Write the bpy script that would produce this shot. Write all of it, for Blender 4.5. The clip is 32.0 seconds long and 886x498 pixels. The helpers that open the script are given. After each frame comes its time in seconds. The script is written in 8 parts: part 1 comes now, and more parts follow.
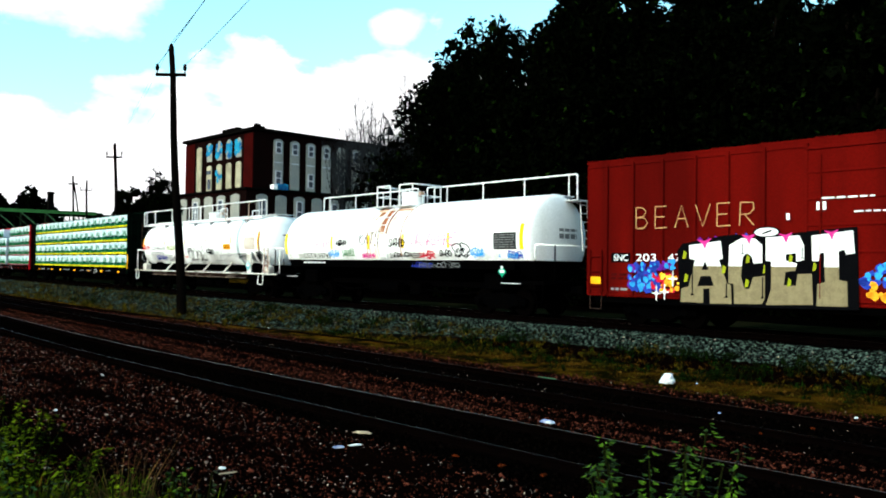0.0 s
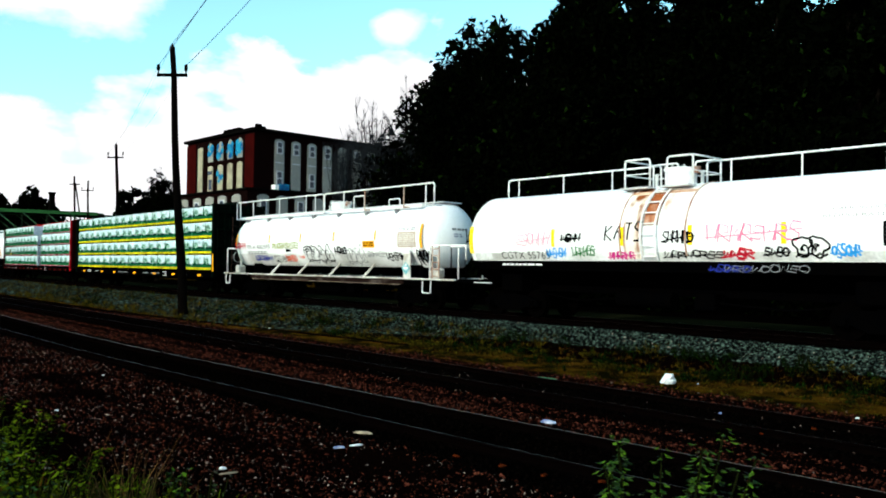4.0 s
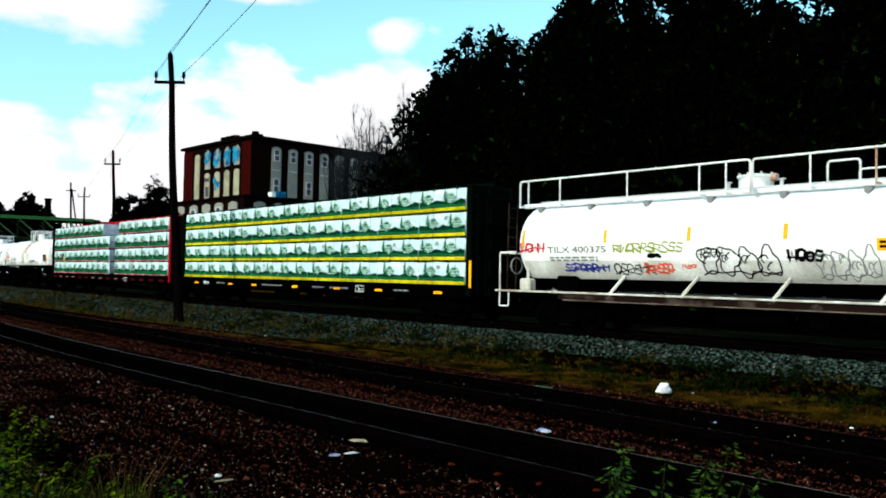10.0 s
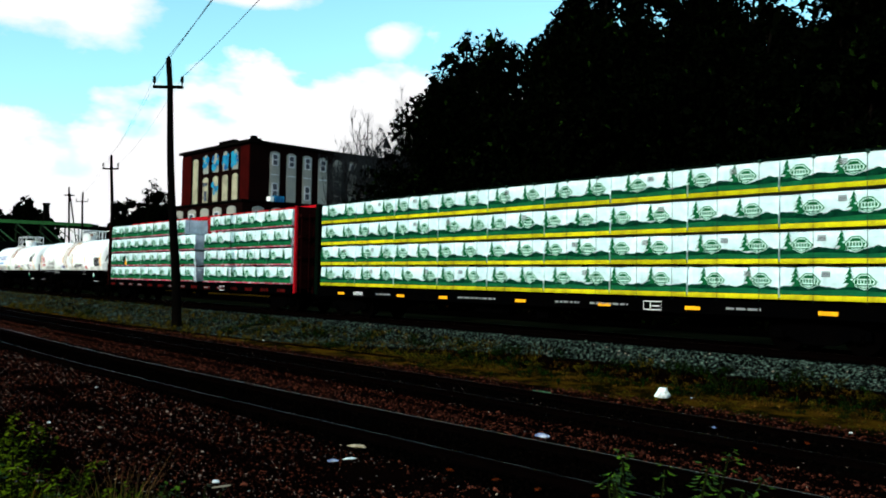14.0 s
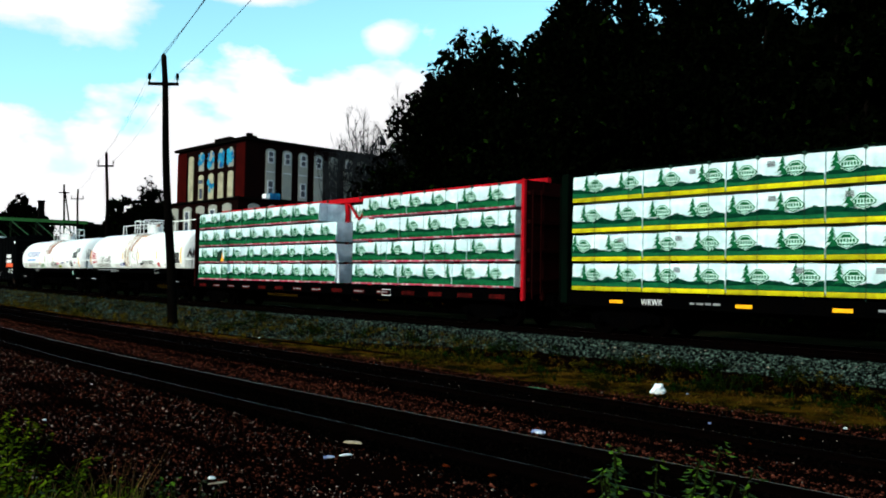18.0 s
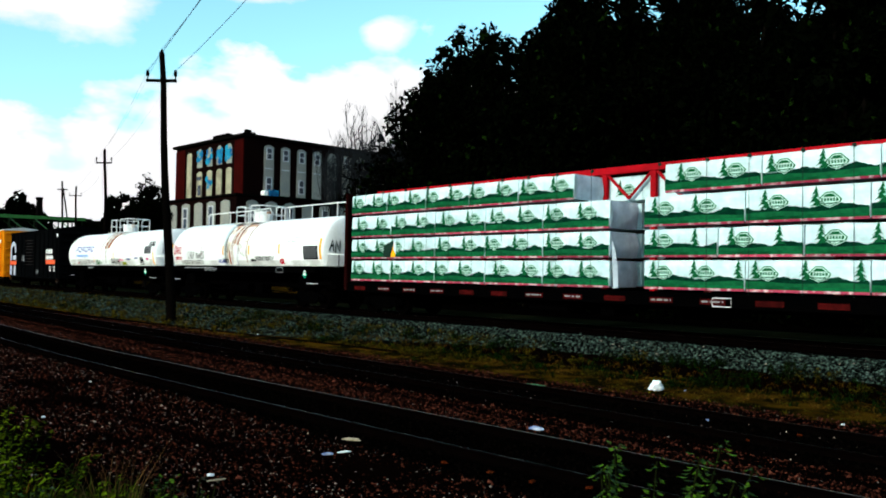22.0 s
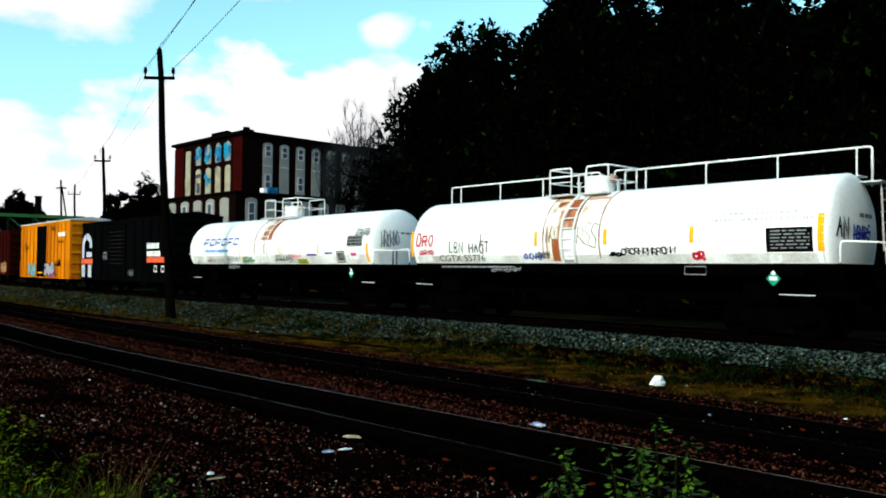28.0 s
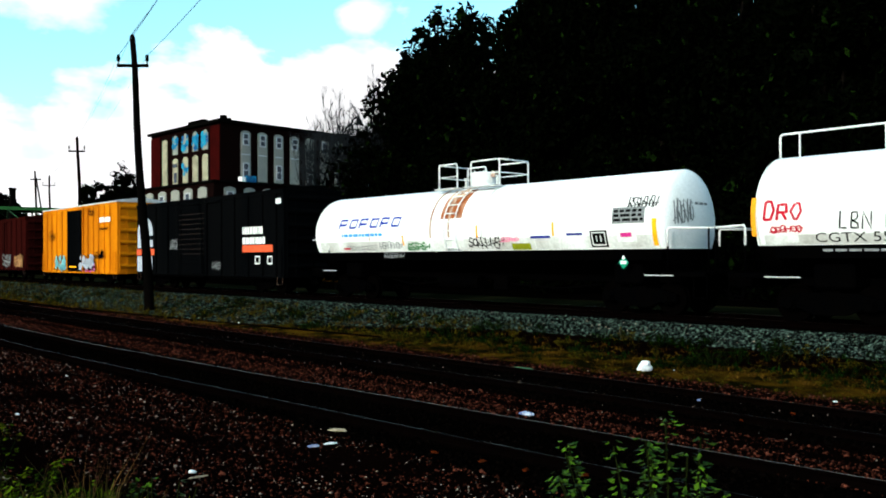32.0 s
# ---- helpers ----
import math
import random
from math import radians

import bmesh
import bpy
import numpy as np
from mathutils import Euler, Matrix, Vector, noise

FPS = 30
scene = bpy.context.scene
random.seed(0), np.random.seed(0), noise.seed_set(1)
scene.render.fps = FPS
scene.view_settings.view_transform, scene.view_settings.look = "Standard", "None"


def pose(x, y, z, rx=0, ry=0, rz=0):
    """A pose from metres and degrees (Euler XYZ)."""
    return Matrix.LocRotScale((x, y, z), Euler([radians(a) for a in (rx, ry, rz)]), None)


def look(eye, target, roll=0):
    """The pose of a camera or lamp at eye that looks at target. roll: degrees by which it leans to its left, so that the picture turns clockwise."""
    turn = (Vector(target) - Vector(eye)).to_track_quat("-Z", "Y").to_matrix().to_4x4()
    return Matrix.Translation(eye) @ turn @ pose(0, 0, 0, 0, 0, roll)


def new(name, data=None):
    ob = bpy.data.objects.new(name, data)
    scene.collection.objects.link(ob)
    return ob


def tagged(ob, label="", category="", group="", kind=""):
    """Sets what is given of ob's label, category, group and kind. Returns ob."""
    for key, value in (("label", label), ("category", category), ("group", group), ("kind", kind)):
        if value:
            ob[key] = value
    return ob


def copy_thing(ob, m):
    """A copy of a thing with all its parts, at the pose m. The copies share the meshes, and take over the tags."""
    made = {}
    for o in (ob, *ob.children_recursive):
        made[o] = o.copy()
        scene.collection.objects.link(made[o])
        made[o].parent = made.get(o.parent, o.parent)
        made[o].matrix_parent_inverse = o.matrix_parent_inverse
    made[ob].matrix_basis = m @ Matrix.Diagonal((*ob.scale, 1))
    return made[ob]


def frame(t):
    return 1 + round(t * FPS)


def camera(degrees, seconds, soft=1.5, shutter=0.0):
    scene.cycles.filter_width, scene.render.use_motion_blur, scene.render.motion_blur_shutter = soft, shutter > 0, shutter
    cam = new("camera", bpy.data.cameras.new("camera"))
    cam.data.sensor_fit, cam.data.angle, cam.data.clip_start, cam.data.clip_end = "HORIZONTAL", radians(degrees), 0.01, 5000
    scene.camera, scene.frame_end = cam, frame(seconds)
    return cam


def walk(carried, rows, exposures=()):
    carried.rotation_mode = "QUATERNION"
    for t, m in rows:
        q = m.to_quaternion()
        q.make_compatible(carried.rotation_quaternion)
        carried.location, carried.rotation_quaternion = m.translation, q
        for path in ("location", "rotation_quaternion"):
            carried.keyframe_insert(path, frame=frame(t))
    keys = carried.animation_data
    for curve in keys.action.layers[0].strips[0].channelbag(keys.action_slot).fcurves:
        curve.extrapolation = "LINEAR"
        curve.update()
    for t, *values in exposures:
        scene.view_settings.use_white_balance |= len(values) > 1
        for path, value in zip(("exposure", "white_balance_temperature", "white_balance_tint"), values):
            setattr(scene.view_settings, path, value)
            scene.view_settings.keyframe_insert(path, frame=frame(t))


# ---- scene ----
# ---- the camera: held by hand, nearly still ----
cam = camera(56.8, 32.0, soft=1.9)
PATH = [  # seconds, turn to the left, tilt up, lean (degrees), x, y, z
    (0, 0.01, 1.20, 0.75, -0.001, 0.002, 2.399),
    (1, 0.10, 1.12, 0.57, 0.002, 0.017, 2.400),
    (2, 0.15, 1.08, 0.57, 0.005, 0.014, 2.399),
    (3, 0.12, 1.15, 0.68, 0.007, 0.009, 2.405),
    (3.5, 0.10, 1.19, 0.75, 0.005, 0.008, 2.400),
    (5.5, 0.01, 1.24, 0.64, 0.020, -0.028, 2.399),
    (6, -0.02, 1.26, 0.63, 0.018, -0.034, 2.397),
    (7, -0.02, 1.28, 0.57, 0.025, -0.043, 2.403),
    (8, -0.03, 1.33, 0.56, 0.027, -0.043, 2.403),
    (9, -0.08, 1.53, 0.75, 0.019, -0.049, 2.401),
    (10, -0.15, 1.79, 1.01, 0.008, -0.041, 2.401),
    (11, -0.17, 1.96, 1.12, 0.009, -0.021, 2.402),
    (12, -0.21, 2.00, 1.07, 0.007, -0.028, 2.404),
    (13, -0.21, 2.04, 1.01, 0.012, -0.029, 2.405),
    (14, -0.25, 2.09, 0.96, 0.011, -0.026, 2.411),
    (14.5, -0.27, 2.13, 0.95, 0.012, -0.034, 2.414),
    (16.5, -0.37, 1.83, 0.80, 0.022, -0.024, 2.419),
    (17, -0.41, 1.83, 0.83, 0.019, -0.018, 2.410),
    (18, -0.53, 1.91, 0.90, 0.014, -0.023, 2.395),
    (19, -0.60, 1.91, 0.89, 0.018, -0.044, 2.404),
    (20, -0.66, 1.75, 0.80, 0.033, -0.055, 2.405),
    (21, -0.68, 1.66, 0.87, 0.024, -0.054, 2.403),
    (22, -0.63, 1.67, 0.86, 0.019, -0.039, 2.405),
    (23, -0.58, 1.73, 0.88, 0.013, -0.021, 2.402),
    (24, -0.57, 1.70, 0.77, 0.017, -0.015, 2.398),
    (25, -0.56, 1.51, 0.59, 0.019, -0.000, 2.403),
    (25.5, -0.58, 1.43, 0.58, 0.019, 0.004, 2.399),
    (27.5, -0.65, 1.43, 0.58, 0.006, 0.032, 2.392),
    (28, -0.67, 1.43, 0.54, 0.010, 0.043, 2.394),
    (29, -0.77, 1.36, 0.47, 0.009, 0.045, 2.384),
    (30, -0.83, 1.09, 0.15, 0.034, 0.040, 2.391),
    (30.5, -0.86, 0.96, 0.00, 0.026, 0.047, 2.400),
    (31, -1.06, 0.81, -0.14, -0.007, 0.119, 2.413),
    (31.5, -1.51, 0.64, -0.22, -0.027, 0.220, 2.421),
    (32, -2.02, 0.47, -0.35, -0.046, 0.334, 2.421),
]


def held(turn, tilt, lean, x, y, z):
    a, b = radians(turn), radians(tilt)
    way = Vector((-math.sin(a) * math.cos(b), math.cos(a) * math.cos(b), math.sin(b)))
    return look((x, y, z), Vector((x, y, z)) + 50 * way, lean)


walk(cam, [(t, held(*r)) for t, *r in PATH], [(0, -0.26), (3, -0.45), (6, -0.66), (28, -0.68), (32, -0.5)])
scene.view_settings.exposure = 0.0
# ---- sky and sun: bright broken cloud, soft sun high over the left shoulder ----
SUN_ELEVATION, SUN_AZIMUTH = 22.0, 223.0   # degrees; azimuth is the compass-like angle of the sun from +Y, clockwise


def build_world():
    world = bpy.data.worlds.new("sky")
    scene.world = world
    world.use_nodes = True
    nt = world.node_tree
    nt.nodes.clear()
    N = nt.nodes.new
    out, bg = N("ShaderNodeOutputWorld"), N("ShaderNodeBackground")
    sky = N("ShaderNodeTexSky")
    sky.sky_type, sky.sun_disc = "NISHITA", False
    sky.sun_elevation, sky.sun_rotation = radians(SUN_ELEVATION), radians(SUN_AZIMUTH)
    sky.air_density, sky.dust_density, sky.ozone_density = 1.0, 1.5, 1.5
    L = nt.links.new

    def math_node(kind, p, q=None, r=None, clamp=False):
        n = N("ShaderNodeMath")
        n.operation, n.use_clamp = kind, clamp
        for i, v in enumerate((p, q, r)):
            if v is None:
                continue
            if isinstance(v, (int, float)):
                n.inputs[i].default_value = v
            else:
                L(v, n.inputs[i])
        return n.outputs["Value"]

    coord, split = N("ShaderNodeTexCoord"), N("ShaderNodeSeparateXYZ")
    L(coord.outputs["Generated"], split.inputs["Vector"])
    east, up = split.outputs["X"], split.outputs["Z"]
    puffs = []
    for scale, detail, rough, move in ((9.0, 8.0, 0.55, 0.0), (3.2, 5.0, 0.5, 4.0)):
        stretch, clouds = N("ShaderNodeMapping"), N("ShaderNodeTexNoise")
        stretch.inputs["Scale"].default_value = (1.0, 1.0, 1.9)
        stretch.inputs["Location"].default_value = (move, move, 0.2)
        clouds.inputs["Scale"].default_value, clouds.inputs["Detail"].default_value, clouds.inputs["Roughness"].default_value = scale, detail, rough
        L(coord.outputs["Generated"], stretch.inputs["Vector"])
        L(stretch.outputs["Vector"], clouds.inputs["Vector"])
        puffs.append(math_node("SUBTRACT", clouds.outputs["Fac"], 0.5))
    billow = math_node("ADD", math_node("MULTIPLY", puffs[0], 0.24), math_node("MULTIPLY", puffs[1], 0.06))
    # the cloud bank's upper edge, as height over the bearing
    bank = N("ShaderNodeValToRGB")
    bank.color_ramp.interpolation = "B_SPLINE"
    edge = ((-1.0, 0.19), (-0.47, 0.178), (-0.42, 0.16), (-0.36, 0.178), (-0.30, 0.212), (-0.22, 0.243), (-0.14, 0.256), (0.0, 0.256), (1.0, 0.20))
    for i, (x, h) in enumerate(edge):
        e = bank.color_ramp.elements[i] if i < 2 else bank.color_ramp.elements.new(0.5 + x / 2)
        e.position, e.color = 0.5 + x / 2, (h, h, h, 1)
    L(math_node("MULTIPLY_ADD", east, 0.5, 0.5), bank.inputs["Fac"])
    rise = math_node("ADD", math_node("SUBTRACT", bank.outputs["Color"], up), billow)
    cover = math_node("MULTIPLY", rise, 38.0, clamp=True)
    # separate small clouds above it: bearing, height, half width, half height
    for x, h, w, k in ((-0.40, 0.288, 0.125, 0.042), (-0.064, 0.279, 0.034, 0.024), (-0.21, 0.316, 0.07, 0.018), (0.3, 0.45, 0.2, 0.06), (-0.3, 0.55, 0.2, 0.06)):
        dx, dz = math_node("DIVIDE", math_node("SUBTRACT", east, x), w), math_node("DIVIDE", math_node("SUBTRACT", up, h), k)
        far = math_node("SQRT", math_node("ADD", math_node("MULTIPLY", dx, dx), math_node("MULTIPLY", dz, dz)))
        lump = math_node("ADD", math_node("SUBTRACT", 1.0, far), math_node("MULTIPLY", billow, 9.0))
        cover = math_node("MAXIMUM", cover, math_node("MULTIPLY", lump, 2.2, clamp=True))
    mix = N("ShaderNodeMix")
    mix.data_type = "RGBA"
    mix.inputs["B"].default_value = (12.0, 12.0, 12.2, 1)
    tint = N("ShaderNodeMix")      # a pale, slightly hazy blue
    tint.data_type, tint.blend_type = "RGBA", "MULTIPLY"
    tint.inputs["Factor"].default_value = 1.0
    tint.inputs["B"].default_value = (2.65, 3.9, 3.3, 1)
    L(cover, mix.inputs["Factor"])
    L(sky.outputs["Color"], tint.inputs["A"])
    L(tint.outputs["Result"], mix.inputs["A"])
    L(mix.outputs["Result"], bg.inputs["Color"])
    bg.inputs["Strength"].default_value = 0.14
    L(bg.outputs["Background"], out.inputs["Surface"])


build_world()
sun = new("sun", bpy.data.lights.new("sun", "SUN"))
sun.data.energy, sun.data.angle, sun.data.color = 4.3, radians(2.0), (1.0, 0.93, 0.87)
a, e = radians(SUN_AZIMUTH), radians(SUN_ELEVATION)
sun_way = Vector((math.sin(a) * math.cos(e), math.cos(a) * math.cos(e), math.sin(e)))
sun.matrix_world = look(sun_way * 60, (0, 0, 0))
# ---- materials ----
def mat(name, color, rough=0.7, metal=0.0, second=None, scale=3.0, amount=0.5, fine=40.0, bump=0.0, low=0.42, high=0.62,
        streak=False, per_object=0.0, per_island=0.0, spec=0.0):
    """A procedural surface: base colour, a second colour in patches, fine grain, relief."""
    m = bpy.data.materials.new(name)
    m.use_nodes = True
    nt = m.node_tree
    b = nt.nodes["Principled BSDF"]
    N, L = nt.nodes.new, nt.links.new
    b.inputs["Roughness"].default_value, b.inputs["Metallic"].default_value = rough, metal
    b.inputs["Specular IOR Level"].default_value = spec
    second = second or [c * 0.55 for c in color]
    coord = N("ShaderNodeTexCoord")
    place = N("ShaderNodeMapping")
    place.inputs["Scale"].default_value = (1, 1, 0.12) if streak else (1, 1, 1)
    L(coord.outputs["Object"], place.inputs["Vector"])
    patches = N("ShaderNodeTexNoise")
    patches.inputs["Scale"].default_value, patches.inputs["Detail"].default_value = scale, 6.0
    L(place.outputs["Vector"], patches.inputs["Vector"])
    ramp = N("ShaderNodeMapRange")
    ramp.inputs["From Min"].default_value, ramp.inputs["From Max"].default_value = low, high
    ramp.inputs["To Max"].default_value = amount
    L(patches.outputs["Fac"], ramp.inputs["Value"])
    grain = N("ShaderNodeTexNoise")
    grain.inputs["Scale"].default_value, grain.inputs["Detail"].default_value = fine, 4.0
    L(coord.outputs["Object"], grain.inputs["Vector"])
    mix = N("ShaderNodeMix")
    mix.data_type = "RGBA"
    mix.inputs["A"].default_value, mix.inputs["B"].default_value = (*color, 1), (*second, 1)
    L(ramp.outputs["Result"], mix.inputs["Factor"])
    shade = N("ShaderNodeMapRange")
    shade.inputs["From Min"].default_value, shade.inputs["From Max"].default_value = 0.3, 0.7
    shade.inputs["To Min"].default_value, shade.inputs["To Max"].default_value = 0.85, 1.12
    L(grain.outputs["Fac"], shade.inputs["Value"])
    value = shade.outputs["Result"]
    if per_object or per_island:
        if per_object:
            info = N("ShaderNodeObjectInfo")
            random_out = info.outputs["Random"]
        else:
            info = N("ShaderNodeNewGeometry")
            random_out = info.outputs["Random Per Island"]
        spread = N("ShaderNodeMapRange")
        k = per_object or per_island
        spread.inputs["To Min"].default_value, spread.inputs["To Max"].default_value = 1 - k, 1 + k
        L(random_out, spread.inputs["Value"])
        times = N("ShaderNodeMath")
        times.operation = "MULTIPLY"
        L(value, times.inputs[0])
        L(spread.outputs["Result"], times.inputs[1])
        value = times.outputs["Value"]
    tone = N("ShaderNodeHueSaturation")
    L(mix.outputs["Result"], tone.inputs["Color"])
    L(value, tone.inputs["Value"])
    L(tone.outputs["Color"], b.inputs["Base Color"])
    if bump:
        relief = N("ShaderNodeBump")
        relief.inputs["Strength"].default_value, relief.inputs["Distance"].default_value = 0.7, bump
        L(grain.outputs["Fac"], relief.inputs["Height"])
        L(relief.outputs["Normal"], b.inputs["Normal"])
    return m


# near-black bases: shade between the loose stones is put into their colour
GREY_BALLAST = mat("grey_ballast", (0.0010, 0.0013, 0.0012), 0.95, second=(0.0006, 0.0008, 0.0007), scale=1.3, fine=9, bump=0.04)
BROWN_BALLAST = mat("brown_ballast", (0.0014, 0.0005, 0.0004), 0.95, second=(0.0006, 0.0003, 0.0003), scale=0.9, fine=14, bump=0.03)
# oil-dark bed; its black also paints shade below the train and far bushes
DARK_BED = mat("oily_shaded_bed", (0.0004, 0.0003, 0.00025), 0.95, second=(0.0010, 0.0006, 0.0005), scale=0.9, fine=14, bump=0.03)
GREY_STONE = mat("grey_stone", (0.046, 0.068, 0.057), 0.9, second=(0.0012, 0.002, 0.0016), scale=12, amount=1.0, low=0.40, high=0.54, fine=60, bump=0.004, per_island=0.95)
BROWN_STONE = mat("brown_stone", (0.064, 0.0170, 0.0105), 0.9, second=(0.0014, 0.0006, 0.0005), scale=14, amount=1.0, low=0.38, high=0.56, fine=60, bump=0.004, per_island=0.95)
FAR_VERGE = mat("far_verge", (0.007, 0.007, 0.003), 0.95, second=(0.002, 0.0025, 0.001), scale=0.35, amount=0.9, fine=4, bump=0.03)
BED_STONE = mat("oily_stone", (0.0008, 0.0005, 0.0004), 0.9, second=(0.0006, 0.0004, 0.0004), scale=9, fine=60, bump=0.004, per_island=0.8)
PALE_STONE = mat("pale_stone", (0.21, 0.155, 0.128), 0.9, scale=9, fine=60, per_island=0.8, spec=0.0)
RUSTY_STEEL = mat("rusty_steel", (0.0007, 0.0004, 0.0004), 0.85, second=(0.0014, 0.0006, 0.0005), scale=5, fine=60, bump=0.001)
DULL_STEEL = mat("dull_steel", (0.10, 0.085, 0.08), 0.5, 0.8, second=(0.008, 0.005, 0.004), scale=1.2, amount=1.0, fine=90, low=0.45, high=0.55)
POLISHED_STEEL = mat("polished_steel", (0.20, 0.152, 0.128), 0.48, 0.9, scale=4, amount=0.5, fine=90)
WORN_STEEL = mat("worn_steel", (0.03, 0.018, 0.014), 0.55, 0.6, second=(0.006, 0.003, 0.0025), scale=2, amount=0.9, fine=90)
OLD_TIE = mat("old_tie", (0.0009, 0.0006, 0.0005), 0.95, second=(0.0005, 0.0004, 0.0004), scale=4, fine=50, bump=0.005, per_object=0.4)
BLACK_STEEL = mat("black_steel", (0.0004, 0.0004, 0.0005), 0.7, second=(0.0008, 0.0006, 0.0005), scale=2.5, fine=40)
DARK_GREEN_STEEL = mat("dark_green_steel", (0.0007, 0.0026, 0.0016), 0.6, second=(0.001, 0.0014, 0.0012), scale=2, fine=40)
RED_STEEL = mat("red_steel", (0.34, 0.005, 0.010), 0.55, second=(0.15, 0.004, 0.006), scale=1.5, fine=40)
TANK_WHITE = mat("tank_white", (0.86, 0.86, 0.87), 0.42, second=(0.66, 0.65, 0.62), scale=0.9, amount=0.4, fine=30, low=0.5, high=0.75, streak=True, spec=0.3)
WHITE_PAINT = mat("white_paint", (0.84, 0.84, 0.84), 0.5, spec=0.3, second=(0.55, 0.52, 0.48), scale=3, amount=0.4, fine=50)
BOXCAR_RED = mat("boxcar_red", (0.088, 0.0024, 0.0016), 0.6, second=(0.044, 0.0016, 0.0012), scale=0.8, amount=0.8, fine=25, streak=True)
BOXCAR_BROWN = mat("boxcar_brown", (0.022, 0.0026, 0.0022), 0.7, second=(0.012, 0.0024, 0.002), scale=0.8, fine=25, streak=True)
BOXCAR_ORANGE = mat("boxcar_orange", (0.62, 0.185, 0.004), 0.55, second=(0.34, 0.085, 0.004), scale=0.7, amount=0.6, fine=25, streak=True)
BOXCAR_BLACK = mat("boxcar_black", (0.0011, 0.0013, 0.0016), 0.6, second=(0.0022, 0.0022, 0.0024), scale=0.8, fine=25, streak=True)
GALVANISED = mat("galvanised", (0.60, 0.61, 0.62), 0.5, 0.2, second=(0.4, 0.38, 0.35), scale=0.8, fine=25)
POLE_WOOD = mat("pole_wood", (0.0012, 0.001, 0.0009), 0.95, second=(0.003, 0.002, 0.0016), scale=2, fine=30, bump=0.01, streak=True)
BARK = mat("bark", (0.003, 0.0025, 0.002), 0.95, second=(0.006, 0.0045, 0.0035), scale=3, fine=20, bump=0.02)
# crown shade is coloured into the near-black leaves, lit glints into the brighter few
LEAF_SHADED = mat("leaf_shaded", (0.0006, 0.0010, 0.0004), 0.8, second=(0.0003, 0.0005, 0.0002), scale=0.6, fine=4, per_island=0.6)
LEAF_GLINT = mat("leaf_glint", (0.0035, 0.009, 0.0011), 0.7, second=(0.0010, 0.0026, 0.0005), scale=0.8, fine=4, per_island=0.9, amount=0.9)
WEED_GREEN = mat("weed_green", (0.058, 0.078, 0.003), 0.7, second=(0.0020, 0.0060, 0.0006), scale=3, amount=0.95, fine=9, per_island=0.95)
WEED_DARK = mat("weed_dark", (0.0035, 0.0105, 0.0012), 0.8, second=(0.0008, 0.0024, 0.0005), scale=2, amount=0.8, fine=9, per_island=0.95)
LEAF_BRIGHT = mat("leaf_bright", (0.042, 0.090, 0.0034), 0.6, second=(0.0025, 0.010, 0.0008), scale=9, amount=0.95, fine=9, per_island=0.98, spec=0.05, low=0.40, high=0.58)
WEED_OLIVE = mat("weed_olive", (0.044, 0.030, 0.0026), 0.9, second=(0.003, 0.005, 0.0008), scale=2, amount=0.8, fine=20, per_island=0.95)
DRY_GRASS = mat("dry_grass", (0.095, 0.048, 0.016), 0.9, second=(0.035, 0.017, 0.006), scale=3, fine=20, per_island=0.6, spec=0.05)
STEM = mat("stem", (0.006, 0.008, 0.002), 0.8, second=(0.002, 0.003, 0.001))
VERGE = mat("weedy_verge", (0.046, 0.0205, 0.0018), 0.95, second=(0.0010, 0.0017, 0.0004), scale=0.9, amount=0.95, fine=8, bump=0.03, low=0.42, high=0.56)
VERGE_DRY = mat("verge_dry_grass", (0.062, 0.028, 0.0042), 0.9, second=(0.006, 0.005, 0.001), scale=1.6, amount=0.9, fine=20, per_island=0.95)
WHITE_LITTER = mat("white_litter", (0.80, 0.82, 0.84), 0.5, scale=6, fine=30)
BLUE_LITTER = mat("blue_litter", (0.13, 0.17, 0.34), 0.5, second=(0.5, 0.52, 0.6), scale=9, amount=0.9, fine=30)
TAN_LITTER = mat("tan_litter", (0.34, 0.27, 0.19), 0.8, scale=6, fine=30)
GREEN_SCRAP = mat("green_scrap", (0.05, 0.13, 0.075), 0.7, second=(0.02, 0.05, 0.03), scale=9, fine=30)
RUST_FLAKE = mat("rust_flake", (0.050, 0.008, 0.002), 0.9, second=(0.02, 0.005, 0.002), scale=12, amount=0.9, fine=40)
# ---- helpers for meshes ----
def part(name, bm, material, parent=None, label="", smooth=False, kind=""):
    """Links a bmesh as one mesh object, under a thing or a part where one is given."""
    me = bpy.data.meshes.new(name)
    bm.to_mesh(me)
    bm.free()
    for m in (material if isinstance(material, (list, tuple)) else [material]):
        me.materials.append(m)
    if smooth:
        me.polygons.foreach_set("use_smooth", [True] * len(me.polygons))
    ob = new(name, me)
    ob.parent = parent
    return tagged(ob, label, kind=kind)


def thing(name, m, label, category, group="", kind=""):
    ob = new(name)
    ob.empty_display_size = 0.3
    ob.matrix_basis = m
    return tagged(ob, label, category, group, kind)


def box(bm, x0, x1, y0, y1, z0, z1, bevel=0.0, mi=0):
    r = bmesh.ops.create_cube(bm, size=1.0, matrix=Matrix.LocRotScale(
        ((x0 + x1) / 2, (y0 + y1) / 2, (z0 + z1) / 2), None, (abs(x1 - x0), abs(y1 - y0), abs(z1 - z0))))
    faces = {f for v in r["verts"] for f in v.link_faces}
    for f in faces:
        f.material_index = mi
    if bevel:
        edges = list({e for v in r["verts"] for e in v.link_edges})
        bmesh.ops.bevel(bm, geom=edges, offset=bevel, segments=1, affect="EDGES")
    return bm


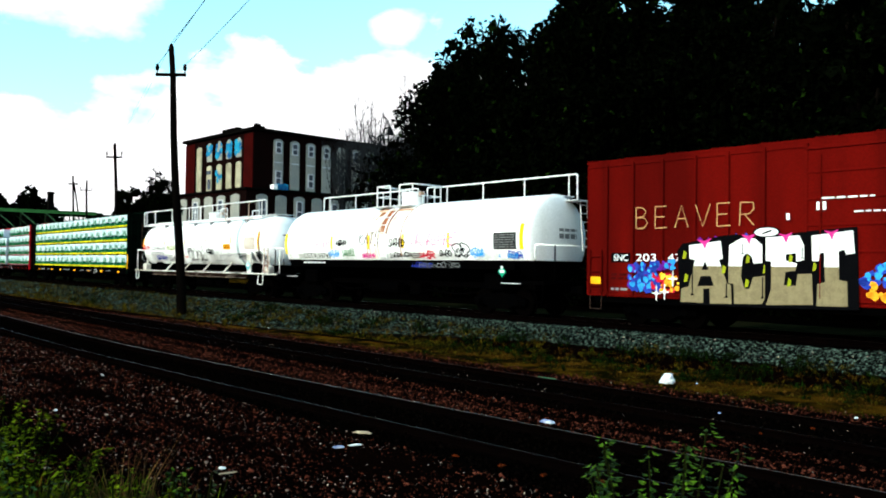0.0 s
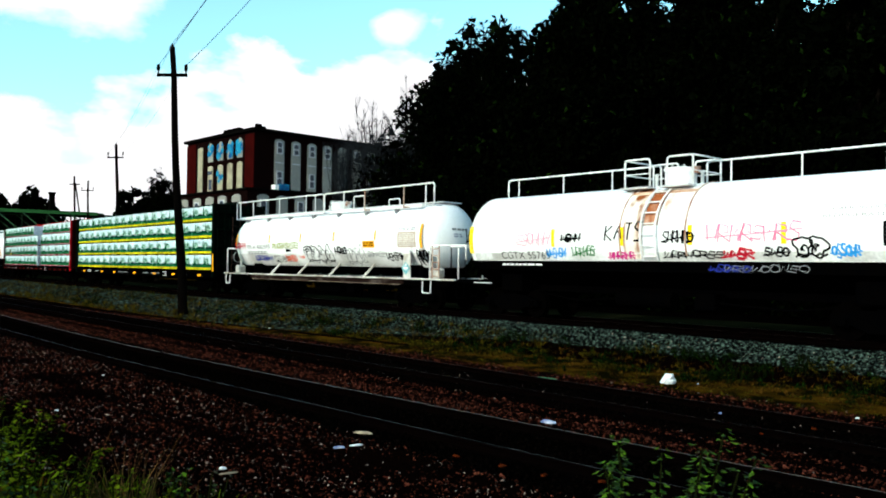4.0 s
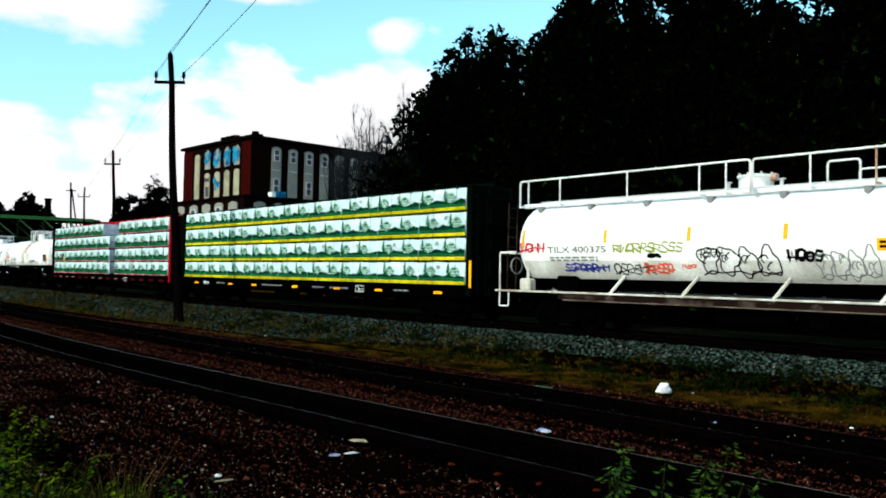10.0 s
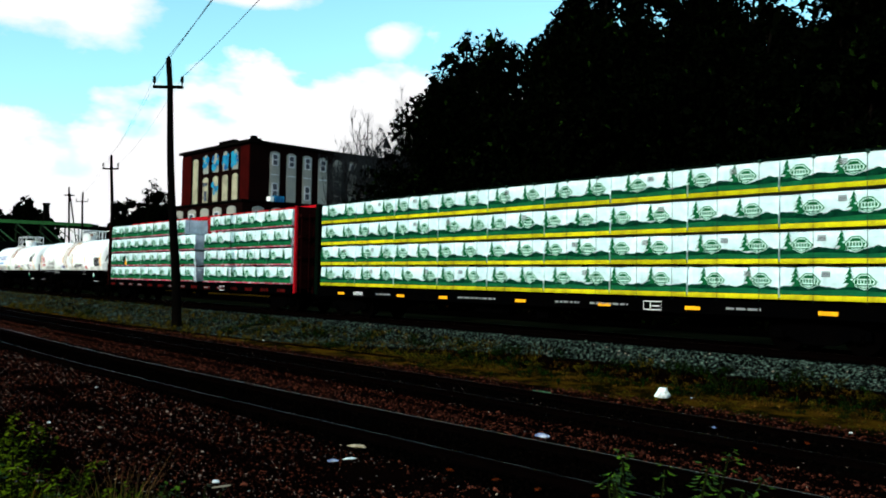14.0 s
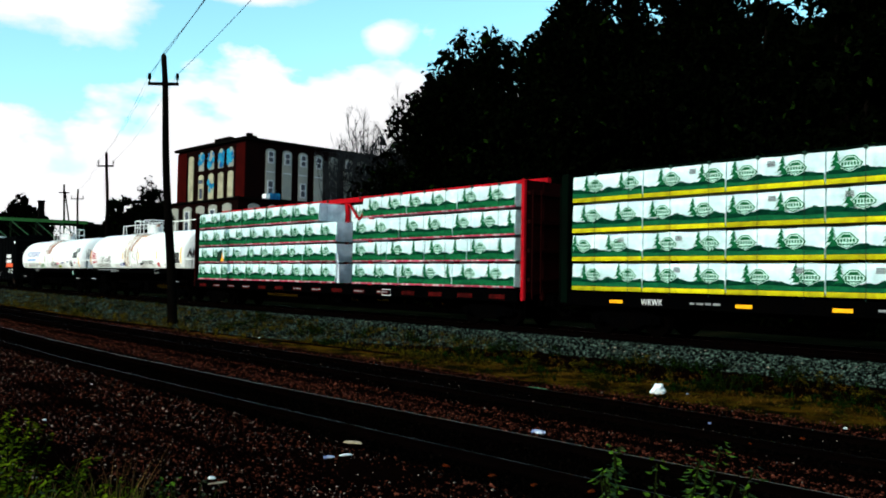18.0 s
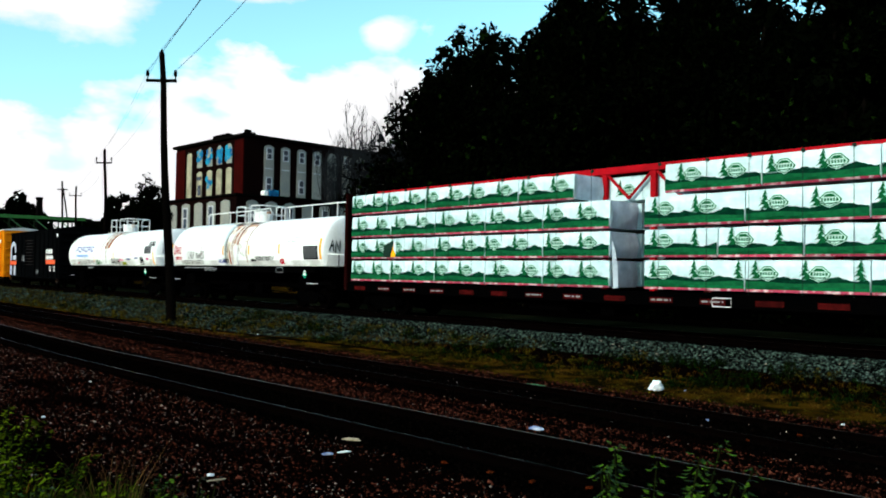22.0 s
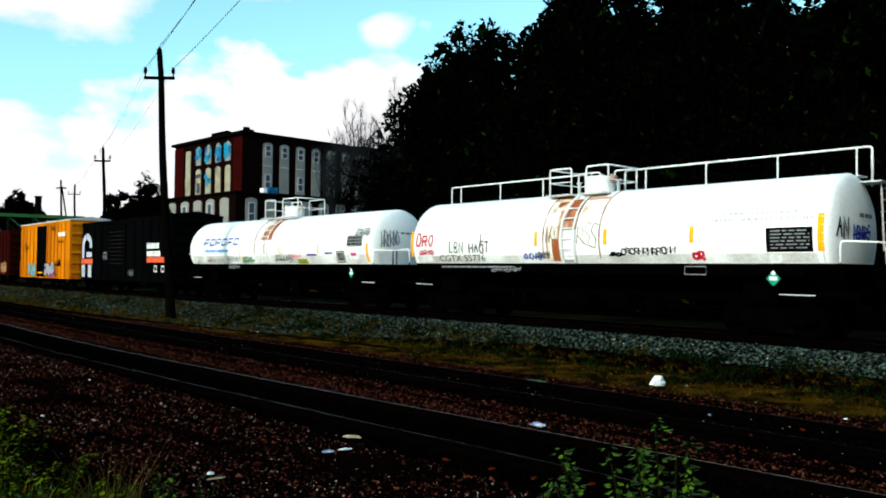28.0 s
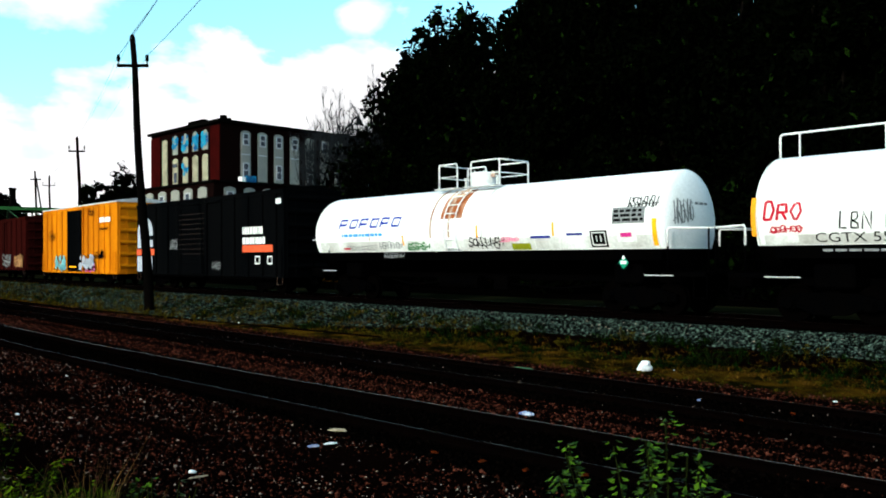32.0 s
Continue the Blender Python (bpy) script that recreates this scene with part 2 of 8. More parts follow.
def rod(bm, p, q, r, seg=8, r2=None, mi=0):
    """A round bar from p to q, thinning to r2."""
    p, q = Vector(p), Vector(q)
    d = q - p
    m = Matrix.Translation((p + q) / 2) @ d.to_track_quat("Z", "Y").to_matrix().to_4x4()
    made = bmesh.ops.create_cone(bm, cap_ends=True, segments=seg, radius1=r, radius2=r if r2 is None else r2, depth=d.length, matrix=m)
    if mi:
        for f in {f for v in made["verts"] for f in v.link_faces}:
            f.material_index = mi
    return bm


def pipe(bm, pts, r, seg=6):
    """A bent tube through the points, mitred at the bends."""
    pts = [Vector(p) for p in pts]
    rings = []
    up = Vector((0.31, 0.77, 0.55))
    for i, p in enumerate(pts):
        d = (pts[min(i + 1, len(pts) - 1)] - pts[max(i - 1, 0)]).normalized()
        s = d.cross(up).normalized()
        t = s.cross(d).normalized()
        rings.append([bm.verts.new(p + r * (math.cos(6.28319 * k / seg) * s + math.sin(6.28319 * k / seg) * t)) for k in range(seg)])
    for a, b in zip(rings, rings[1:]):
        for k in range(seg):
            bm.faces.new((a[k], a[(k + 1) % seg], b[(k + 1) % seg], b[k]))
    bm.faces.new(rings[0][::-1])
    bm.faces.new(rings[-1])
    return bm


def bent(corners, r=0.09, n=4):
    """Points along a line whose inner corners are rounded."""
    c = [Vector(p) for p in corners]
    out = [c[0]]
    for a, b, d in zip(c, c[1:], c[2:]):
        k = min(r, (b - a).length * 0.45, (d - b).length * 0.45)
        p, q = b + (a - b).normalized() * k, b + (d - b).normalized() * k
        for i in range(n + 1):
            t = i / n
            out.append((1 - t) ** 2 * p + 2 * t * (1 - t) * b + t * t * q)
    return out + [c[-1]]


def mesh_of(name, verts, faces, material, parent=None, label="", smooth=False, kind=""):
    me = bpy.data.meshes.new(name)
    me.from_pydata(verts, [], faces)
    for m in (material if isinstance(material, (list, tuple)) else [material]):
        me.materials.append(m)
    if smooth:
        me.polygons.foreach_set("use_smooth", [True] * len(me.polygons))
    ob = new(name, me)
    ob.parent = parent
    return tagged(ob, label, kind=kind)


# ---- the line of the main track: a gentle curve; s runs away from the camera ----
BEND_AT = [-40, -20, 0, 20, 40, 60, 90, 130, 200]
BEND = [0.00116, 0.00116, 0.00116, -0.00007, -0.00101, -0.00101, -0.00101, -0.00101, -0.00101]
RAIL_Z = 0.83          # rail top of the main track; the near tracks' is 0
S_GRID = np.arange(-160, 420, 0.5)


def main_line():
    k = np.interp(S_GRID, BEND_AT, BEND)
    i0 = int(np.argmin(abs(S_GRID)))
    h = np.concatenate([[0], np.cumsum((k[1:] + k[:-1]) * 0.25)])
    h = h - h[i0] + 2.28329
    c, s = np.cos(h), np.sin(h)
    x = np.concatenate([[0], np.cumsum((c[1:] + c[:-1]) * 0.25)])
    y = np.concatenate([[0], np.cumsum((s[1:] + s[:-1]) * 0.25)])
    return x - x[i0] + 12.7165, y - y[i0] + 15.9649, h


LINE_X, LINE_Y, LINE_H = main_line()


def on_line(s, side=0.0):
    """The plan position at s, side metres towards the camera, and the heading."""
    x, y, h = (float(np.interp(s, S_GRID, v)) for v in (LINE_X, LINE_Y, LINE_H))
    return x - math.sin(h) * side, y + math.cos(h) * side, h


def near_side(s):
    return float(np.interp(s, (-30, 0, 6, 12, 20, 27, 34, 60, 120), (10.1, 11.28, 11.58, 11.85, 12.03, 11.93, 11.7, 10.9, 10.4)))


def second_side(s):
    return 7.36


# ---- ground ----
def toe(s):
    """Where the ballast shoulder meets the flat, from the main track's middle."""
    return float(np.interp(s, (-30, 15, 20, 26, 60), (3.1, 3.2, 3.8, 4.7, 4.7)))


def shoulder(s):
    return float(np.interp(s, (25, 40), (1.35, 2.1)))


def ground_height(side, s=0.0):
    """Height of the ground at a distance from the main track, towards the camera."""
    a, t = near_side(s), toe(s)
    pts = [(-400, 0.6), (-30, 0.4), (-6, 0.2), (-3.6, 0.25), (-2.0, 0.64), (shoulder(s), 0.64), (t, -0.02), (5.6, -0.10), (6.0, -0.13), (8.7, -0.14), (9.2, -0.19),
           (a - 1.6, -0.14), (a + 1.4, -0.15), (a + 2.6, -0.3), (a + 5.0, -0.25), (a + 7.0, 0.25), (a + 9.2, 0.75), (a + 12, 0.85), (400, 0.85)]
    return float(np.interp(side, [p[0] for p in pts], [p[1] for p in pts]))


def build_ground():
    ss = [-150, -80, -45, -30] + list(np.arange(-22, 70, 1.5)) + [75, 85, 100, 120, 150, 190, 240, 300, 400]
    sides = [-390, -150, -70, -35, -20, -12, -6, -3.6, -2.8, -2.0, -1.2, 0, 0.9, "a", "b", "c", "d", "e", "f", 5.1, 5.5, 6.0, 6.8, 7.6, 8.4, 9.0, 9.6, 10.3, 11.0, 11.8,
             12.5, 13.0, 13.5, 14.1, 14.7, 15.3, 16.0, 17, 18, 19, 20.5, 22, 25, 32, 60, 200, 390]
    verts, faces, kinds = [], [], []
    n = len(sides)
    for i, s in enumerate(ss):
        p, q = shoulder(s), toe(s)
        cut = dict(a=p, b=p + (q - p) * 0.25, c=p + (q - p) * 0.5, d=p + (q - p) * 0.75, e=q, f=q + 0.25)
        row = [cut.get(d, d) for d in sides]
        for j, d in enumerate(row):
            x, y, h = on_line(s, d)
            z = ground_height(d, s)
            if q < d < 24 and abs(s) < 80:
                z += 0.05 * noise.noise((x * 0.7, y * 0.7, 0)) * (1 if d > 13 or d < 5.8 else 0.3)
            verts.append((x, y, z))
            if i < len(ss) - 1 and j < n - 1:
                faces.append((i * n + j, i * n + j + 1, (i + 1) * n + j + 1, (i + 1) * n + j))
                # kind 3 doubles as painted shade beneath the train and the far bushes
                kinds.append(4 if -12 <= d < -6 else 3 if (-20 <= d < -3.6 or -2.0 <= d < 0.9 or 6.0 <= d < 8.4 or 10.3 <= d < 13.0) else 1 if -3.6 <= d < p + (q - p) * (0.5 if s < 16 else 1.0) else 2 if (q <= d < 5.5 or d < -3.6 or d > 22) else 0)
    ob = mesh_of("ground", verts, faces, [BROWN_BALLAST, GREY_BALLAST, VERGE, DARK_BED, FAR_VERGE], smooth=True)
    ob.data.polygons.foreach_set("material_index", kinds)
    tagged(ob, "railway yard ground of grey and rust-brown ballast with weedy strips", "ground", kind="structure")


build_ground()


def rail_profile():
    """Half of a flat-bottomed rail's outline: side, height below the top."""
    return [(0.036, 0.0), (0.036, -0.035), (0.010, -0.05), (0.010, -0.125), (0.07, -0.145), (0.07, -0.16)]


def rail(name, side, s0, s1, z, step, material, parent, bright=0.016):
    prof = [(bright, 0.0), (0.036, -0.006)] + rail_profile()[1:]
    loop = prof + [(-a, b) for a, b in prof[::-1]]
    verts, faces = [], []
    ss = np.arange(s0, s1 + 0.01, step)
    for s in ss:
        x, y, h = on_line(s, side(s))
        for a, b in loop:
            verts.append((x - math.sin(h) * a, y + math.cos(h) * a, z + b))
    n = len(loop)
    for i in range(len(ss) - 1):
        for j in range(n):
            faces.append((i * n + j, i * n + (j + 1) % n, (i + 1) * n + (j + 1) % n, (i + 1) * n + j))
    faces.append(tuple(range(n))[::-1])
    faces.append(tuple((len(ss) - 1) * n + j for j in range(n)))
    ob = mesh_of(name, verts, faces, [RUSTY_STEEL, material], parent)
    for k in range((len(ss) - 1) * n):
        if k % n == n - 1 or k % n == n:
            ob.data.polygons[k].material_index = 1
    return ob


def build_track(side, z, s0, s1, top, label, tie_range, seed):
    rnd = random.Random(seed)
    tr = thing("track", Matrix(), label, "railway track", kind="structure")
    for k in (-0.7525, 0.7525):
        rail("rail", lambda s, k=k: side(s) + k, s0, s1, z, 1.0, DULL_STEEL if k > 0 and side is near_side else top, tr, 0.006 if k > 0 else 0.011)
    bm = bmesh.new()
    box(bm, -0.115, 0.115, -1.3, 1.3, -0.18, 0, 0.012)
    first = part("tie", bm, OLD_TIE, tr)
    me = first.data
    s, made = tie_range[0], 0
    while s < tie_range[1]:
        x, y, h = on_line(s, side(s))
        m = pose(x + rnd.uniform(-.03, .03), y, z - 0.165 + rnd.uniform(-.012, .006), 0, 0, math.degrees(h) + rnd.uniform(-1.5, 1.5))
        if made == 0:
            first.matrix_basis = m
        else:
            ob = new("tie", me)
            ob.parent = tr
            ob.matrix_basis = m
        made += 1
        s += 0.53 + rnd.uniform(-.02, .02)
    return tr


build_track(near_side, 0.0, -40, 300, POLISHED_STEEL, "near railway track with one shiny worn rail on dark old ties", (-14, 75), 1)
build_track(second_side, -0.01, -40, 300, WORN_STEEL, "rusty siding track with dark ties sunk in brown ballast", (-14, 75), 2)
build_track(lambda s: 0.0, RAIL_Z, -150, 400, POLISHED_STEEL, "main railway track on a raised bed of grey ballast", (-20, 110), 3)
# ---- the freight train ----
ORANGE_TAPE = mat("orange_reflector", (0.95, 0.40, 0.01), 0.5, second=(0.75, 0.26, 0.01), scale=4, fine=60)
YELLOW_TAPE = mat("yellow_tape", (0.92, 0.60, 0.01), 0.5, second=(0.8, 0.42, 0.01), scale=4, fine=60)
GREY_STREAK = mat("grey_streak", (0.55, 0.55, 0.55), 0.6, second=(0.8, 0.8, 0.8), scale=3, amount=0.9, fine=30, streak=True)
WRAP_WHITE = mat("wrap_white", (0.60, 0.76, 0.80), 0.38, second=(0.40, 0.53, 0.57), scale=1.6, amount=0.8, fine=5, bump=0.02, per_object=0.08, spec=0.25)
WRAP_GREY = mat("wrap_grey", (0.42, 0.48, 0.55), 0.45, second=(0.28, 0.32, 0.38), scale=1.6, amount=0.8, fine=5, bump=0.03, spec=0.25)
PRINT_GREEN = mat("print_green", (0.004, 0.088, 0.030), 0.42, second=(0.002, 0.040, 0.013), scale=2.6, amount=0.9, fine=6, bump=0.012, per_object=0.2)
PRINT_DARK = mat("print_dark_green", (0.001, 0.018, 0.010), 0.5, second=(0.002, 0.034, 0.016), scale=3.0, amount=0.7, fine=6, bump=0.012)
BADGE_PALE = mat("badge_pale", (0.50, 0.74, 0.68), 0.42, second=(0.40, 0.64, 0.56), scale=3, fine=9)
LOGO_GREEN = mat("logo_green", (0.006, 0.085, 0.030), 0.42, second=(0.003, 0.045, 0.018), scale=3, fine=9)
YELLOW_BOARD = mat("yellow_board", (0.48, 0.42, 0.006), 0.7, second=(0.30, 0.25, 0.008), scale=4, amount=0.8, fine=30, per_object=0.2)
RED_BOARD = mat("red_board", (0.30, 0.035, 0.07), 0.75, second=(0.55, 0.42, 0.44), scale=6, amount=0.8, fine=30, per_object=0.4, low=0.50, high=0.62)
STRAP_BLACK = mat("strap_black", (0.012, 0.03, 0.022), 0.6)
INK = {k: mat("paint_" + k, c, 0.55, scale=6, amount=0.35, fine=30) for k, c in dict(
    black=(0.0022, 0.0022, 0.0028), white=(0.82, 0.82, 0.82), grey=(0.20, 0.205, 0.215), red=(0.50, 0.012, 0.03), pink=(0.85, 0.22, 0.36), magenta=(0.62, 0.03, 0.22),
    blue=(0.02, 0.045, 0.33), sky=(0.03, 0.30, 0.75), green=(0.02, 0.16, 0.04), lime=(0.24, 0.27, 0.012), purple=(0.11, 0.012, 0.22), pale=(0.42, 0.44, 0.52), cyan=(0.16, 0.42, 0.46), tan=(0.20, 0.16, 0.09), chalk=(0.46, 0.23, 0.10),
    orange=(0.9, 0.34, 0.02), yellow=(0.9, 0.66, 0.05), navy=(0.02, 0.03, 0.22), teal=(0.01, 0.26, 0.15), vermilion=(0.75, 0.10, 0.04)).items()}
TRAIN = "cars of the freight train"
CARS = []


# -- flat paint and lettering, drawn in x and z and laid on a side --
def plain_side(y):
    return lambda z: y


def tank_side(r, zc):
    return lambda z: -math.sqrt(max(r * r - (z - zc) ** 2, 0.01))


def lay(name, bm, material, parent, side, label="", proud=0.006, slices=0.0):
    """Lays a flat drawing (x, z) on the near side, cut into strips where the side is round."""
    if slices:
        zs = [v.co.z for v in bm.verts]
        z = math.floor(min(zs) / slices) * slices
        while z < max(zs):
            bmesh.ops.bisect_plane(bm, geom=bm.verts[:] + bm.edges[:] + bm.faces[:], plane_co=(0, 0, z), plane_no=(0, 0, 1))
            z += slices
    for v in bm.verts:
        v.co.y = side(v.co.z) - proud
    bmesh.ops.recalc_face_normals(bm, faces=bm.faces[:])
    for f in bm.faces:
        if f.normal.y > 0:
            f.normal_flip()
    ob = part(name, bm, material, parent, label)
    if name in ("lettering", "print", "paint_dab", "graffiti", "graffiti_spray"):
        tagged(ob, label, kind="stuff")
    return ob


def rect(bm, x0, x1, z0, z1, mi=0):
    f = bm.faces.new([bm.verts.new((x, 0, z)) for x, z in ((x0, z0), (x1, z0), (x1, z1), (x0, z1))])
    f.material_index = mi
    return bm


def poly(bm, pts, mi=0):
    f = bm.faces.new([bm.verts.new((x, 0, z)) for x, z in pts])
    f.material_index = mi
    return bm


def stroke(bm, pts, w):
    """A brush line of width w through the points."""
    pts = [Vector((p[0], 0, p[1])) for p in pts]
    pairs = []
    for i, p in enumerate(pts):
        d = (pts[min(i + 1, len(pts) - 1)] - pts[max(i - 1, 0)])
        d = d.normalized() if d.length > 1e-6 else Vector((1, 0, 0))
        n = Vector((-d.z, 0, d.x)) * w * 0.5
        pairs.append((bm.verts.new(p + n), bm.verts.new(p - n)))
    for (a, b), (c, d) in zip(pairs, pairs[1:]):
        bm.faces.new((a, b, d, c))
    return bm


def letters(text, x0, x1, z0, z1, grow=0.0):
    """The text in the built-in font, stretched to fill the box."""
    cu = bpy.data.curves.new("lettering", "FONT")
    cu.body, cu.resolution_u, cu.offset = text, 3, grow
    ob = bpy.data.objects.new("lettering", cu)
    me = bpy.data.meshes.new_from_object(ob)
    bm = bmesh.new()
    bm.from_mesh(me)
    bpy.data.objects.remove(ob)
    bpy.data.curves.remove(cu)
    bpy.data.meshes.remove(me)
    xs, ys = [v.co.x for v in bm.verts], [v.co.y for v in bm.verts]
    a, b, c, d = min(xs) + grow, max(xs) - grow, min(ys) + grow, max(ys) - grow
    for v in bm.verts:
        v.co = Vector((x0 + (v.co.x - a) / (b - a) * (x1 - x0), 0, z0 + (v.co.y - c) / (d - c) * (z1 - z0)))
    return bm


def tag(seed, x0, x1, z0, z1, w=0.03, loops=5):
    """A sprayed scrawl with no letters in it: crossing loops, hooks and slashes inside a box, with a swash through them."""
    rnd = random.Random(seed)
    bm = bmesh.new()
    n = max(2, round(loops * 1.5))
    step, h = (x1 - x0) / n, z1 - z0
    for i in range(n):
        a, lean = x0 + i * step, rnd.uniform(-0.1, 0.35) * step
        lo, hi = z0 + rnd.uniform(0, 0.18) * h, z1 - rnd.uniform(0, 0.22) * h
        kind = rnd.randrange(4)
        if kind == 0:
            t0, turn = rnd.uniform(0, 6), rnd.choice((-1, 1))
            pts = [(a + step * 0.55 + step * (0.62 - 0.02 * k) * math.cos(t0 + turn * k * 0.6), (lo + hi) / 2 + (hi - lo) * (0.52 - 0.02 * k) * math.sin(t0 + turn * k * 0.6)) for k in range(12)]
        elif kind == 1:
            pts = [(a + lean, hi), (a + step * 0.1, lo), (a + step * 0.5 + lean, hi - 0.2 * h), (a + step * 0.8, lo + 0.05 * h), (a + step * 1.1 + lean, hi)]
        elif kind == 2:
            pts = [(a, lo), (a + lean, hi), (a + step * 0.9, hi - 0.12 * h), (a + step * 0.95, (lo + hi) / 2), (a + step * 0.1, (lo + hi) / 2), (a + step * 1.1, lo)]
        else:
            pts = [(a + step * 1.1, hi - 0.08 * h), (a + step * 0.4, hi), (a + step * 0.15, hi - 0.3 * h), (a + step * 0.95, lo + 0.3 * h), (a + step * 0.7, lo), (a - step * 0.1, lo + 0.08 * h)]
        stroke(bm, pts, w * rnd.uniform(0.85, 1.3))
    if 2 < loops < 6:
        stroke(bm, [(x0 - 0.05, z0 + rnd.uniform(0.1, 0.4) * h), ((x0 + x1) / 2, z0 + rnd.uniform(0.2, 0.6) * h), (x1 + 0.06, z0 + rnd.uniform(0.3, 0.7) * h)], w * 0.7)
    return bm


STROKES = {
    "A": "00-51-90 23-73", "B": "00-01 01-61-74-53-03 03-72-80-00", "D": "00-01 01-61-93-60-00", "E": "81-01-00-80 03-63", "G": "91-31-03-30-90-94-54", "H": "00-01 90-91 03-93",
    "K": "00-01 91-03-90", "L": "01-00-80", "N": "00-01-90-91", "O": "31-03-30-60-93-61-31", "R": "00-01-71-93-63-03 43-90", "S": "91-21-04-63-92-60-00", "T": "51-50 01-91", "U": "01-02-30-60-92-91"}


def hand(text, x0, x1, z0, z1, w, seed=0, lean=0.12):
    """Hand-sprayed capitals: each stroke a line of grid points, a little unsteady."""
    rnd = random.Random(seed)
    rows = {"0": 0.0, "2": 0.28, "3": 0.5, "4": 0.72, "1": 1.0}
    bm = bmesh.new()
    step = (x1 - x0) / len(text)
    for i, ch in enumerate(text):
        grow, drop = rnd.uniform(0.85, 1.15), rnd.uniform(-0.1, 0.1) * (z1 - z0)
        for line in STROKES[ch].split():
            pts = []
            for p in line.split("-"):
                z = rows[p[1]] * grow
                pts.append((x0 + (i + 0.08 * int(p[0]) + lean * z + rnd.uniform(-.04, .04)) * step, z0 + drop + z * (z1 - z0)))
            stroke(bm, [q for a, b in zip(pts, pts[1:]) for q in (a, ((a[0] + b[0]) / 2, (a[1] + b[1]) / 2))] + [pts[-1]], w * rnd.uniform(0.85, 1.2))
    return bm


def bubbles(seed, x0, x1, z0, z1, w=0.03, n=4):
    """Outlined, bulging shapes run together, with small loops inside: a sprayed throw-up with no letters in it."""
    rnd = random.Random(seed)
    bm = bmesh.new()
    step, h = (x1 - x0) / n, z1 - z0
    for i in range(n):
        cx, cz, a0 = x0 + (i + 0.5) * step, (z0 + z1) / 2 + rnd.uniform(-0.08, 0.08) * h, rnd.uniform(0, 6.28)
        ring = []
        for k in range(23):
            a = a0 + k * 0.2856
            g = 1 + 0.22 * math.sin(3 * a + i) + 0.12 * math.sin(5 * a + 2 * i)
            ring.append((cx + step * 0.58 * g * math.cos(a) * 0.9, cz + h * 0.44 * g * math.sin(a)))
        stroke(bm, ring, w)
        for q in range(2):
            c, d = cx + rnd.uniform(-.2, .2) * step, cz + rnd.uniform(-.2, .2) * h
            stroke(bm, [(c + 0.16 * step * math.cos(k * 0.9), d + 0.13 * h * math.sin(k * 0.9 + q)) for k in range(6)], w * 0.9)
    stroke(bm, [(x0 + (x1 - x0) * k / 8, z0 + h * (0.02 + 0.16 * abs(math.sin(k * 1.3)))) for k in range(9)], w)
    return bm


def bars(x0, x1, z0, z1, rows=1, seed=0, gap=0.35):
    """Lines of writing too small to read, as plain bars."""
    rnd = random.Random(seed)
    bm = bmesh.new()
    h = (z1 - z0) / rows
    for r in range(rows):
        x = x0
        while x < x1 - 0.02:
            n = min(rnd.uniform(0.08, 0.3), x1 - x)
            rect(bm, x, x + n, z0 + r * h + h * gap * 0.5, z0 + (r + 1) * h - h * gap * 0.5)
            x += n + 0.05
    return bm


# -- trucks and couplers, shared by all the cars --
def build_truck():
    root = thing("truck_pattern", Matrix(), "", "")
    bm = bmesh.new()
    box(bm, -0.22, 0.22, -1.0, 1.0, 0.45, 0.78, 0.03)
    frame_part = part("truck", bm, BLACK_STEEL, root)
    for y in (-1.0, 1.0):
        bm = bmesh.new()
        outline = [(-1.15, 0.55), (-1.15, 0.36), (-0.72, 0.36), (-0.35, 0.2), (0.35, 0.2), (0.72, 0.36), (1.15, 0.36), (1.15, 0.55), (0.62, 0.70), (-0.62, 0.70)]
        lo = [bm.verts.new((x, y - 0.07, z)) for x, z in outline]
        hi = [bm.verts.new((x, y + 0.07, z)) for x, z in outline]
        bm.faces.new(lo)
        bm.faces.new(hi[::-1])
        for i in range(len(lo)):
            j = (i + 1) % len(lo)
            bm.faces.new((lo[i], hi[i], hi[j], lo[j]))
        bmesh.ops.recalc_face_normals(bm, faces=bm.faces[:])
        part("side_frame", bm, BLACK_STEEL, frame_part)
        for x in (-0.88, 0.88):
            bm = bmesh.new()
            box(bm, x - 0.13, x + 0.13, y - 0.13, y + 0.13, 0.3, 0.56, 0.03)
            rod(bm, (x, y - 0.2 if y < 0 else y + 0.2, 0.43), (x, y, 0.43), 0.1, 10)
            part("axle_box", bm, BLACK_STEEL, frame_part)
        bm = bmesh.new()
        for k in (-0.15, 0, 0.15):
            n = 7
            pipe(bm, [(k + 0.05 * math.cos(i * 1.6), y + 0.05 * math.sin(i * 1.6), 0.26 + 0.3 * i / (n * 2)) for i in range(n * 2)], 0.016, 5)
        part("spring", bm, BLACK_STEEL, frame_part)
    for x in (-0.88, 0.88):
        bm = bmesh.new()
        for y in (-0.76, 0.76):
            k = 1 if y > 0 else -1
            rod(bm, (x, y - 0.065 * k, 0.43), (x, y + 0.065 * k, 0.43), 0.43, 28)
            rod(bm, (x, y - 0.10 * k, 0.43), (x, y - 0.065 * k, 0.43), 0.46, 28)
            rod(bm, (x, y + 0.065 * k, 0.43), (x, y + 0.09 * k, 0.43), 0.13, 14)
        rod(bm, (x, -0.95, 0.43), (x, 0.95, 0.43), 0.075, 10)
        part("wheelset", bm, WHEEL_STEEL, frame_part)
    return root


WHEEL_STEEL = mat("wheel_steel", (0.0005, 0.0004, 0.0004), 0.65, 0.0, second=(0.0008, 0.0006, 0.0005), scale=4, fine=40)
TRUCK = build_truck()


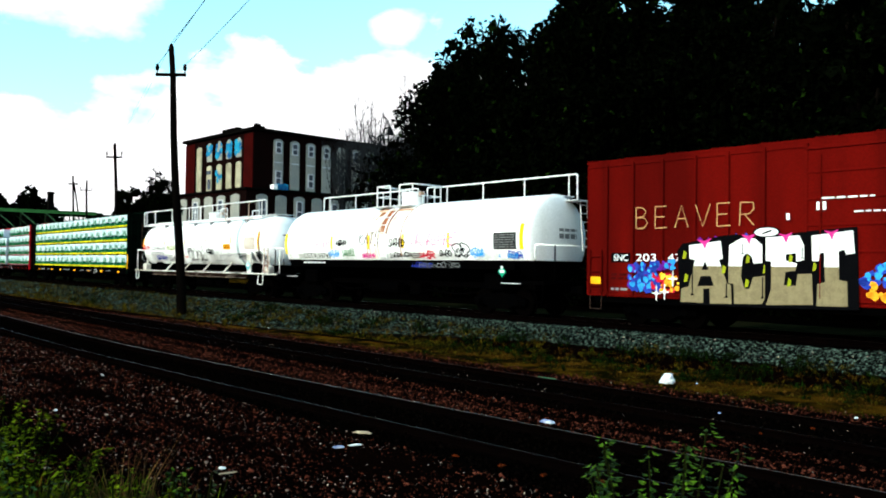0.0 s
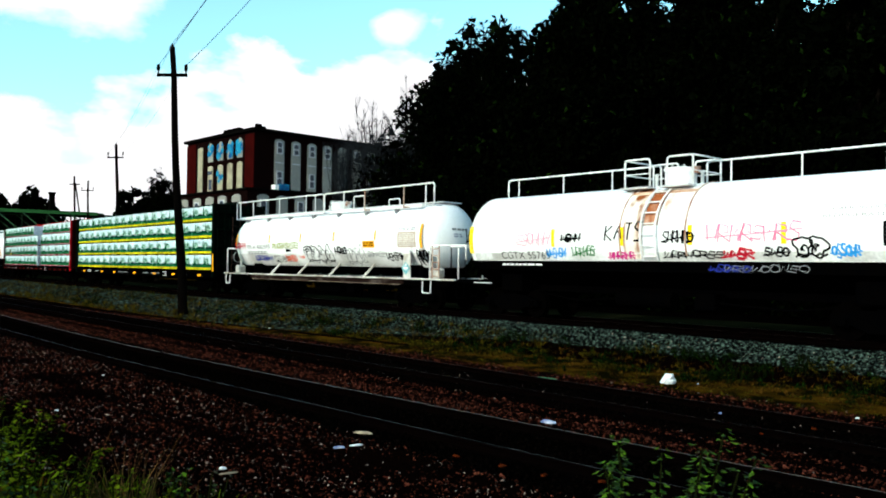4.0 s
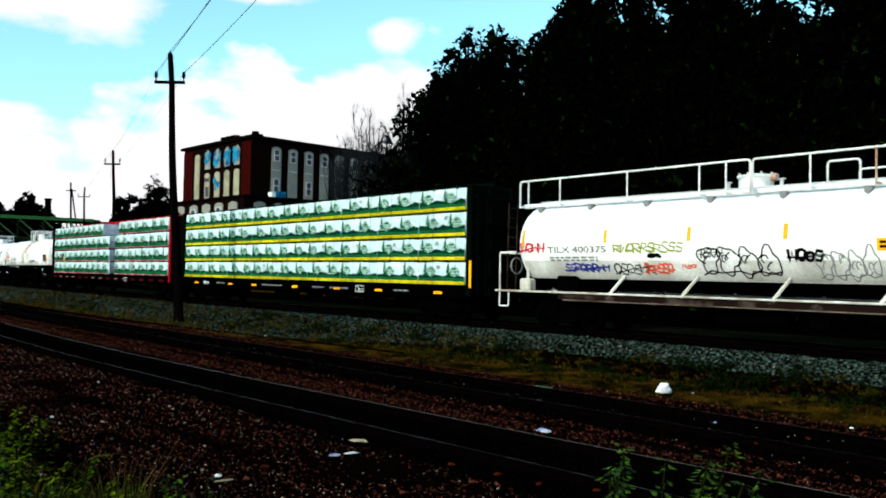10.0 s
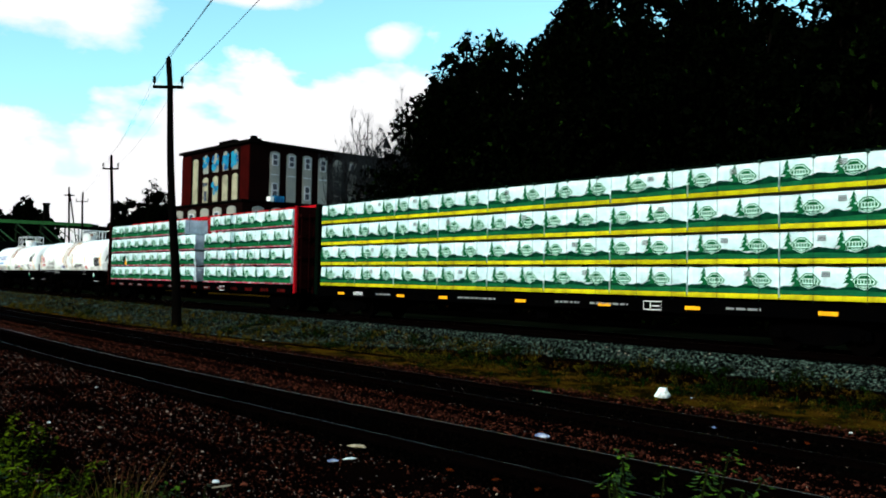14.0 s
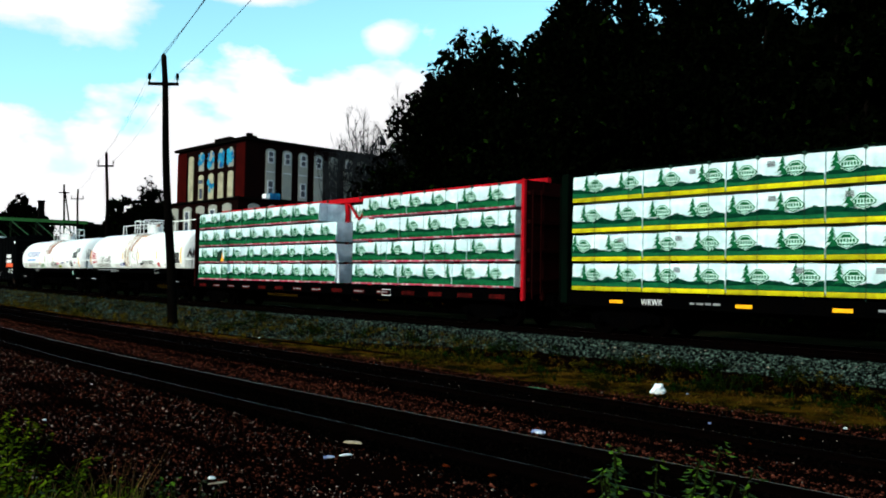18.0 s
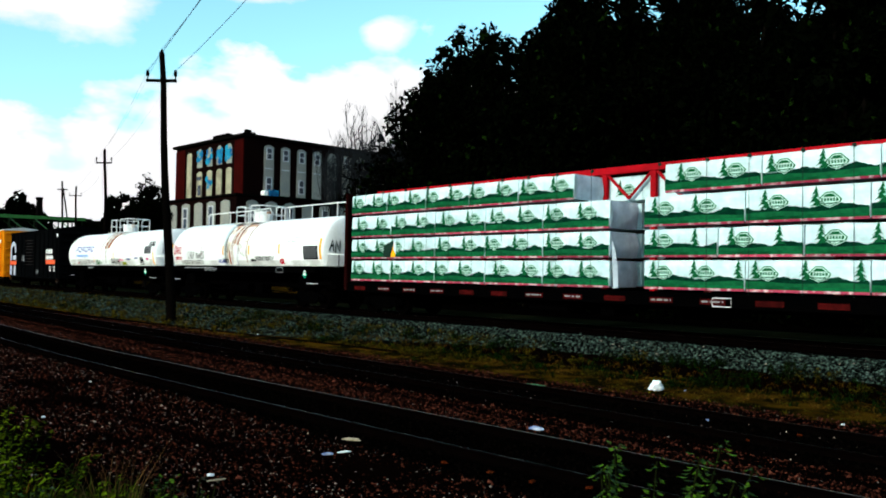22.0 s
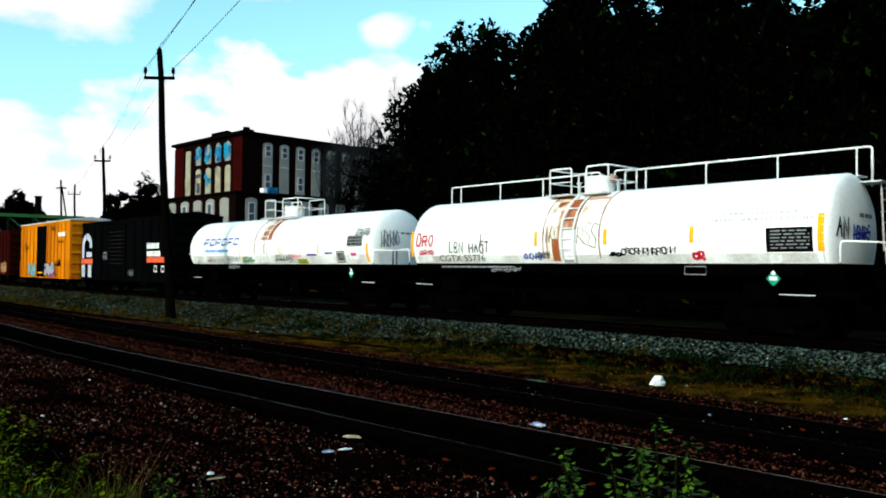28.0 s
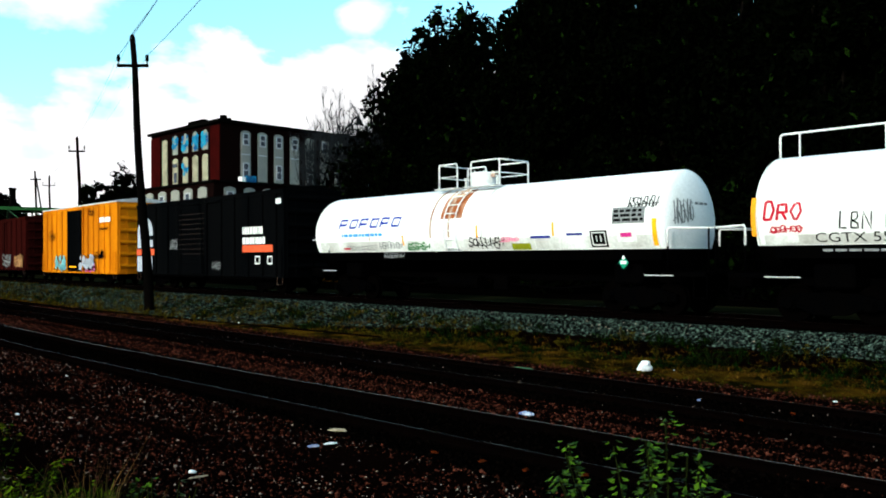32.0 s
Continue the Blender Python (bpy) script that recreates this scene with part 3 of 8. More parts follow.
def add_truck(car, x):
    src = [c for c in TRUCK.children if c.name.startswith("truck")][0]
    ob = copy_thing(src, pose(x, 0, 0))
    ob.parent = car


def add_couplers(car, half):
    for k in (-1, 1):
        bm = bmesh.new()
        box(bm, k * (half - 0.75), k * (half - 0.2), -0.11, 0.11, 0.76, 0.98, 0.02)
        box(bm, k * (half - 0.28), k * (half + 0.0), -0.15, 0.13, 0.72, 1.02, 0.04)
        pipe(bm, bent([(k * (half - 0.6), -0.35, 0.8), (k * (half - 0.35), -0.35, 0.55), (k * half, -0.3, 0.5)], 0.12), 0.022)
        part("coupler", bm, BLACK_STEEL, car)


def car_thing(name, s_mid, label):
    ob = thing(name, Matrix(), label, "railway car", TRAIN)
    CARS.append((ob, s_mid))
    return ob


def grab(car, pts, r=0.02, name="grab_rail", material=None, label=""):
    bm = bmesh.new()
    pipe(bm, bent(pts, 0.1), r)
    return part(name, bm, material or WHITE_PAINT, car, label, smooth=True)


# -- tank cars --
def shell(half, r, zc, head=0.62):
    """A drum with dished ends, its axis along x."""
    bm = bmesh.new()
    prof = []
    for i in range(8):
        a = i / 7 * math.pi / 2
        prof.append((half - head + head * math.cos(a), r * math.sin(a)))
    prof = prof[1:]
    xs = [(x, q) for x, q in prof] + [(-x, q) for x, q in prof[::-1]]
    n = 48
    rings = [[bm.verts.new((x, q * math.sin(6.28319 * k / n), zc + q * math.cos(6.28319 * k / n))) for k in range(n)] for x, q in xs]
    for a, b in zip(rings, rings[1:]):
        for k in range(n):
            bm.faces.new((a[k], b[k], b[(k + 1) % n], a[(k + 1) % n]))
    for ring, x in ((rings[0], half), (rings[-1], -half)):
        c = bm.verts.new((x, 0, zc))
        for k in range(n):
            bm.faces.new((c, ring[k], ring[(k + 1) % n]) if x > 0 else (c, ring[(k + 1) % n], ring[k]))
    return bm


def hoop(x, r, zc, w=0.05, t=0.02, a0=0.0, a1=6.28319, n=48):
    bm = bmesh.new()
    rings = []
    for k in range(n + 1):
        a = a0 + (a1 - a0) * k / n
        rings.append([bm.verts.new((x + dx, (r + dr) * math.sin(a), zc + (r + dr) * math.cos(a))) for dx, dr in ((-w / 2, 0), (-w / 2, t), (w / 2, t), (w / 2, 0))])
    for p, q in zip(rings, rings[1:]):
        for k in range(3):
            bm.faces.new((p[k], p[k + 1], q[k + 1], q[k]))
    bmesh.ops.recalc_face_normals(bm, faces=bm.faces[:])
    return bm


def ladder(car, x, w, foot, top, n, name="ladder", along=True, material=None):
    """Two stiles and n rungs, from foot (y, z) to top (y, z)."""
    bm = bmesh.new()
    for k in (-w / 2, w / 2):
        p = (x + k, foot[0], foot[1]) if along else (x, foot[0] + k, foot[1])
        q = (x + k, top[0], top[1]) if along else (x, top[0] + k, top[1])
        rod(bm, p, q, 0.022, 6)
    ob = part(name, bm, material or WHITE_PAINT, car)
    for i in range(n):
        t = (i + 0.5) / n
        y, z = foot[0] + (top[0] - foot[0]) * t, foot[1] + (top[1] - foot[1]) * t
        bm = bmesh.new()
        if along:
            rod(bm, (x - w / 2, y, z), (x + w / 2, y, z), 0.016, 6)
        else:
            rod(bm, (x, y - w / 2, z), (x, y + w / 2, z), 0.016, 6)
        part("rung", bm, material or WHITE_PAINT, ob)
    return ob


def placard(car, x, z, side, size=0.18, proud=0.03):
    bm = bmesh.new()
    poly(bm, [(x - size, z), (x, z - size), (x + size, z), (x, z + size)])
    ob = lay("placard", bm, INK["teal" if size < 0.24 else "cyan"], car, side, "green diamond hazard placard", proud)
    bm = bmesh.new()
    rect(bm, x - size * 0.55, x + size * 0.55, z - 0.04, z + 0.05)
    poly(bm, [(x - 0.06, z + 0.12), (x, z + 0.07), (x + 0.06, z + 0.12), (x, z + 0.2)])
    lay("placard_mark", bm, INK["white"], ob, side, "", proud + 0.006)
    return ob


def top_rails(car, x0, x1, y, z0, z1, posts, stained=()):
    """The long safety rail beside the walkway on top of a tank."""
    grab(car, [(x0, y, z0), (x0, y, z1), (x1, y, z1), (x1, y, z0)], 0.028, "safety_rail")
    for x in posts:
        bm = bmesh.new()
        rod(bm, (x, y, z0), (x, y, z1), 0.022, 6)
        part("rail_post", bm, RUST_TRIM if x in stained else WHITE_PAINT, car)


def manway(car, x, zt):
    """The domed hatch with its bolts and the valves beside it."""
    bm = bmesh.new()
    rod(bm, (x, 0, zt - 0.2), (x, 0, zt + 0.30), 0.43, 24)
    dome = part("hatch", bm, WHITE_PAINT, car, "white round hatch housing with bolted lid")
    bm = bmesh.new()
    rod(bm, (x, 0, zt + 0.30), (x, 0, zt + 0.36), 0.47, 24)
    rod(bm, (x, 0, zt + 0.36), (x, 0, zt + 0.40), 0.36, 24, 0.2)
    part("lid", bm, WHITE_PAINT, dome)
    for k in range(8):
        a = k * 0.785
        c = Vector((x + 0.42 * math.cos(a), 0.42 * math.sin(a), zt + 0.35))
        part("bolt", rod(bmesh.new(), c, c + Vector((0, 0, 0.07)), 0.03, 6), GALVANISED, dome)
    part("hinge", box(bmesh.new(), x + 0.41, x + 0.58, -0.1, 0.1, zt + 0.2, zt + 0.38, 0.02), RUST_TRIM, dome)
    for k in (-0.72, 0.74):
        bm = bmesh.new()
        rod(bm, (x + k, -0.1, zt - 0.15), (x + k, -0.1, zt + 0.22), 0.05, 10)
        rod(bm, (x + k - 0.1, -0.1, zt + 0.22), (x + k + 0.1, -0.1, zt + 0.22), 0.02, 6)
        part("valve", bm, GALVANISED, car)


def platform(car, g0, g1, h0, h1, zb, zr, y=0.70):
    """Steel plates beside the hatch, with a hooped guard before the ladder and a railed cage round the hatch."""
    for k in (-1, 1):
        for x0, x1 in ((g0, g1 + 0.12), (h0 - 0.1, h1)):
            part("platform", box(bmesh.new(), x0, x1, k * y - 0.24, k * y + 0.16, zb - 0.02, zb + 0.03, 0.006), GALVANISED, car, "grated steel platform beside the hatch")
        for x0, x1 in ((g0, g1), (h0, h1)):
            grab(car, [(x0, k * y, zb), (x0, k * y, zr), (x1, k * y, zr), (x1, k * y, zb)], 0.026, "guard_rail")
            part("mid_rail", rod(bmesh.new(), (x0, k * y, (zb + zr) / 2), (x1, k * y, (zb + zr) / 2), 0.016, 6), WHITE_PAINT, car)
    for x in (g0, h1):
        grab(car, [(x, -y, zr), (x, y, zr)], 0.022, "guard_rail")
        part("mid_rail", rod(bmesh.new(), (x, -y, (zb + zr) / 2), (x, y, (zb + zr) / 2), 0.016, 6), WHITE_PAINT, car)


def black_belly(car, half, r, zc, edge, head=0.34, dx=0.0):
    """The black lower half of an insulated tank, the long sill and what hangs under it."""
    # paint along the sides; over the dished ends the black stands for shade
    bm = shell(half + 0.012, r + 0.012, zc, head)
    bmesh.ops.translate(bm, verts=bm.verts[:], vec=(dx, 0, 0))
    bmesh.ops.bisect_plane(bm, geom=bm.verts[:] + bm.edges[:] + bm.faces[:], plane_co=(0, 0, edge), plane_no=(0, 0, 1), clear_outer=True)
    part("lower_jacket", bm, BLACK_STEEL, car, "black painted lower jacket, its ends black for shade")
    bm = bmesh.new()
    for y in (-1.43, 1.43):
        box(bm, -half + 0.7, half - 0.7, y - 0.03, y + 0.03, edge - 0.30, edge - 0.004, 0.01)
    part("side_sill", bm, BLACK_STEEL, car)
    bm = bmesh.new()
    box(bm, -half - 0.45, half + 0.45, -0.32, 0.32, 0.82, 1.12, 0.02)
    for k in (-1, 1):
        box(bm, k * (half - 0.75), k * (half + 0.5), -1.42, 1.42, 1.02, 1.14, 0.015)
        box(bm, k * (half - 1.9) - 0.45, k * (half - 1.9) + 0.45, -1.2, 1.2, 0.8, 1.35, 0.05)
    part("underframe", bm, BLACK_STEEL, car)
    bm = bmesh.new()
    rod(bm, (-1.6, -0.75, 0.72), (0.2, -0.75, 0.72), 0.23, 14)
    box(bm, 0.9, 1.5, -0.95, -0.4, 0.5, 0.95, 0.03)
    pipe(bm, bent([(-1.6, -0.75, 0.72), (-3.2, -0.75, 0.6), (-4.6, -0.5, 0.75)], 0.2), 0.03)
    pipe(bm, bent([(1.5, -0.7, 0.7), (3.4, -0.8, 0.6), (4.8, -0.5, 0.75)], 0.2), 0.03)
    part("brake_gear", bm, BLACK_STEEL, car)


def end_ladders(car, half, a, b, climb=True):
    """Bent hand rails, steps and white step bars at both ends; a and b: where the hand rail starts and stops, from the tank's end."""
    for k in (-1, 1):
        for y in (-1.35, 1.35):
            grab(car, [(k * (half + a), y, 1.80), (k * (half + a), y, 2.28), (k * (half + b), y * 0.98, 2.24)], 0.028, "hand_rail")
            grab(car, [(k * (half + b), y * 0.98, 2.24), (k * (half + b), y * 0.98, 1.12)], 0.022, "stanchion", BLACK_STEEL)
            grab(car, [(k * (half + a), y, 1.80), (k * (half + a), y, 1.15)], 0.024, "stanchion", BLACK_STEEL)
        grab(car, [(k * (half + b), -1.32, 2.24), (k * (half + b), 1.32, 2.24)], 0.02, "hand_rail")
        if climb and k > 0:
            ladder(car, half + 0.22, 0.34, (0.95, 2.1), (0.78, 3.74), 6, "end_ladder", along=False, material=GALVANISED)
        part("step_edge", box(bmesh.new(), k * (half - 1.28), k * (half - 0.44), -1.47, -1.43, 1.04, 1.065, 0.004), GALVANISED, car, "white edge of the step board")
        bm = bmesh.new()
        pipe(bm, bent([(k * (half + 0.1), -1.4, 1.05), (k * (half + 0.1), -1.42, 0.5), (k * (half + 0.46), -1.42, 0.5), (k * (half + 0.46), -1.4, 1.05)], 0.05), 0.016)
        part("step", bm, BLACK_STEEL, car)


def stripes(car, xs, side, z0, z1, w=0.12, material=None):
    for x in xs:
        bm = rect(bmesh.new(), x - w / 2, x + w / 2, z0, z1)
        lay("stripe", bm, material or YELLOW_TAPE, car, side, "yellow reflective stripe", slices=0.1)


def jacketed_tank(s_mid, label, edge=1.78):
    half, r, zc, head = 7.42, 1.46, 2.47, 0.26
    car = car_thing("tank_car", s_mid, label)
    side, zt = tank_side(r, zc), zc + r
    part("tank", shell(half, r, zc, head), TANK_WHITE, car, "white tank with faint weather streaks", smooth=True)
    for x in (-half + head + 0.02, half - head - 0.02):
        part("weld_seam", hoop(x, r - 0.004, zc, 0.03, 0.010), GREY_STREAK, car)
    for x in (-5.35, -3.4, 3.2, 5.3):
        part("weld_seam", hoop(x, r - 0.004, zc, 0.025, 0.008, 1.2, 1.95, 12), GREY_STREAK, car)
    black_belly(car, half, r, zc, edge, head)
    # the strap pair below the hatch, rust running down between them
    for x in (-1.12, 0.95):
        part("band", hoop(x, r, zc, 0.045, 0.02, -1.95, 1.95), RUST_TRIM, car)
    lay("rust_run", rect(bmesh.new(), -1.0, -0.38, edge + 0.05, zc + r * 0.90), RUST_BAND, car, side, "rust running down beside the ladder", 0.004, 0.12)
    lay("rust_run", rect(bmesh.new(), -0.36, 0.10, 2.75, zc + r * 0.93), RUST_DEEP, car, side, "orange rust below the hatch", 0.004, 0.12)
    lay("rust_run", rect(bmesh.new(), 0.16, 0.9, 2.9, zc + r * 0.93), RUST_FAINT, car, side, "faint rust streaks below the hatch", 0.004, 0.12)
    lay("drip_edge", rect(bmesh.new(), -1.1, 0.95, zt - 0.30, zt - 0.21), RUST_DEEP, car, side, "dark rusty edge under the platform", 0.006, 0.04)
    # grey strip: the round side's lower shading, mixed with streaky dirt
    lay("road_dust", rect(bmesh.new(), -7.0, 7.0, edge + 0.02, 2.02), TANK_SHADE_DIRT, car, side, "grey shading and dirt painted along the tank's foot", 0.003, 0.08)
    platform(car, -1.50, -0.66, -0.10, 0.70, 3.83, 4.66)
    manway(car, -0.12, 4.04)
    bm = bmesh.new()
    for k in (-0.23, 0.23):
        pipe(bm, [(-0.13 + k, side(z) - 0.12, z) for z in np.linspace(edge - 0.02, zt - 0.10, 14)], 0.028)
    lad = part("side_ladder", bm, WHITE_PAINT, car)
    for z in np.linspace(edge + 0.12, zt - 0.25, 7):
        part("rung", rod(bmesh.new(), (-0.36, side(z) - 0.12, z), (0.10, side(z) - 0.12, z), 0.02, 6), WHITE_PAINT, lad)
    # walkway and its rails run along the far side of the top
    for x0, x1, posts in ((-7.61, -1.3, (-7.11, -5.08, -3.09)), (0.22, 7.37, (0.96, 2.95, 5.02, 7.01))):
        top_rails(car, x0, x1, 0.80, zc + 1.2, 4.64, posts)
        part("walkway", box(bmesh.new(), x0 + 0.1, x1 - 0.1, 0.25, 0.78, zt - 0.05, zt - 0.02, 0.005), GALVANISED, car)
    part("end_platform", box(bmesh.new(), 6.95, 7.75, 0.3, 0.95, 3.72, 3.76, 0.008), GALVANISED, car)
    lay("data_box", rect(bmesh.new(), -6.45, -6.2, 1.84, 2.05), INK["white"], car, side, "small white card holder", 0.03)
    end_ladders(car, half, 0.07, 0.85)
    add_truck(car, -half + 1.75)
    add_truck(car, half - 1.75)
    add_couplers(car, half + 0.95)
    return car, side


RUST_DEEP = mat("rust_deep", (0.30, 0.085, 0.03), 0.8, second=(0.78, 0.56, 0.42), scale=1.8, amount=1.0, fine=25, low=0.46, high=0.68, streak=True)
RUST_FAINT = mat("rust_faint", (0.84, 0.80, 0.76), 0.6, second=(0.45, 0.22, 0.12), scale=2.4, amount=0.8, fine=25, low=0.54, high=0.70, streak=True)


RUST_BAND = mat("rust_band", (0.84, 0.74, 0.64), 0.6, second=(0.24, 0.07, 0.022), scale=2.0, amount=1.0, fine=25, low=0.44, high=0.56, streak=True)
RUST_TRIM = mat("rust_trim", (0.5, 0.36, 0.28), 0.7, second=(0.25, 0.09, 0.05), scale=3, amount=0.9, fine=25)


def put_tag(car, side, colour, seed, s_mid, s0, s1, z0, z1, w=0.035, loops=5, slices=0.12):
    lay("graffiti", tag(seed, s_mid - s0, s_mid - s1, z0, z1, w, loops), INK[colour], car, side, colour + " sprayed scrawl", 0.009, slices)


def end_mark(car, half, head, r, zc, bm, colour, label=""):
    """Lays a flat drawing, made across y and z, on the dished end of a tank."""
    for v in bm.verts:
        q = math.hypot(v.co.x, v.co.z - zc) / r
        v.co = Vector((half - head + head * math.sqrt(max(0, 1 - q * q)) + 0.014, v.co.x, v.co.z))
    tagged(part("graffiti", bm, INK[colour], car, label), kind="stuff")


def gas_tank_one():
    m = 20.97
    car, side = jacketed_tank(m, "white insulated tank car with coloured graffiti and black underframe")
    stripes(car, [m - 28.1], side, 2.02, 2.90, 0.17)
    stripes(car, [m - 24.53, m - 22.03, m - 19.89, m - 17.4], side, 2.2, 2.72, 0.13)
    stripes(car, [m - 13.97], side, 2.12, 2.94, 0.17)
    lay("car_number", letters("CGTX 55765", m - 26.75, m - 24.72, 1.84, 2.06), INK["black"], car, side, "", 0.01, 0.1)
    lay("lettering", bars(m - 26.6, m - 24.9, 1.62, 1.70, 1, 4), INK["white"], car, plain_side(-1.466))
    lay("lettering", letters("CARBON DIOXIDE", m - 16.3, m - 14.75, 2.95, 3.03), INK["grey"], car, side, "", 0.01, 0.1)
    lay("lettering", letters("REFRIGERATED LIQUID", m - 16.5, m - 14.15, 2.77, 2.87), INK["grey"], car, side, "", 0.01, 0.1)
    panel = lay("data_panel", rect(bmesh.new(), m - 15.2, m - 14.19, 2.13, 2.67), INK["black"], car, side, "black data panel with rows of small white print", 0.01, 0.1)
    lay("print", bars(m - 15.14, m - 14.25, 2.17, 2.63, 6, 8, 0.6), INK["grey"], panel, side, "", 0.014, 0.1)
    placard(car, m - 14.76, 1.42, plain_side(-1.46))
    lay("placard_holder", rect(bmesh.new(), m - 14.95, m - 14.65, 1.84, 2.04), INK["white"], car, side, "", 0.02)
    lay("graffiti", hand("KATS", m - 22.6, m - 21.3, 2.34, 2.80, 0.05, 3), INK["black"], car, side, "black sprayed letters", 0.011, 0.12)
    for col, seed, s0, s1, z0, z1, w, n in (
            ("pink", 11, 26.0, 24.7, 2.22, 2.68, 0.03, 4), ("black", 12, 24.2, 23.5, 2.32, 2.6, 0.07, 3), ("sky", 13, 24.8, 24.1, 1.85, 2.18, 0.05, 4),
            ("green", 14, 23.8, 23.0, 1.88, 2.24, 0.04, 4), ("magenta", 15, 22.5, 21.65, 1.82, 2.07, 0.05, 4),
            ("black", 16, 20.7, 19.8, 2.24, 2.6, 0.055, 4), ("pink", 18, 19.4, 17.0, 2.25, 2.75, 0.04, 5), ("black", 19, 20.7, 19.0, 1.84, 2.07, 0.04, 5),
            ("red", 20, 19.0, 18.2, 1.84, 2.1, 0.07, 3), ("black", 21, 17.9, 17.3, 1.9, 2.15, 0.05, 3), 
            ("sky", 23, 16.3, 15.7, 1.86, 2.2, 0.05, 4), ("blue", 24, 14.9, 14.0, 1.84, 2.08, 0.05, 4), ("sky", 26, 15.0, 14.2, 1.84, 2.02, 0.04, 3)):
        put_tag(car, side, col, seed, m, s0, s1, z0, z1, w, n)
    lay("graffiti", bubbles(29, m - 17.15, m - 16.4, 1.88, 2.4, 0.05, 2), INK["black"], car, side, "black outlined throw-up", 0.010, 0.1)
    put_tag(car, plain_side(-1.462), "grey", 25, m, 18.9, 16.8, 1.5, 1.73, 0.02, 6)
    put_tag(car, plain_side(-1.462), "navy", 27, m, 19.3, 18.2, 1.5, 1.72, 0.03, 4)
    for z, w in ((2.78, 0.07), (2.58, 0.12)):
        end_mark(car, 7.42, 0.26, 1.46, 2.47, bars(-0.15, 0.75, z - w, z + w, 1, 5), "grey")


def gas_tank_two():
    m = 102.97
    car, side = jacketed_tank(m, "white insulated tank car with a rust-streaked middle band")
    stripes(car, [m - 110.2], side, 2.0, 2.9, 0.12, INK["orange"])
    stripes(car, [m - 106.75], side, 2.3, 2.75, 0.06, RUST_TRIM)
    stripes(car, [m - 104.38, m - 101.82, m - 99.12], side, 2.3, 2.73, 0.12, ORANGE_TAPE)
    stripes(car, [m - 95.87], side, 2.06, 2.92, 0.15, ORANGE_TAPE)
    lay("car_number", letters("CGTX 55776", m - 108.8, m - 106.62, 1.84, 2.05), INK["black"], car, side, "", 0.01, 0.1)
    lay("lettering", bars(m - 108.6, m - 105.4, 1.62, 1.70, 1, 5), INK["grey"], car, plain_side(-1.466))
    lay("lettering", letters("CARBON DIOXIDE", m - 98.3, m - 96.4, 2.95, 3.03), INK["grey"], car, side, "", 0.01, 0.1)
    lay("lettering", letters("REFRIGERATED LIQUID", m - 98.5, m - 96.05, 2.78, 2.88), INK["grey"], car, side, "", 0.01, 0.1)
    bm = rect(bmesh.new(), m - 97.15, m - 96.05, 2.05, 2.62)
    panel = lay("data_panel", bm, INK["black"], car, side, "black data panel with rows of small white print", 0.01, 0.1)
    lay("print", bars(m - 97.05, m - 96.12, 2.1, 2.58, 6, 9, 0.6), INK["grey"], panel, side, "", 0.014, 0.1)
    placard(car, m - 96.95, 1.42, plain_side(-1.46))
    bm = rect(bmesh.new(), m - 97.1, m - 96.8, 1.78, 1.98)
    lay("placard_holder", bm, INK["white"], car, side, "", 0.02)
    bm = bmesh.new()
    for a, b, c, d in ((-99.3, -98.7, 1.5, 1.70),):
        stroke(bm, [(m + a, c), (m + b, c), (m + b, d), (m + a, d), (m + a, c)], 0.025)
    lay("marking", bm, INK["grey"], car, plain_side(-1.466))
    lay("rust_patch", rect(bmesh.new(), m - 103.75, m - 103.48, 1.84, 2.5), RUST_DEEP, car, side, "square rust patch beside the ladder", 0.008, 0.1)
    lay("graffiti", hand("DRO", m - 109.95, m - 109.0, 2.36, 2.76, 0.06, 5), INK["red"], car, side, "red sprayed letters", 0.011, 0.1)
    lay("graffiti", hand("LBN", m - 108.25, m - 107.55, 2.12, 2.46, 0.035, 6), INK["black"], car, side, "black sprayed letters", 0.011, 0.1)
    lay("graffiti", hand("HAGT", m - 107.3, m - 106.35, 2.14, 2.46, 0.045, 7), INK["black"], car, side, "black sprayed letters", 0.011, 0.1)
    for col, seed, s0, s1, z0, z1, w, n in (
            ("red", 31, 109.8, 109.1, 2.05, 2.25, 0.035, 4), 
            ("blue", 34, 104.9, 104.2, 1.88, 2.1, 0.04, 4), ("tan", 35, 104.0, 103.5, 2.3, 3.0, 0.03, 2), ("tan", 36, 102.8, 102.1, 2.2, 3.0, 0.03, 2),
            ("black", 37, 101.3, 99.6, 2.0, 2.22, 0.04, 8), ("black", 43, 101.7, 101.3, 1.98, 2.08, 0.05, 1), ("red", 38, 99.1, 98.8, 1.86, 2.1, 0.08, 1), ("black", 44, 104.4, 103.9, 1.9, 2.15, 0.03, 4), ("grey", 39, 106.2, 105.0, 1.5, 1.7, 0.03, 4)):
        put_tag(car, side if z1 > 1.8 else plain_side(-1.462), col, seed, m, s0, s1, z0, z1, w, n)
    end_mark(car, 7.42, 0.26, 1.46, 2.47, hand("AN", -1.15, -0.62, 2.35, 2.85, 0.06, 8), "black", "black sprayed letters")
    end_mark(car, 7.42, 0.26, 1.46, 2.47, tag(42, -0.45, 0.5, 2.3, 2.72, 0.07, 4), "blue", "blue sprayed scrawl")
    end_mark(car, 7.42, 0.26, 1.46, 2.47, bars(-0.1, 0.75, 2.85, 3.0, 1, 6), "grey")


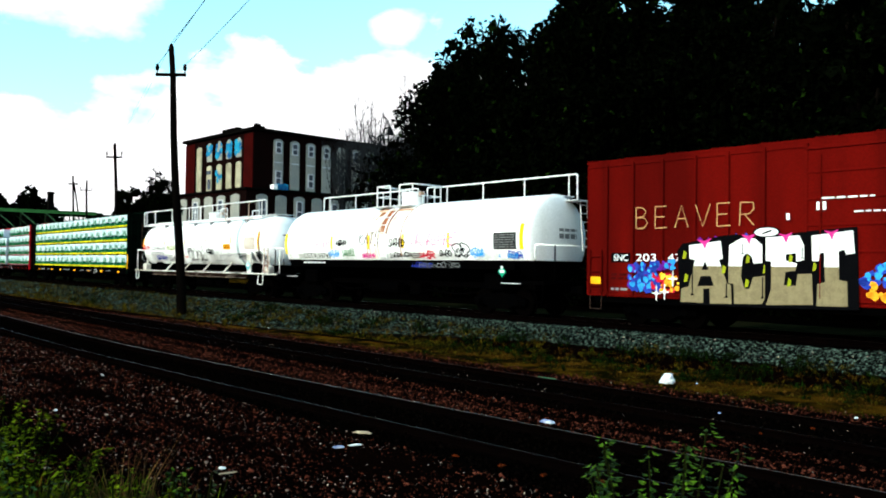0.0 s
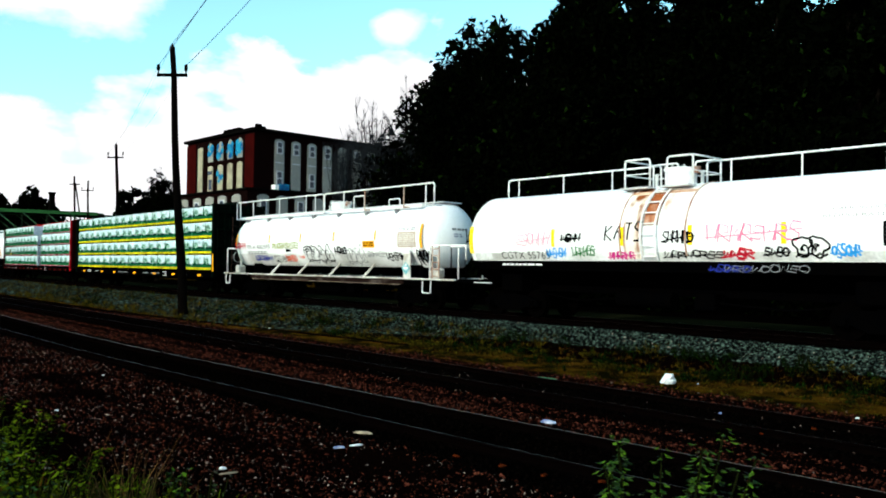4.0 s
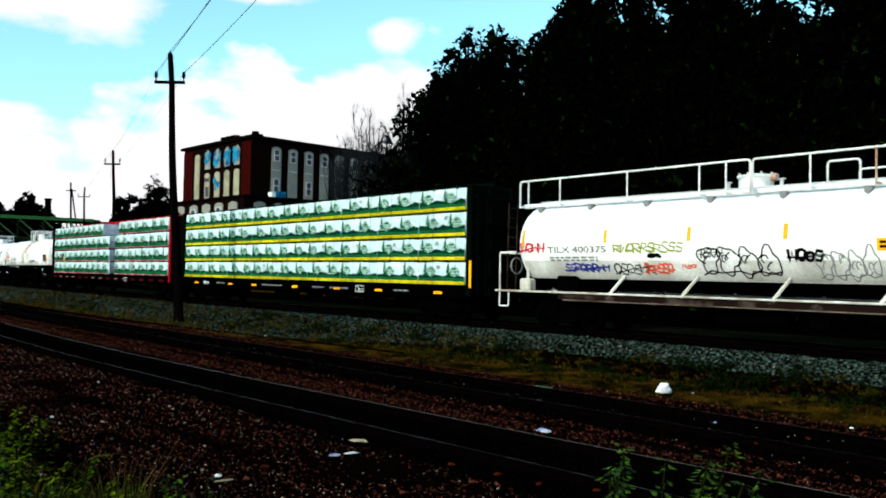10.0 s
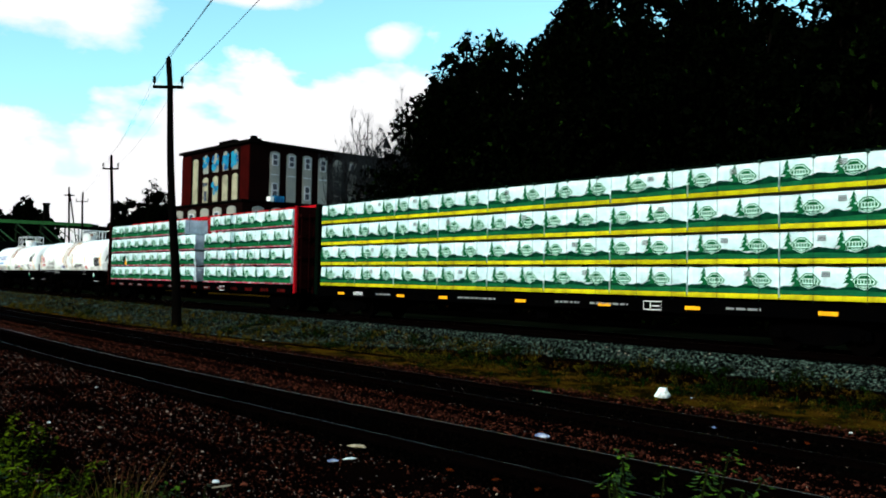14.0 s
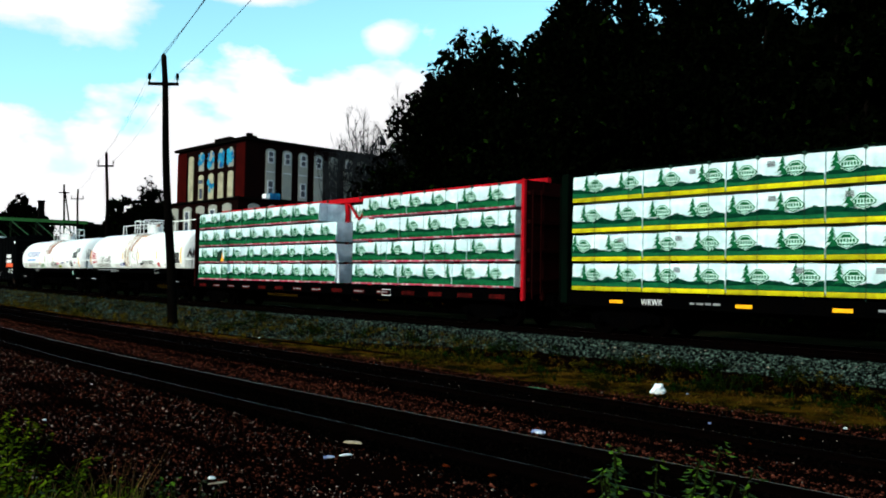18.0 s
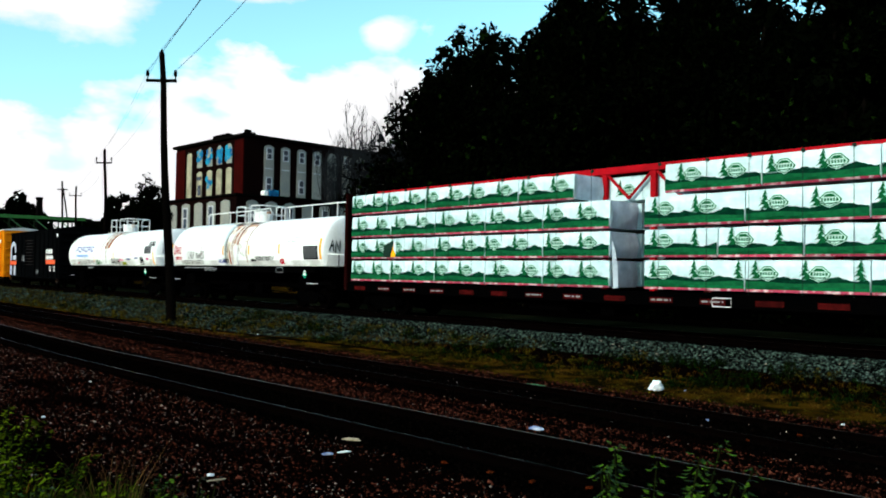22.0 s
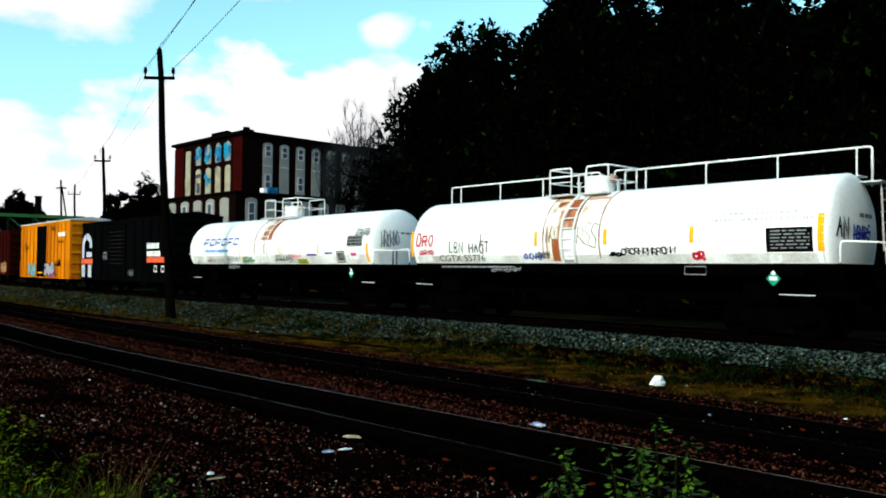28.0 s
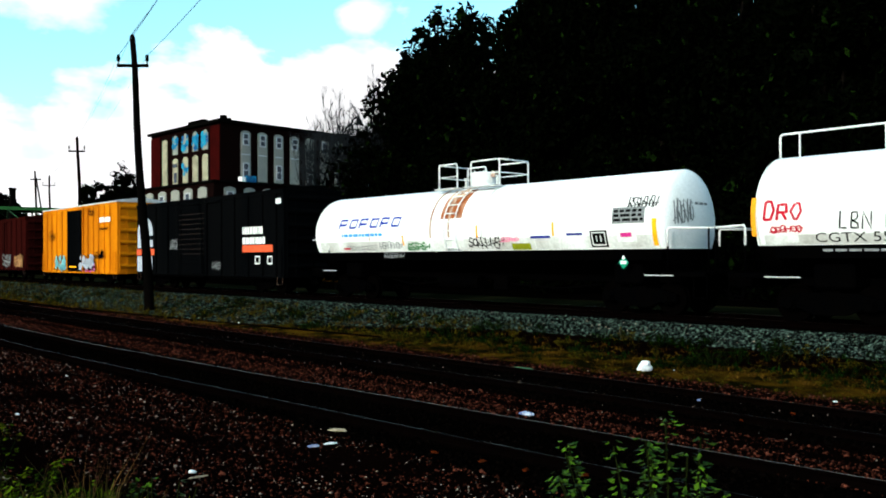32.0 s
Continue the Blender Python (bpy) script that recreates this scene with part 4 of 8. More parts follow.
def long_tank():
    m, half, r, zc, edge = 119.95, 8.05, 1.44, 2.44, 1.74
    car = car_thing("tank_car", m, "white tank car with blue lettering and rust streaks")
    side = tank_side(r, zc)
    vessel = shell(7.97, r, zc, 0.32)
    bmesh.ops.translate(vessel, verts=vessel.verts[:], vec=(-0.5, 0, 0))
    part("tank", vessel, TANK_WHITE, car, "white tank with faint weather streaks", smooth=True)
    part("weld_seam", hoop(7.14, r - 0.004, zc, 0.03, 0.010), GREY_STREAK, car)
    part("weld_seam", hoop(m - 116.97, r - 0.004, zc, 0.03, 0.01), GREY_STREAK, car)
    black_belly(car, 7.97, r, zc, edge, 0.32, -0.5)
    b0, b1 = m - 121.46, m - 119.1
    for x in (b0, (b0 + b1) / 2 - 0.3, b1):
        part("band", hoop(x, r, zc, 0.07, 0.02, -1.75, 1.75), RUST_TRIM if x < b1 else GREY_STREAK, car)
    lay("rusty_band", rect(bmesh.new(), b0 + 0.45, b0 + 1.45, 2.8, zc + r * 0.93), RUST_DEEP, car, side, "rust streaks below the hatch", 0.004, 0.12)
    zt = zc + r
    platform(car, m - 121.78, m - 120.9, m - 120.25, m - 118.98, zt - 0.05, 4.68)
    manway(car, m - 120.35, zt + 0.12)
    bm = bmesh.new()
    for k in (-0.26, 0.26):
        pipe(bm, [(b0 + 0.99 + k, side(z) - 0.1, z) for z in np.linspace(edge - 0.1, zt - 0.15, 12)], 0.024)
    lad = part("side_ladder", bm, WHITE_PAINT, car)
    for z in np.linspace(edge + 0.1, zt - 0.35, 7):
        bm = bmesh.new()
        rod(bm, (b0 + 0.73, side(z) - 0.1, z), (b0 + 1.25, side(z) - 0.1, z), 0.018, 6)
        part("rung", bm, WHITE_PAINT, lad)
    end_ladders(car, half, -0.66, 0.47, False)
    stripes(car, [m - 112.9], side, 1.82, 2.53, 0.14, ORANGE_TAPE)
    stripes(car, [m - 116.24, m - 119.3], side, 2.14, 2.54, 0.08, ORANGE_TAPE)
    stripes(car, [m - 124.75], side, 2.15, 2.5, 0.06, RUST_TRIM)
    stripes(car, [m - 122.9], side, 1.95, 2.3, 0.08, ORANGE_TAPE)
    # owner's mark: six slanted blue blocks
    for i in range(6):
        x = m - 126.6 + i * 0.61
        bm = stroke(bmesh.new(), [(x + 0.02, 2.62), (x + 0.12, 2.94), (x + 0.50, 2.94), (x + 0.44, 2.76), (x + 0.08, 2.76)] if i % 2 == 0 else [(x + 0.06, 2.65), (x + 0.14, 2.93), (x + 0.52, 2.93), (x + 0.44, 2.65), (x + 0.06, 2.65)], 0.085)
        lay("owner_mark", bm, INK["blue"], car, side, "blue slanted open block", 0.009, 0.1)
    lay("lettering", bars(m - 126.4, m - 124.0, 2.28, 2.44, 1, 14), INK["sky"], car, side, "", 0.009, 0.1)
    bm = rect(bmesh.new(), m - 114.2, m - 113.18, 2.42, 2.86)
    panel = lay("data_panel", bm, INK["grey"], car, side, "grey data panel with black blocks", 0.01, 0.1)
    lay("print", bars(m - 114.15, m - 113.22, 2.46, 2.82, 3, 19, 0.4), INK["black"], panel, side, "", 0.014, 0.1)
    bm = bmesh.new()
    x0, x1 = m - 114.95, m - 114.38
    rect(bm, x0, x1, 1.8, 2.26)
    sq = lay("marking", bm, INK["black"], car, side, "black square stencil", 0.008, 0.1)
    bm = bmesh.new()
    stroke(bm, [(x0 + .07, 1.86), (x1 - .07, 1.86), (x1 - .07, 2.2), (x0 + .07, 2.2), (x0 + .07, 1.86)], 0.035)
    rect(bm, x0 + .2, x1 - .35, 1.95, 2.12)
    rect(bm, x0 + .34, x1 - .2, 1.95, 2.12)
    lay("print", bm, INK["white"], sq, side, "", 0.013, 0.1)
    for a, b, z0, z1, col in ((117.1, 116.36, 2.08, 2.16, "navy"), (115.77, 115.2, 2.14, 2.21, "navy"), (114.05, 113.45, 1.93, 2.28, "white"), (113.95, 113.6, 2.06, 2.18, "magenta"), (126.4, 126.0, 1.84, 1.9, "red")):
        lay("lettering", rect(bmesh.new(), m - a, m - b, z0, z1), INK[col], car, side, "", 0.01, 0.1)
    for col, seed, s0, s1, z0, z1, w, n in (
            ("grey", 51, 124.2, 123.0, 1.8, 2.12, 0.03, 5), ("green", 52, 122.7, 121.6, 1.8, 2.04, 0.05, 4), ("black", 53, 119.7, 118.2, 1.8, 2.2, 0.04, 5),
            ("pink", 54, 118.3, 117.6, 2.0, 2.15, 0.03, 4), ("black", 55, 113.7, 112.85, 2.78, 3.15, 0.035, 5), ("grey", 56, 126.2, 124.4, 1.8, 2.0, 0.025, 7)):
        put_tag(car, side, col, seed, m, s0, s1, z0, z1, w, n)
    lay("graffiti", rect(bmesh.new(), m - 117.9, m - 117.15, 1.76, 1.95), INK["lime"], car, side, "", 0.008, 0.1)
    put_tag(car, plain_side(-1.462), "grey", 57, m, 123.8, 122.8, 1.5, 1.72, 0.03, 4)
    end_mark(car, 7.47, 0.32, r, zc, tag(58, -1.0, -0.2, 2.35, 3.1, 0.04, 4), "grey", "grey sprayed scrawl")
    end_mark(car, 7.47, 0.32, r, zc, bars(-0.1, 0.6, 2.9, 3.0, 1, 12), "grey")
    # lower shading of the tank laid on as a streaky, dirty grey
    lay("road_dust", rect(bmesh.new(), -7.9, 7.0, edge + 0.03, 2.12), TANK_SHADE_DIRT, car, side, "grey shading and dirt painted along the tank's foot", 0.003, 0.08)
    placard(car, m - 113.8, 1.38, plain_side(-1.46), 0.17)
    add_truck(car, -half + 1.75)
    add_truck(car, half - 1.75)
    add_couplers(car, half + 0.85)


def frame_tank():
    """The uninsulated tank on a white frame with slanting struts."""
    m, half, r, zc = 37.5, 7.85, 1.36, 2.58
    car = car_thing("tank_car", m, "white tank car on a white strutted frame with graffiti")
    side = tank_side(r, zc)
    vessel = shell(7.68, r, zc, 0.85)
    bmesh.ops.translate(vessel, verts=vessel.verts[:], vec=(-0.41, 0, 0))
    part("tank", vessel, TANK_WHITE, car, "white dished-end tank, shading painted grey below", smooth=True)
    part("weld_seam", hoop(half - 1.75, r - 0.004, zc, 0.04, 0.01), GREY_STREAK, car)
    zt = zc + r
    # thin black shell below z 1.52: the belly's shade as colour
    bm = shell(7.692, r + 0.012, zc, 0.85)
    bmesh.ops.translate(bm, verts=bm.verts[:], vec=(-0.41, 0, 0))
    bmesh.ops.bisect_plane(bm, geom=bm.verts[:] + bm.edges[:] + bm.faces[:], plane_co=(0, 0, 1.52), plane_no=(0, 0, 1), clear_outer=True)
    part("tank_underside", bm, BLACK_STEEL, car, "tank underside with its shade painted black")
    # the tank's turn into shade, painted as a grey dirty strip
    bm = bmesh.new()
    rect(bm, -7.4, 6.3, 1.54, 2.05)
    lay("road_dust", bm, TANK_SHADE_DIRT, car, side, "grey shading and dirt painted along the tank's foot", 0.004, 0.08)
    # sill frame
    for y in (-1.36, 1.36):
        bm = bmesh.new()
        box(bm, -8.5, 8.55, y - 0.07, y + 0.07, 1.08, 1.13, 0.01)
        sill = part("side_sill", bm, FRAME_WHITE, car, "dusty white side sill")
        bm = bmesh.new()
        box(bm, -5.9, 5.7, y - 0.015, y + 0.015, 0.905, 1.046, 0.005)
        part("sill_web", bm, SILL_RUST, sill, "rust-brown grimy web of the sill")
        bm = bmesh.new()
        box(bm, -5.7, 5.5, y - 0.05, y + 0.05, 0.87, 0.90, 0.008)
        part("sill_lip", bm, FRAME_DULL, sill, "tan lower lip of the sill")
        for s in (41.4, 39.09, 36.62, 34.21):
            x = m - s
            bm = bmesh.new()
            rod(bm, (x - 0.14, y, 1.08), (x + 0.12, y * 0.72, 1.62), 0.045, 6)
            part("strut", bm, FRAME_WHITE, car)
    bm = bmesh.new()
    box(bm, -8.35, 8.35, -0.3, 0.3, 0.8, 1.1, 0.02)
    for k in (-1, 1):
        box(bm, k * 7.1, k * 8.4, -1.36, 1.36, 1.0, 1.05, 0.01)
        box(bm, k * 5.9 - 0.4, k * 5.9 + 0.4, -1.0, 1.0, 1.0, 1.62, 0.06)
    part("underframe", bm, BLACK_STEEL, car)
    bm = bmesh.new()
    rod(bm, (-1.0, -0.7, 0.6), (0.9, -0.7, 0.6), 0.2, 12)
    part("air_reservoir", bm, BLACK_STEEL, car)
    part("brake_valve", box(bmesh.new(), 1.4, 1.9, -0.9, -0.4, 0.45, 0.8, 0.02), BLACK_STEEL, car)
    # walkway and rails
    for y in (-0.72, 0.72):
        bm = bmesh.new()
        rod(bm, (-7.7, y * 1.25, zt - 0.16), (6.2, y * 1.25, zt - 0.16), 0.07, 8)
        part("pipe_rail", bm, WHITE_PAINT, car)
        for k in range(7):
            x = -7.0 + k * 1.95
            bm = bmesh.new()
            poly(bm, [(x - .1, zt - 0.22), (x + .1, zt - 0.22), (x + .02, zt - 0.42), (x - .08, zt - 0.36)])
            for v in bm.verts:
                v.co.y = y * 1.34
            r0 = bmesh.ops.extrude_face_region(bm, geom=bm.faces[:])
            for v in [g for g in r0["geom"] if isinstance(g, bmesh.types.BMVert)]:
                v.co.y -= math.copysign(0.14, y)
            bmesh.ops.recalc_face_normals(bm, faces=bm.faces[:])
            part("bracket", bm, INK["grey"], car)
        for x0, x1, posts in () if y > 0 else ((-7.63, 0.09, (-7.28, -6.0, -3.56, -1.31, -0.56)), (0.15, 7.22, (1.57, 3.02, 5.48, 6.75))):
            top_rails(car, x0, x1, -1.22, 3.72, 4.54, posts, (3.02, 5.48))
            for x in (x0, *posts, x1):
                part("post_foot", rod(bmesh.new(), (x, -1.24, 3.74), (x, -0.88, 3.77), 0.03, 6), RUST_TRIM if x in (3.02, 5.48) else WHITE_PAINT, car)
        grab(car, [(1.83, y * 1.25, zt - 0.1), (1.83, y * 1.25, zt + 0.42), (2.56, y * 1.25, zt + 0.42), (2.56, y * 1.25, zt - 0.1)], 0.026, "guard_rail")
    bm = bmesh.new()
    box(bm, -7.4, 6.8, -0.5, 0.5, zt - 0.03, zt + 0.0, 0.005)
    part("walkway", bm, GALVANISED, car)
    manway(car, m - 37.9, zt - 0.02)
    # ends
    for k in (-1, 1):
        for y in (-1.3, 1.3):
            a, b = (7.12, 8.62) if k > 0 else (-7.72, -8.4)
            grab(car, [(a, y, 1.1), (a, y, 2.30), (b, y, 2.30), (b, y, 1.1)] if k > 0 else [(a, y, 2.32), (b, y, 2.32), (b, y, 1.1)], 0.028, "hand_rail")
        grab(car, [(b, -1.3, 2.30), (b, 1.3, 2.30)], 0.022, "hand_rail")
        bm = bmesh.new()
        a, b = (6.85, 7.3) if k > 0 else (-7.9, -8.3)
        pipe(bm, bent([(a, -1.4, 1.05), (a, -1.42, 0.62), (b, -1.42, 0.62), (b, -1.4, 1.05)], 0.05), 0.02)
        part("step", bm, WHITE_PAINT, car)
        bm = bmesh.new()
        box(bm, k * 7.35 - 0.22, k * 7.35 + 0.22, -1.3, -0.95, 1.1, 1.5, 0.06)
        rod(bm, (k * 7.35, -1.1, 1.5), (k * 7.35, -1.1, 1.95), 0.05, 8)
        part("valve_box", bm, FRAME_WHITE, car)
    ladder(car, 7.52, 0.36, (-1.38, 1.1), (-1.38, 2.3), 5, "end_ladder", material=RUST_TRIM)
    ladder(car, -8.18, 0.4, (-1.0, 1.1), (-0.95, 3.9), 9, "end_ladder", along=False, material=WORN_STEEL)
    bm = hoop(-8.05, 0.24, 1.9, 0.04, 0.03, 0, 6.28319, 20)
    for v in bm.verts:
        v.co.y -= 0.9
    part("brake_wheel", bm, INK["grey"], car)
    # paint
    stripes(car, [m - 41.7, m - 39.02, m - 36.45, m - 33.6], side, 2.55, 2.92, 0.11, ORANGE_TAPE)
    stripes(car, [m - 30.86], side, 2.22, 3.10, 0.13, ORANGE_TAPE)
    stripes(car, [m - 44.85], side, 2.45, 3.0, 0.10, ORANGE_TAPE)
    lay("car_number", letters("TILX 400375", m - 43.85, m - 41.68, 2.28, 2.46), INK["black"], car, side, "", 0.01, 0.1)
    lay("lettering", bars(m - 43.8, m - 42.0, 2.02, 2.18, 2, 61), INK["grey"], car, side, "", 0.009, 0.1)
    bm = rect(bmesh.new(), m - 34.42, m - 33.64, 2.26, 2.53)
    pan = lay("warning_panel", bm, ORANGE_TAPE, car, side, "orange warning panel", 0.01, 0.1)
    lay("print", bars(m - 34.36, m - 33.7, 2.3, 2.49, 2, 62), INK["black"], pan, side, "", 0.014, 0.1)
    bm = rect(bmesh.new(), m - 32.2, m - 31.13, 2.25, 2.82)
    pan = lay("data_panel", bm, PANEL_BROWN, car, side, "faded brown data panel", 0.01, 0.1)
    lay("print", bars(m - 32.12, m - 31.2, 2.29, 2.78, 7, 63, 0.7), INK["white"], pan, side, "", 0.014, 0.1)
    lay("lettering", bars(m - 32.2, m - 31.13, 2.86, 2.99, 2, 64, 0.5), INK["grey"], car, side, "", 0.01, 0.1)
    placard(car, m - 31.55, 1.48, plain_side(-1.43), 0.25)
    bm = bmesh.new()
    box(bm, m - 31.75, m - 31.35, -1.42, -1.38, 1.1, 2.05, 0.01)
    part("placard_holder", bm, FRAME_WHITE, car)
    for col, seed, s0, s1, z0, z1, w, n in (
            ("red", 71, 44.95, 44.0, 2.26, 2.6, 0.06, 3), ("lime", 72, 41.4, 39.2, 2.25, 2.55, 0.05, 7), ("navy", 73, 43.3, 41.7, 1.72, 1.98, 0.06, 5),
            ("black", 74, 41.5, 40.2, 1.64, 2.0, 0.04, 4), ("vermilion", 75, 40.5, 39.6, 1.7, 1.98, 0.05, 4), ("vermilion", 76, 39.3, 38.9, 1.84, 1.95, 0.03, 2),
            ("black", 78, 38.7, 38.1, 2.1, 2.4, 0.03, 3), ("black", 79, 36.4, 35.6, 2.0, 2.32, 0.07, 3),
            ("grey", 81, 34.2, 33.1, 1.88, 2.15, 0.03, 4), ("black", 82, 33.0, 32.1, 1.75, 2.1, 0.05, 4),
            ("black", 83, 31.2, 30.4, 1.75, 2.15, 0.06, 4), ("black", 84, 40.3, 39.9, 2.14, 2.22, 0.07, 1)):
        put_tag(car, side, col, seed, m, s0, s1, z0, z1, w, n)
    lay("graffiti", rect(bmesh.new(), m - 32.2, m - 31.8, 1.78, 1.98), INK["black"], car, side, "", 0.009, 0.1)
    lay("graffiti", bubbles(77, m - 38.75, m - 36.65, 1.66, 2.42, 0.04, 4), INK["black"], car, side, "black outlined throw-up", 0.010, 0.1)
    lay("graffiti", bubbles(80, m - 35.75, m - 34.4, 1.62, 2.3, 0.03, 4), INK["grey"], car, side, "grey outlined throw-up", 0.010, 0.1)
    end_mark(car, 7.27, 0.85, r, zc, tag(85, 0.35, 1.15, 2.3, 2.9, 0.06, 3), "black", "black sprayed scrawl")
    end_mark(car, 7.27, 0.85, r, zc, bars(-0.35, 0.4, 2.86, 2.98, 1, 9), "grey")
    end_mark(car, 7.27, 0.85, r, zc, bars(-0.3, 0.15, 2.62, 2.78, 2, 10), "pale")
    lay("graffiti", tag(86, m - 31.2, m - 30.6, 1.6, 2.3, 0.05, 2), INK["black"], car, side, "black sprayed scrawl", 0.009, 0.1)
    part("card_holder", box(bmesh.new(), m - 31.72, m - 31.4, -1.44, -1.38, 2.02, 2.16, 0.01), WHITE_PAINT, car, "white card holder")
    add_truck(car, -5.95)
    add_truck(car, 5.95)
    add_couplers(car, 8.6)


SILL_RUST = mat("sill_rust", (0.010, 0.005, 0.004), 0.9, second=(0.09, 0.07, 0.06), scale=1.6, amount=0.8, fine=30, low=0.52, high=0.7)
FRAME_DULL = mat("frame_dull", (0.16, 0.125, 0.10), 0.7, second=(0.05, 0.03, 0.02), scale=1.4, amount=0.9, fine=30)
# grey for the tanks' lower shading, broken up by dirt streaks
TANK_SHADE_DIRT = mat("tank_shade_dirt", (0.80, 0.80, 0.80), 0.6, second=(0.42, 0.40, 0.38), scale=0.8, amount=0.9, fine=14, low=0.36, high=0.66, streak=True)
FRAME_WHITE = mat("frame_white", (0.66, 0.64, 0.60), 0.6, second=(0.32, 0.27, 0.22), scale=1.4, amount=0.9, fine=30)
PANEL_BROWN = mat("panel_brown", (0.40, 0.31, 0.25), 0.7, second=(0.55, 0.46, 0.38), scale=4, fine=30)

gas_tank_one()
frame_tank()
gas_tank_two()
long_tank()
# -- lumber in printed wrap, on centre-beam flat cars --
TIERS = [(1.18, 2.02), (2.02, 2.84), (2.84, 3.72), (3.72, 4.55)]


def wrap_body(length, h, seed):
    """A wrapped bundle: near face at y = 0, its left end at x = 0, on z = 0; slack film gives it soft, uneven faces."""
    bm = bmesh.new()
    nx, nz = max(6, int(length / 0.3)), 5
    grid = {}
    top, depth = h - 0.03, 1.2
    for i in range(nx + 1):
        for j in range(nz + 1):
            x, z = 0.015 + (length - 0.03) * i / nx, 0.09 + (top - 0.09) * j / nz
            edge = min(i, nx - i, 2) / 2
            y = -0.012 * edge + 0.014 * noise.noise((x * 2.3 + seed * 3.1, z * 3.0, seed))
            if j == nz:
                y += 0.025
                z += 0.02 * noise.noise((x * 1.7, seed * 2.0, 1.0))
            grid[i, j] = bm.verts.new((x, y, z))
    for i in range(nx):
        for j in range(nz):
            bm.faces.new((grid[i, j], grid[i + 1, j], grid[i + 1, j + 1], grid[i, j + 1]))
    back = {}
    for i in range(nx + 1):
        for j in (0, nz):
            v = grid[i, j]
            back[i, j] = bm.verts.new((v.co.x, depth, v.co.z))
    for i in range(nx):
        bm.faces.new((grid[i, nz], grid[i + 1, nz], back[i + 1, nz], back[i, nz]))
        bm.faces.new((grid[i + 1, 0], grid[i, 0], back[i, 0], back[i + 1, 0]))
        bm.faces.new((back[i, 0], back[i, nz], back[i + 1, nz], back[i + 1, 0]))
    for i in (0, nx):
        bm.faces.new([grid[i, j] for j in range(nz + 1)] + [back[i, nz], back[i, 0]])
    bmesh.ops.recalc_face_normals(bm, faces=bm.faces[:])
    me = bpy.data.meshes.new("lumber_pack")
    bm.to_mesh(me)
    bm.free()
    return me


def print_mesh(length, h, seed):
    """The printed landscape along the bottom of the film: a green field under dark uneven hills."""
    bm = bmesh.new()
    n = int(length / 0.06)
    rows = []
    for i in range(n + 1):
        x = 0.02 + (length - 0.04) * i / n
        hill = 0.305 + 0.04 * math.sin(x * 5.15 + seed) + 0.05 * noise.noise((x * 5, seed, 0)) + 0.025 * noise.noise((x * 17, seed, 3))
        mid = 0.285 + 0.02 * math.sin(x * 3.1 + seed * 2)
        rows.append((x, 0.11, 0.19 + 0.01 * math.sin(x * 9), mid, max(mid + 0.015, 0.05 + hill * h / 0.83 + 0.03)))
    for p, q in zip(rows, rows[1:]):
        for k, mi in ((1, 0), (2, 2), (3, 1)):
            bm.faces.new([bm.verts.new((x, -0.031, z)) for x, z in ((p[0], p[k]), (q[0], q[k]), (q[0], q[k + 1]), (p[0], p[k + 1]))]).material_index = mi
    bmesh.ops.remove_doubles(bm, verts=bm.verts[:], dist=0.0005)
    me = bpy.data.meshes.new("printed_band")
    bm.to_mesh(me)
    bm.free()
    return me


def logo_mesh(part_only=False):
    """A badge with a roof-like top, a pointed foot and bars in it, a ragged fir at its shoulder."""
    bm = bmesh.new()
    w, h = 0.275, 0.175
    if not part_only:
        outer = [(-w, 0.0), (-w * 0.42, h * 0.86), (-w * 0.30, h), (w * 0.30, h), (w * 0.42, h * 0.86), (w, 0.0), (w * 0.86, -0.075), (0, -h), (-w * 0.86, -0.075)]
        ring = list(zip(outer, outer[1:] + outer[:1]))
        bm.faces.new([bm.verts.new((x * 1.06, 0.003, z * 1.08)) for x, z in outer]).material_index = 1
        for k0, k1 in ((1.0, 0.86), (0.74, 0.68)):
            for (a, b), (c, d) in ring:
                bm.faces.new([bm.verts.new((x, 0, z)) for x, z in ((a * k0, b * k0), (c * k0, d * k0), (c * k1, d * k1), (a * k1, b * k1))])
        poly(bm, [(-0.15, 0.055), (0.15, 0.055), (0.07, 0.13), (-0.07, 0.13)])
        for i in range(6):
            rect(bm, -0.19 + i * 0.066, -0.145 + i * 0.066, -0.045, 0.035)
        rect(bm, -0.16, 0.16, -0.10, -0.075)
    fx = -0.31 if not part_only else 0.0
    for i, (ww, sk, z0, z1) in enumerate(((0.17, 0.02, -0.16, 0.0), (0.16, -0.03, -0.07, 0.10), (0.125, 0.02, 0.03, 0.18), (0.10, -0.015, 0.11, 0.26), (0.06, 0.01, 0.18, 0.34))):
        for k in (-1, 1):
            q = ww * (1 + 0.25 * k * math.sin(i * 2.3))
            bm.faces.new([bm.verts.new((fx + sk + x, -0.001 * i - 0.001, z)) for x, z in ((0, z0 + 0.03), (k * q * 0.5, z0 + 0.035), (k * q, z0 - 0.01), (k * q * 0.42, (z0 + z1) / 2), (0, z1))][::k])
    for f in bm.faces:
        f.normal_update()
        if f.normal.y > 0:
            f.normal_flip()
    me = bpy.data.meshes.new("logo" if not part_only else "fir")
    bm.to_mesh(me)
    bm.free()
    return me


LOGO, FIR = logo_mesh(), logo_mesh(True)
LOGO.materials.append(LOGO_GREEN)
LOGO.materials.append(BADGE_PALE)
FIR.materials.append(LOGO_GREEN)
BUNDLES = {}


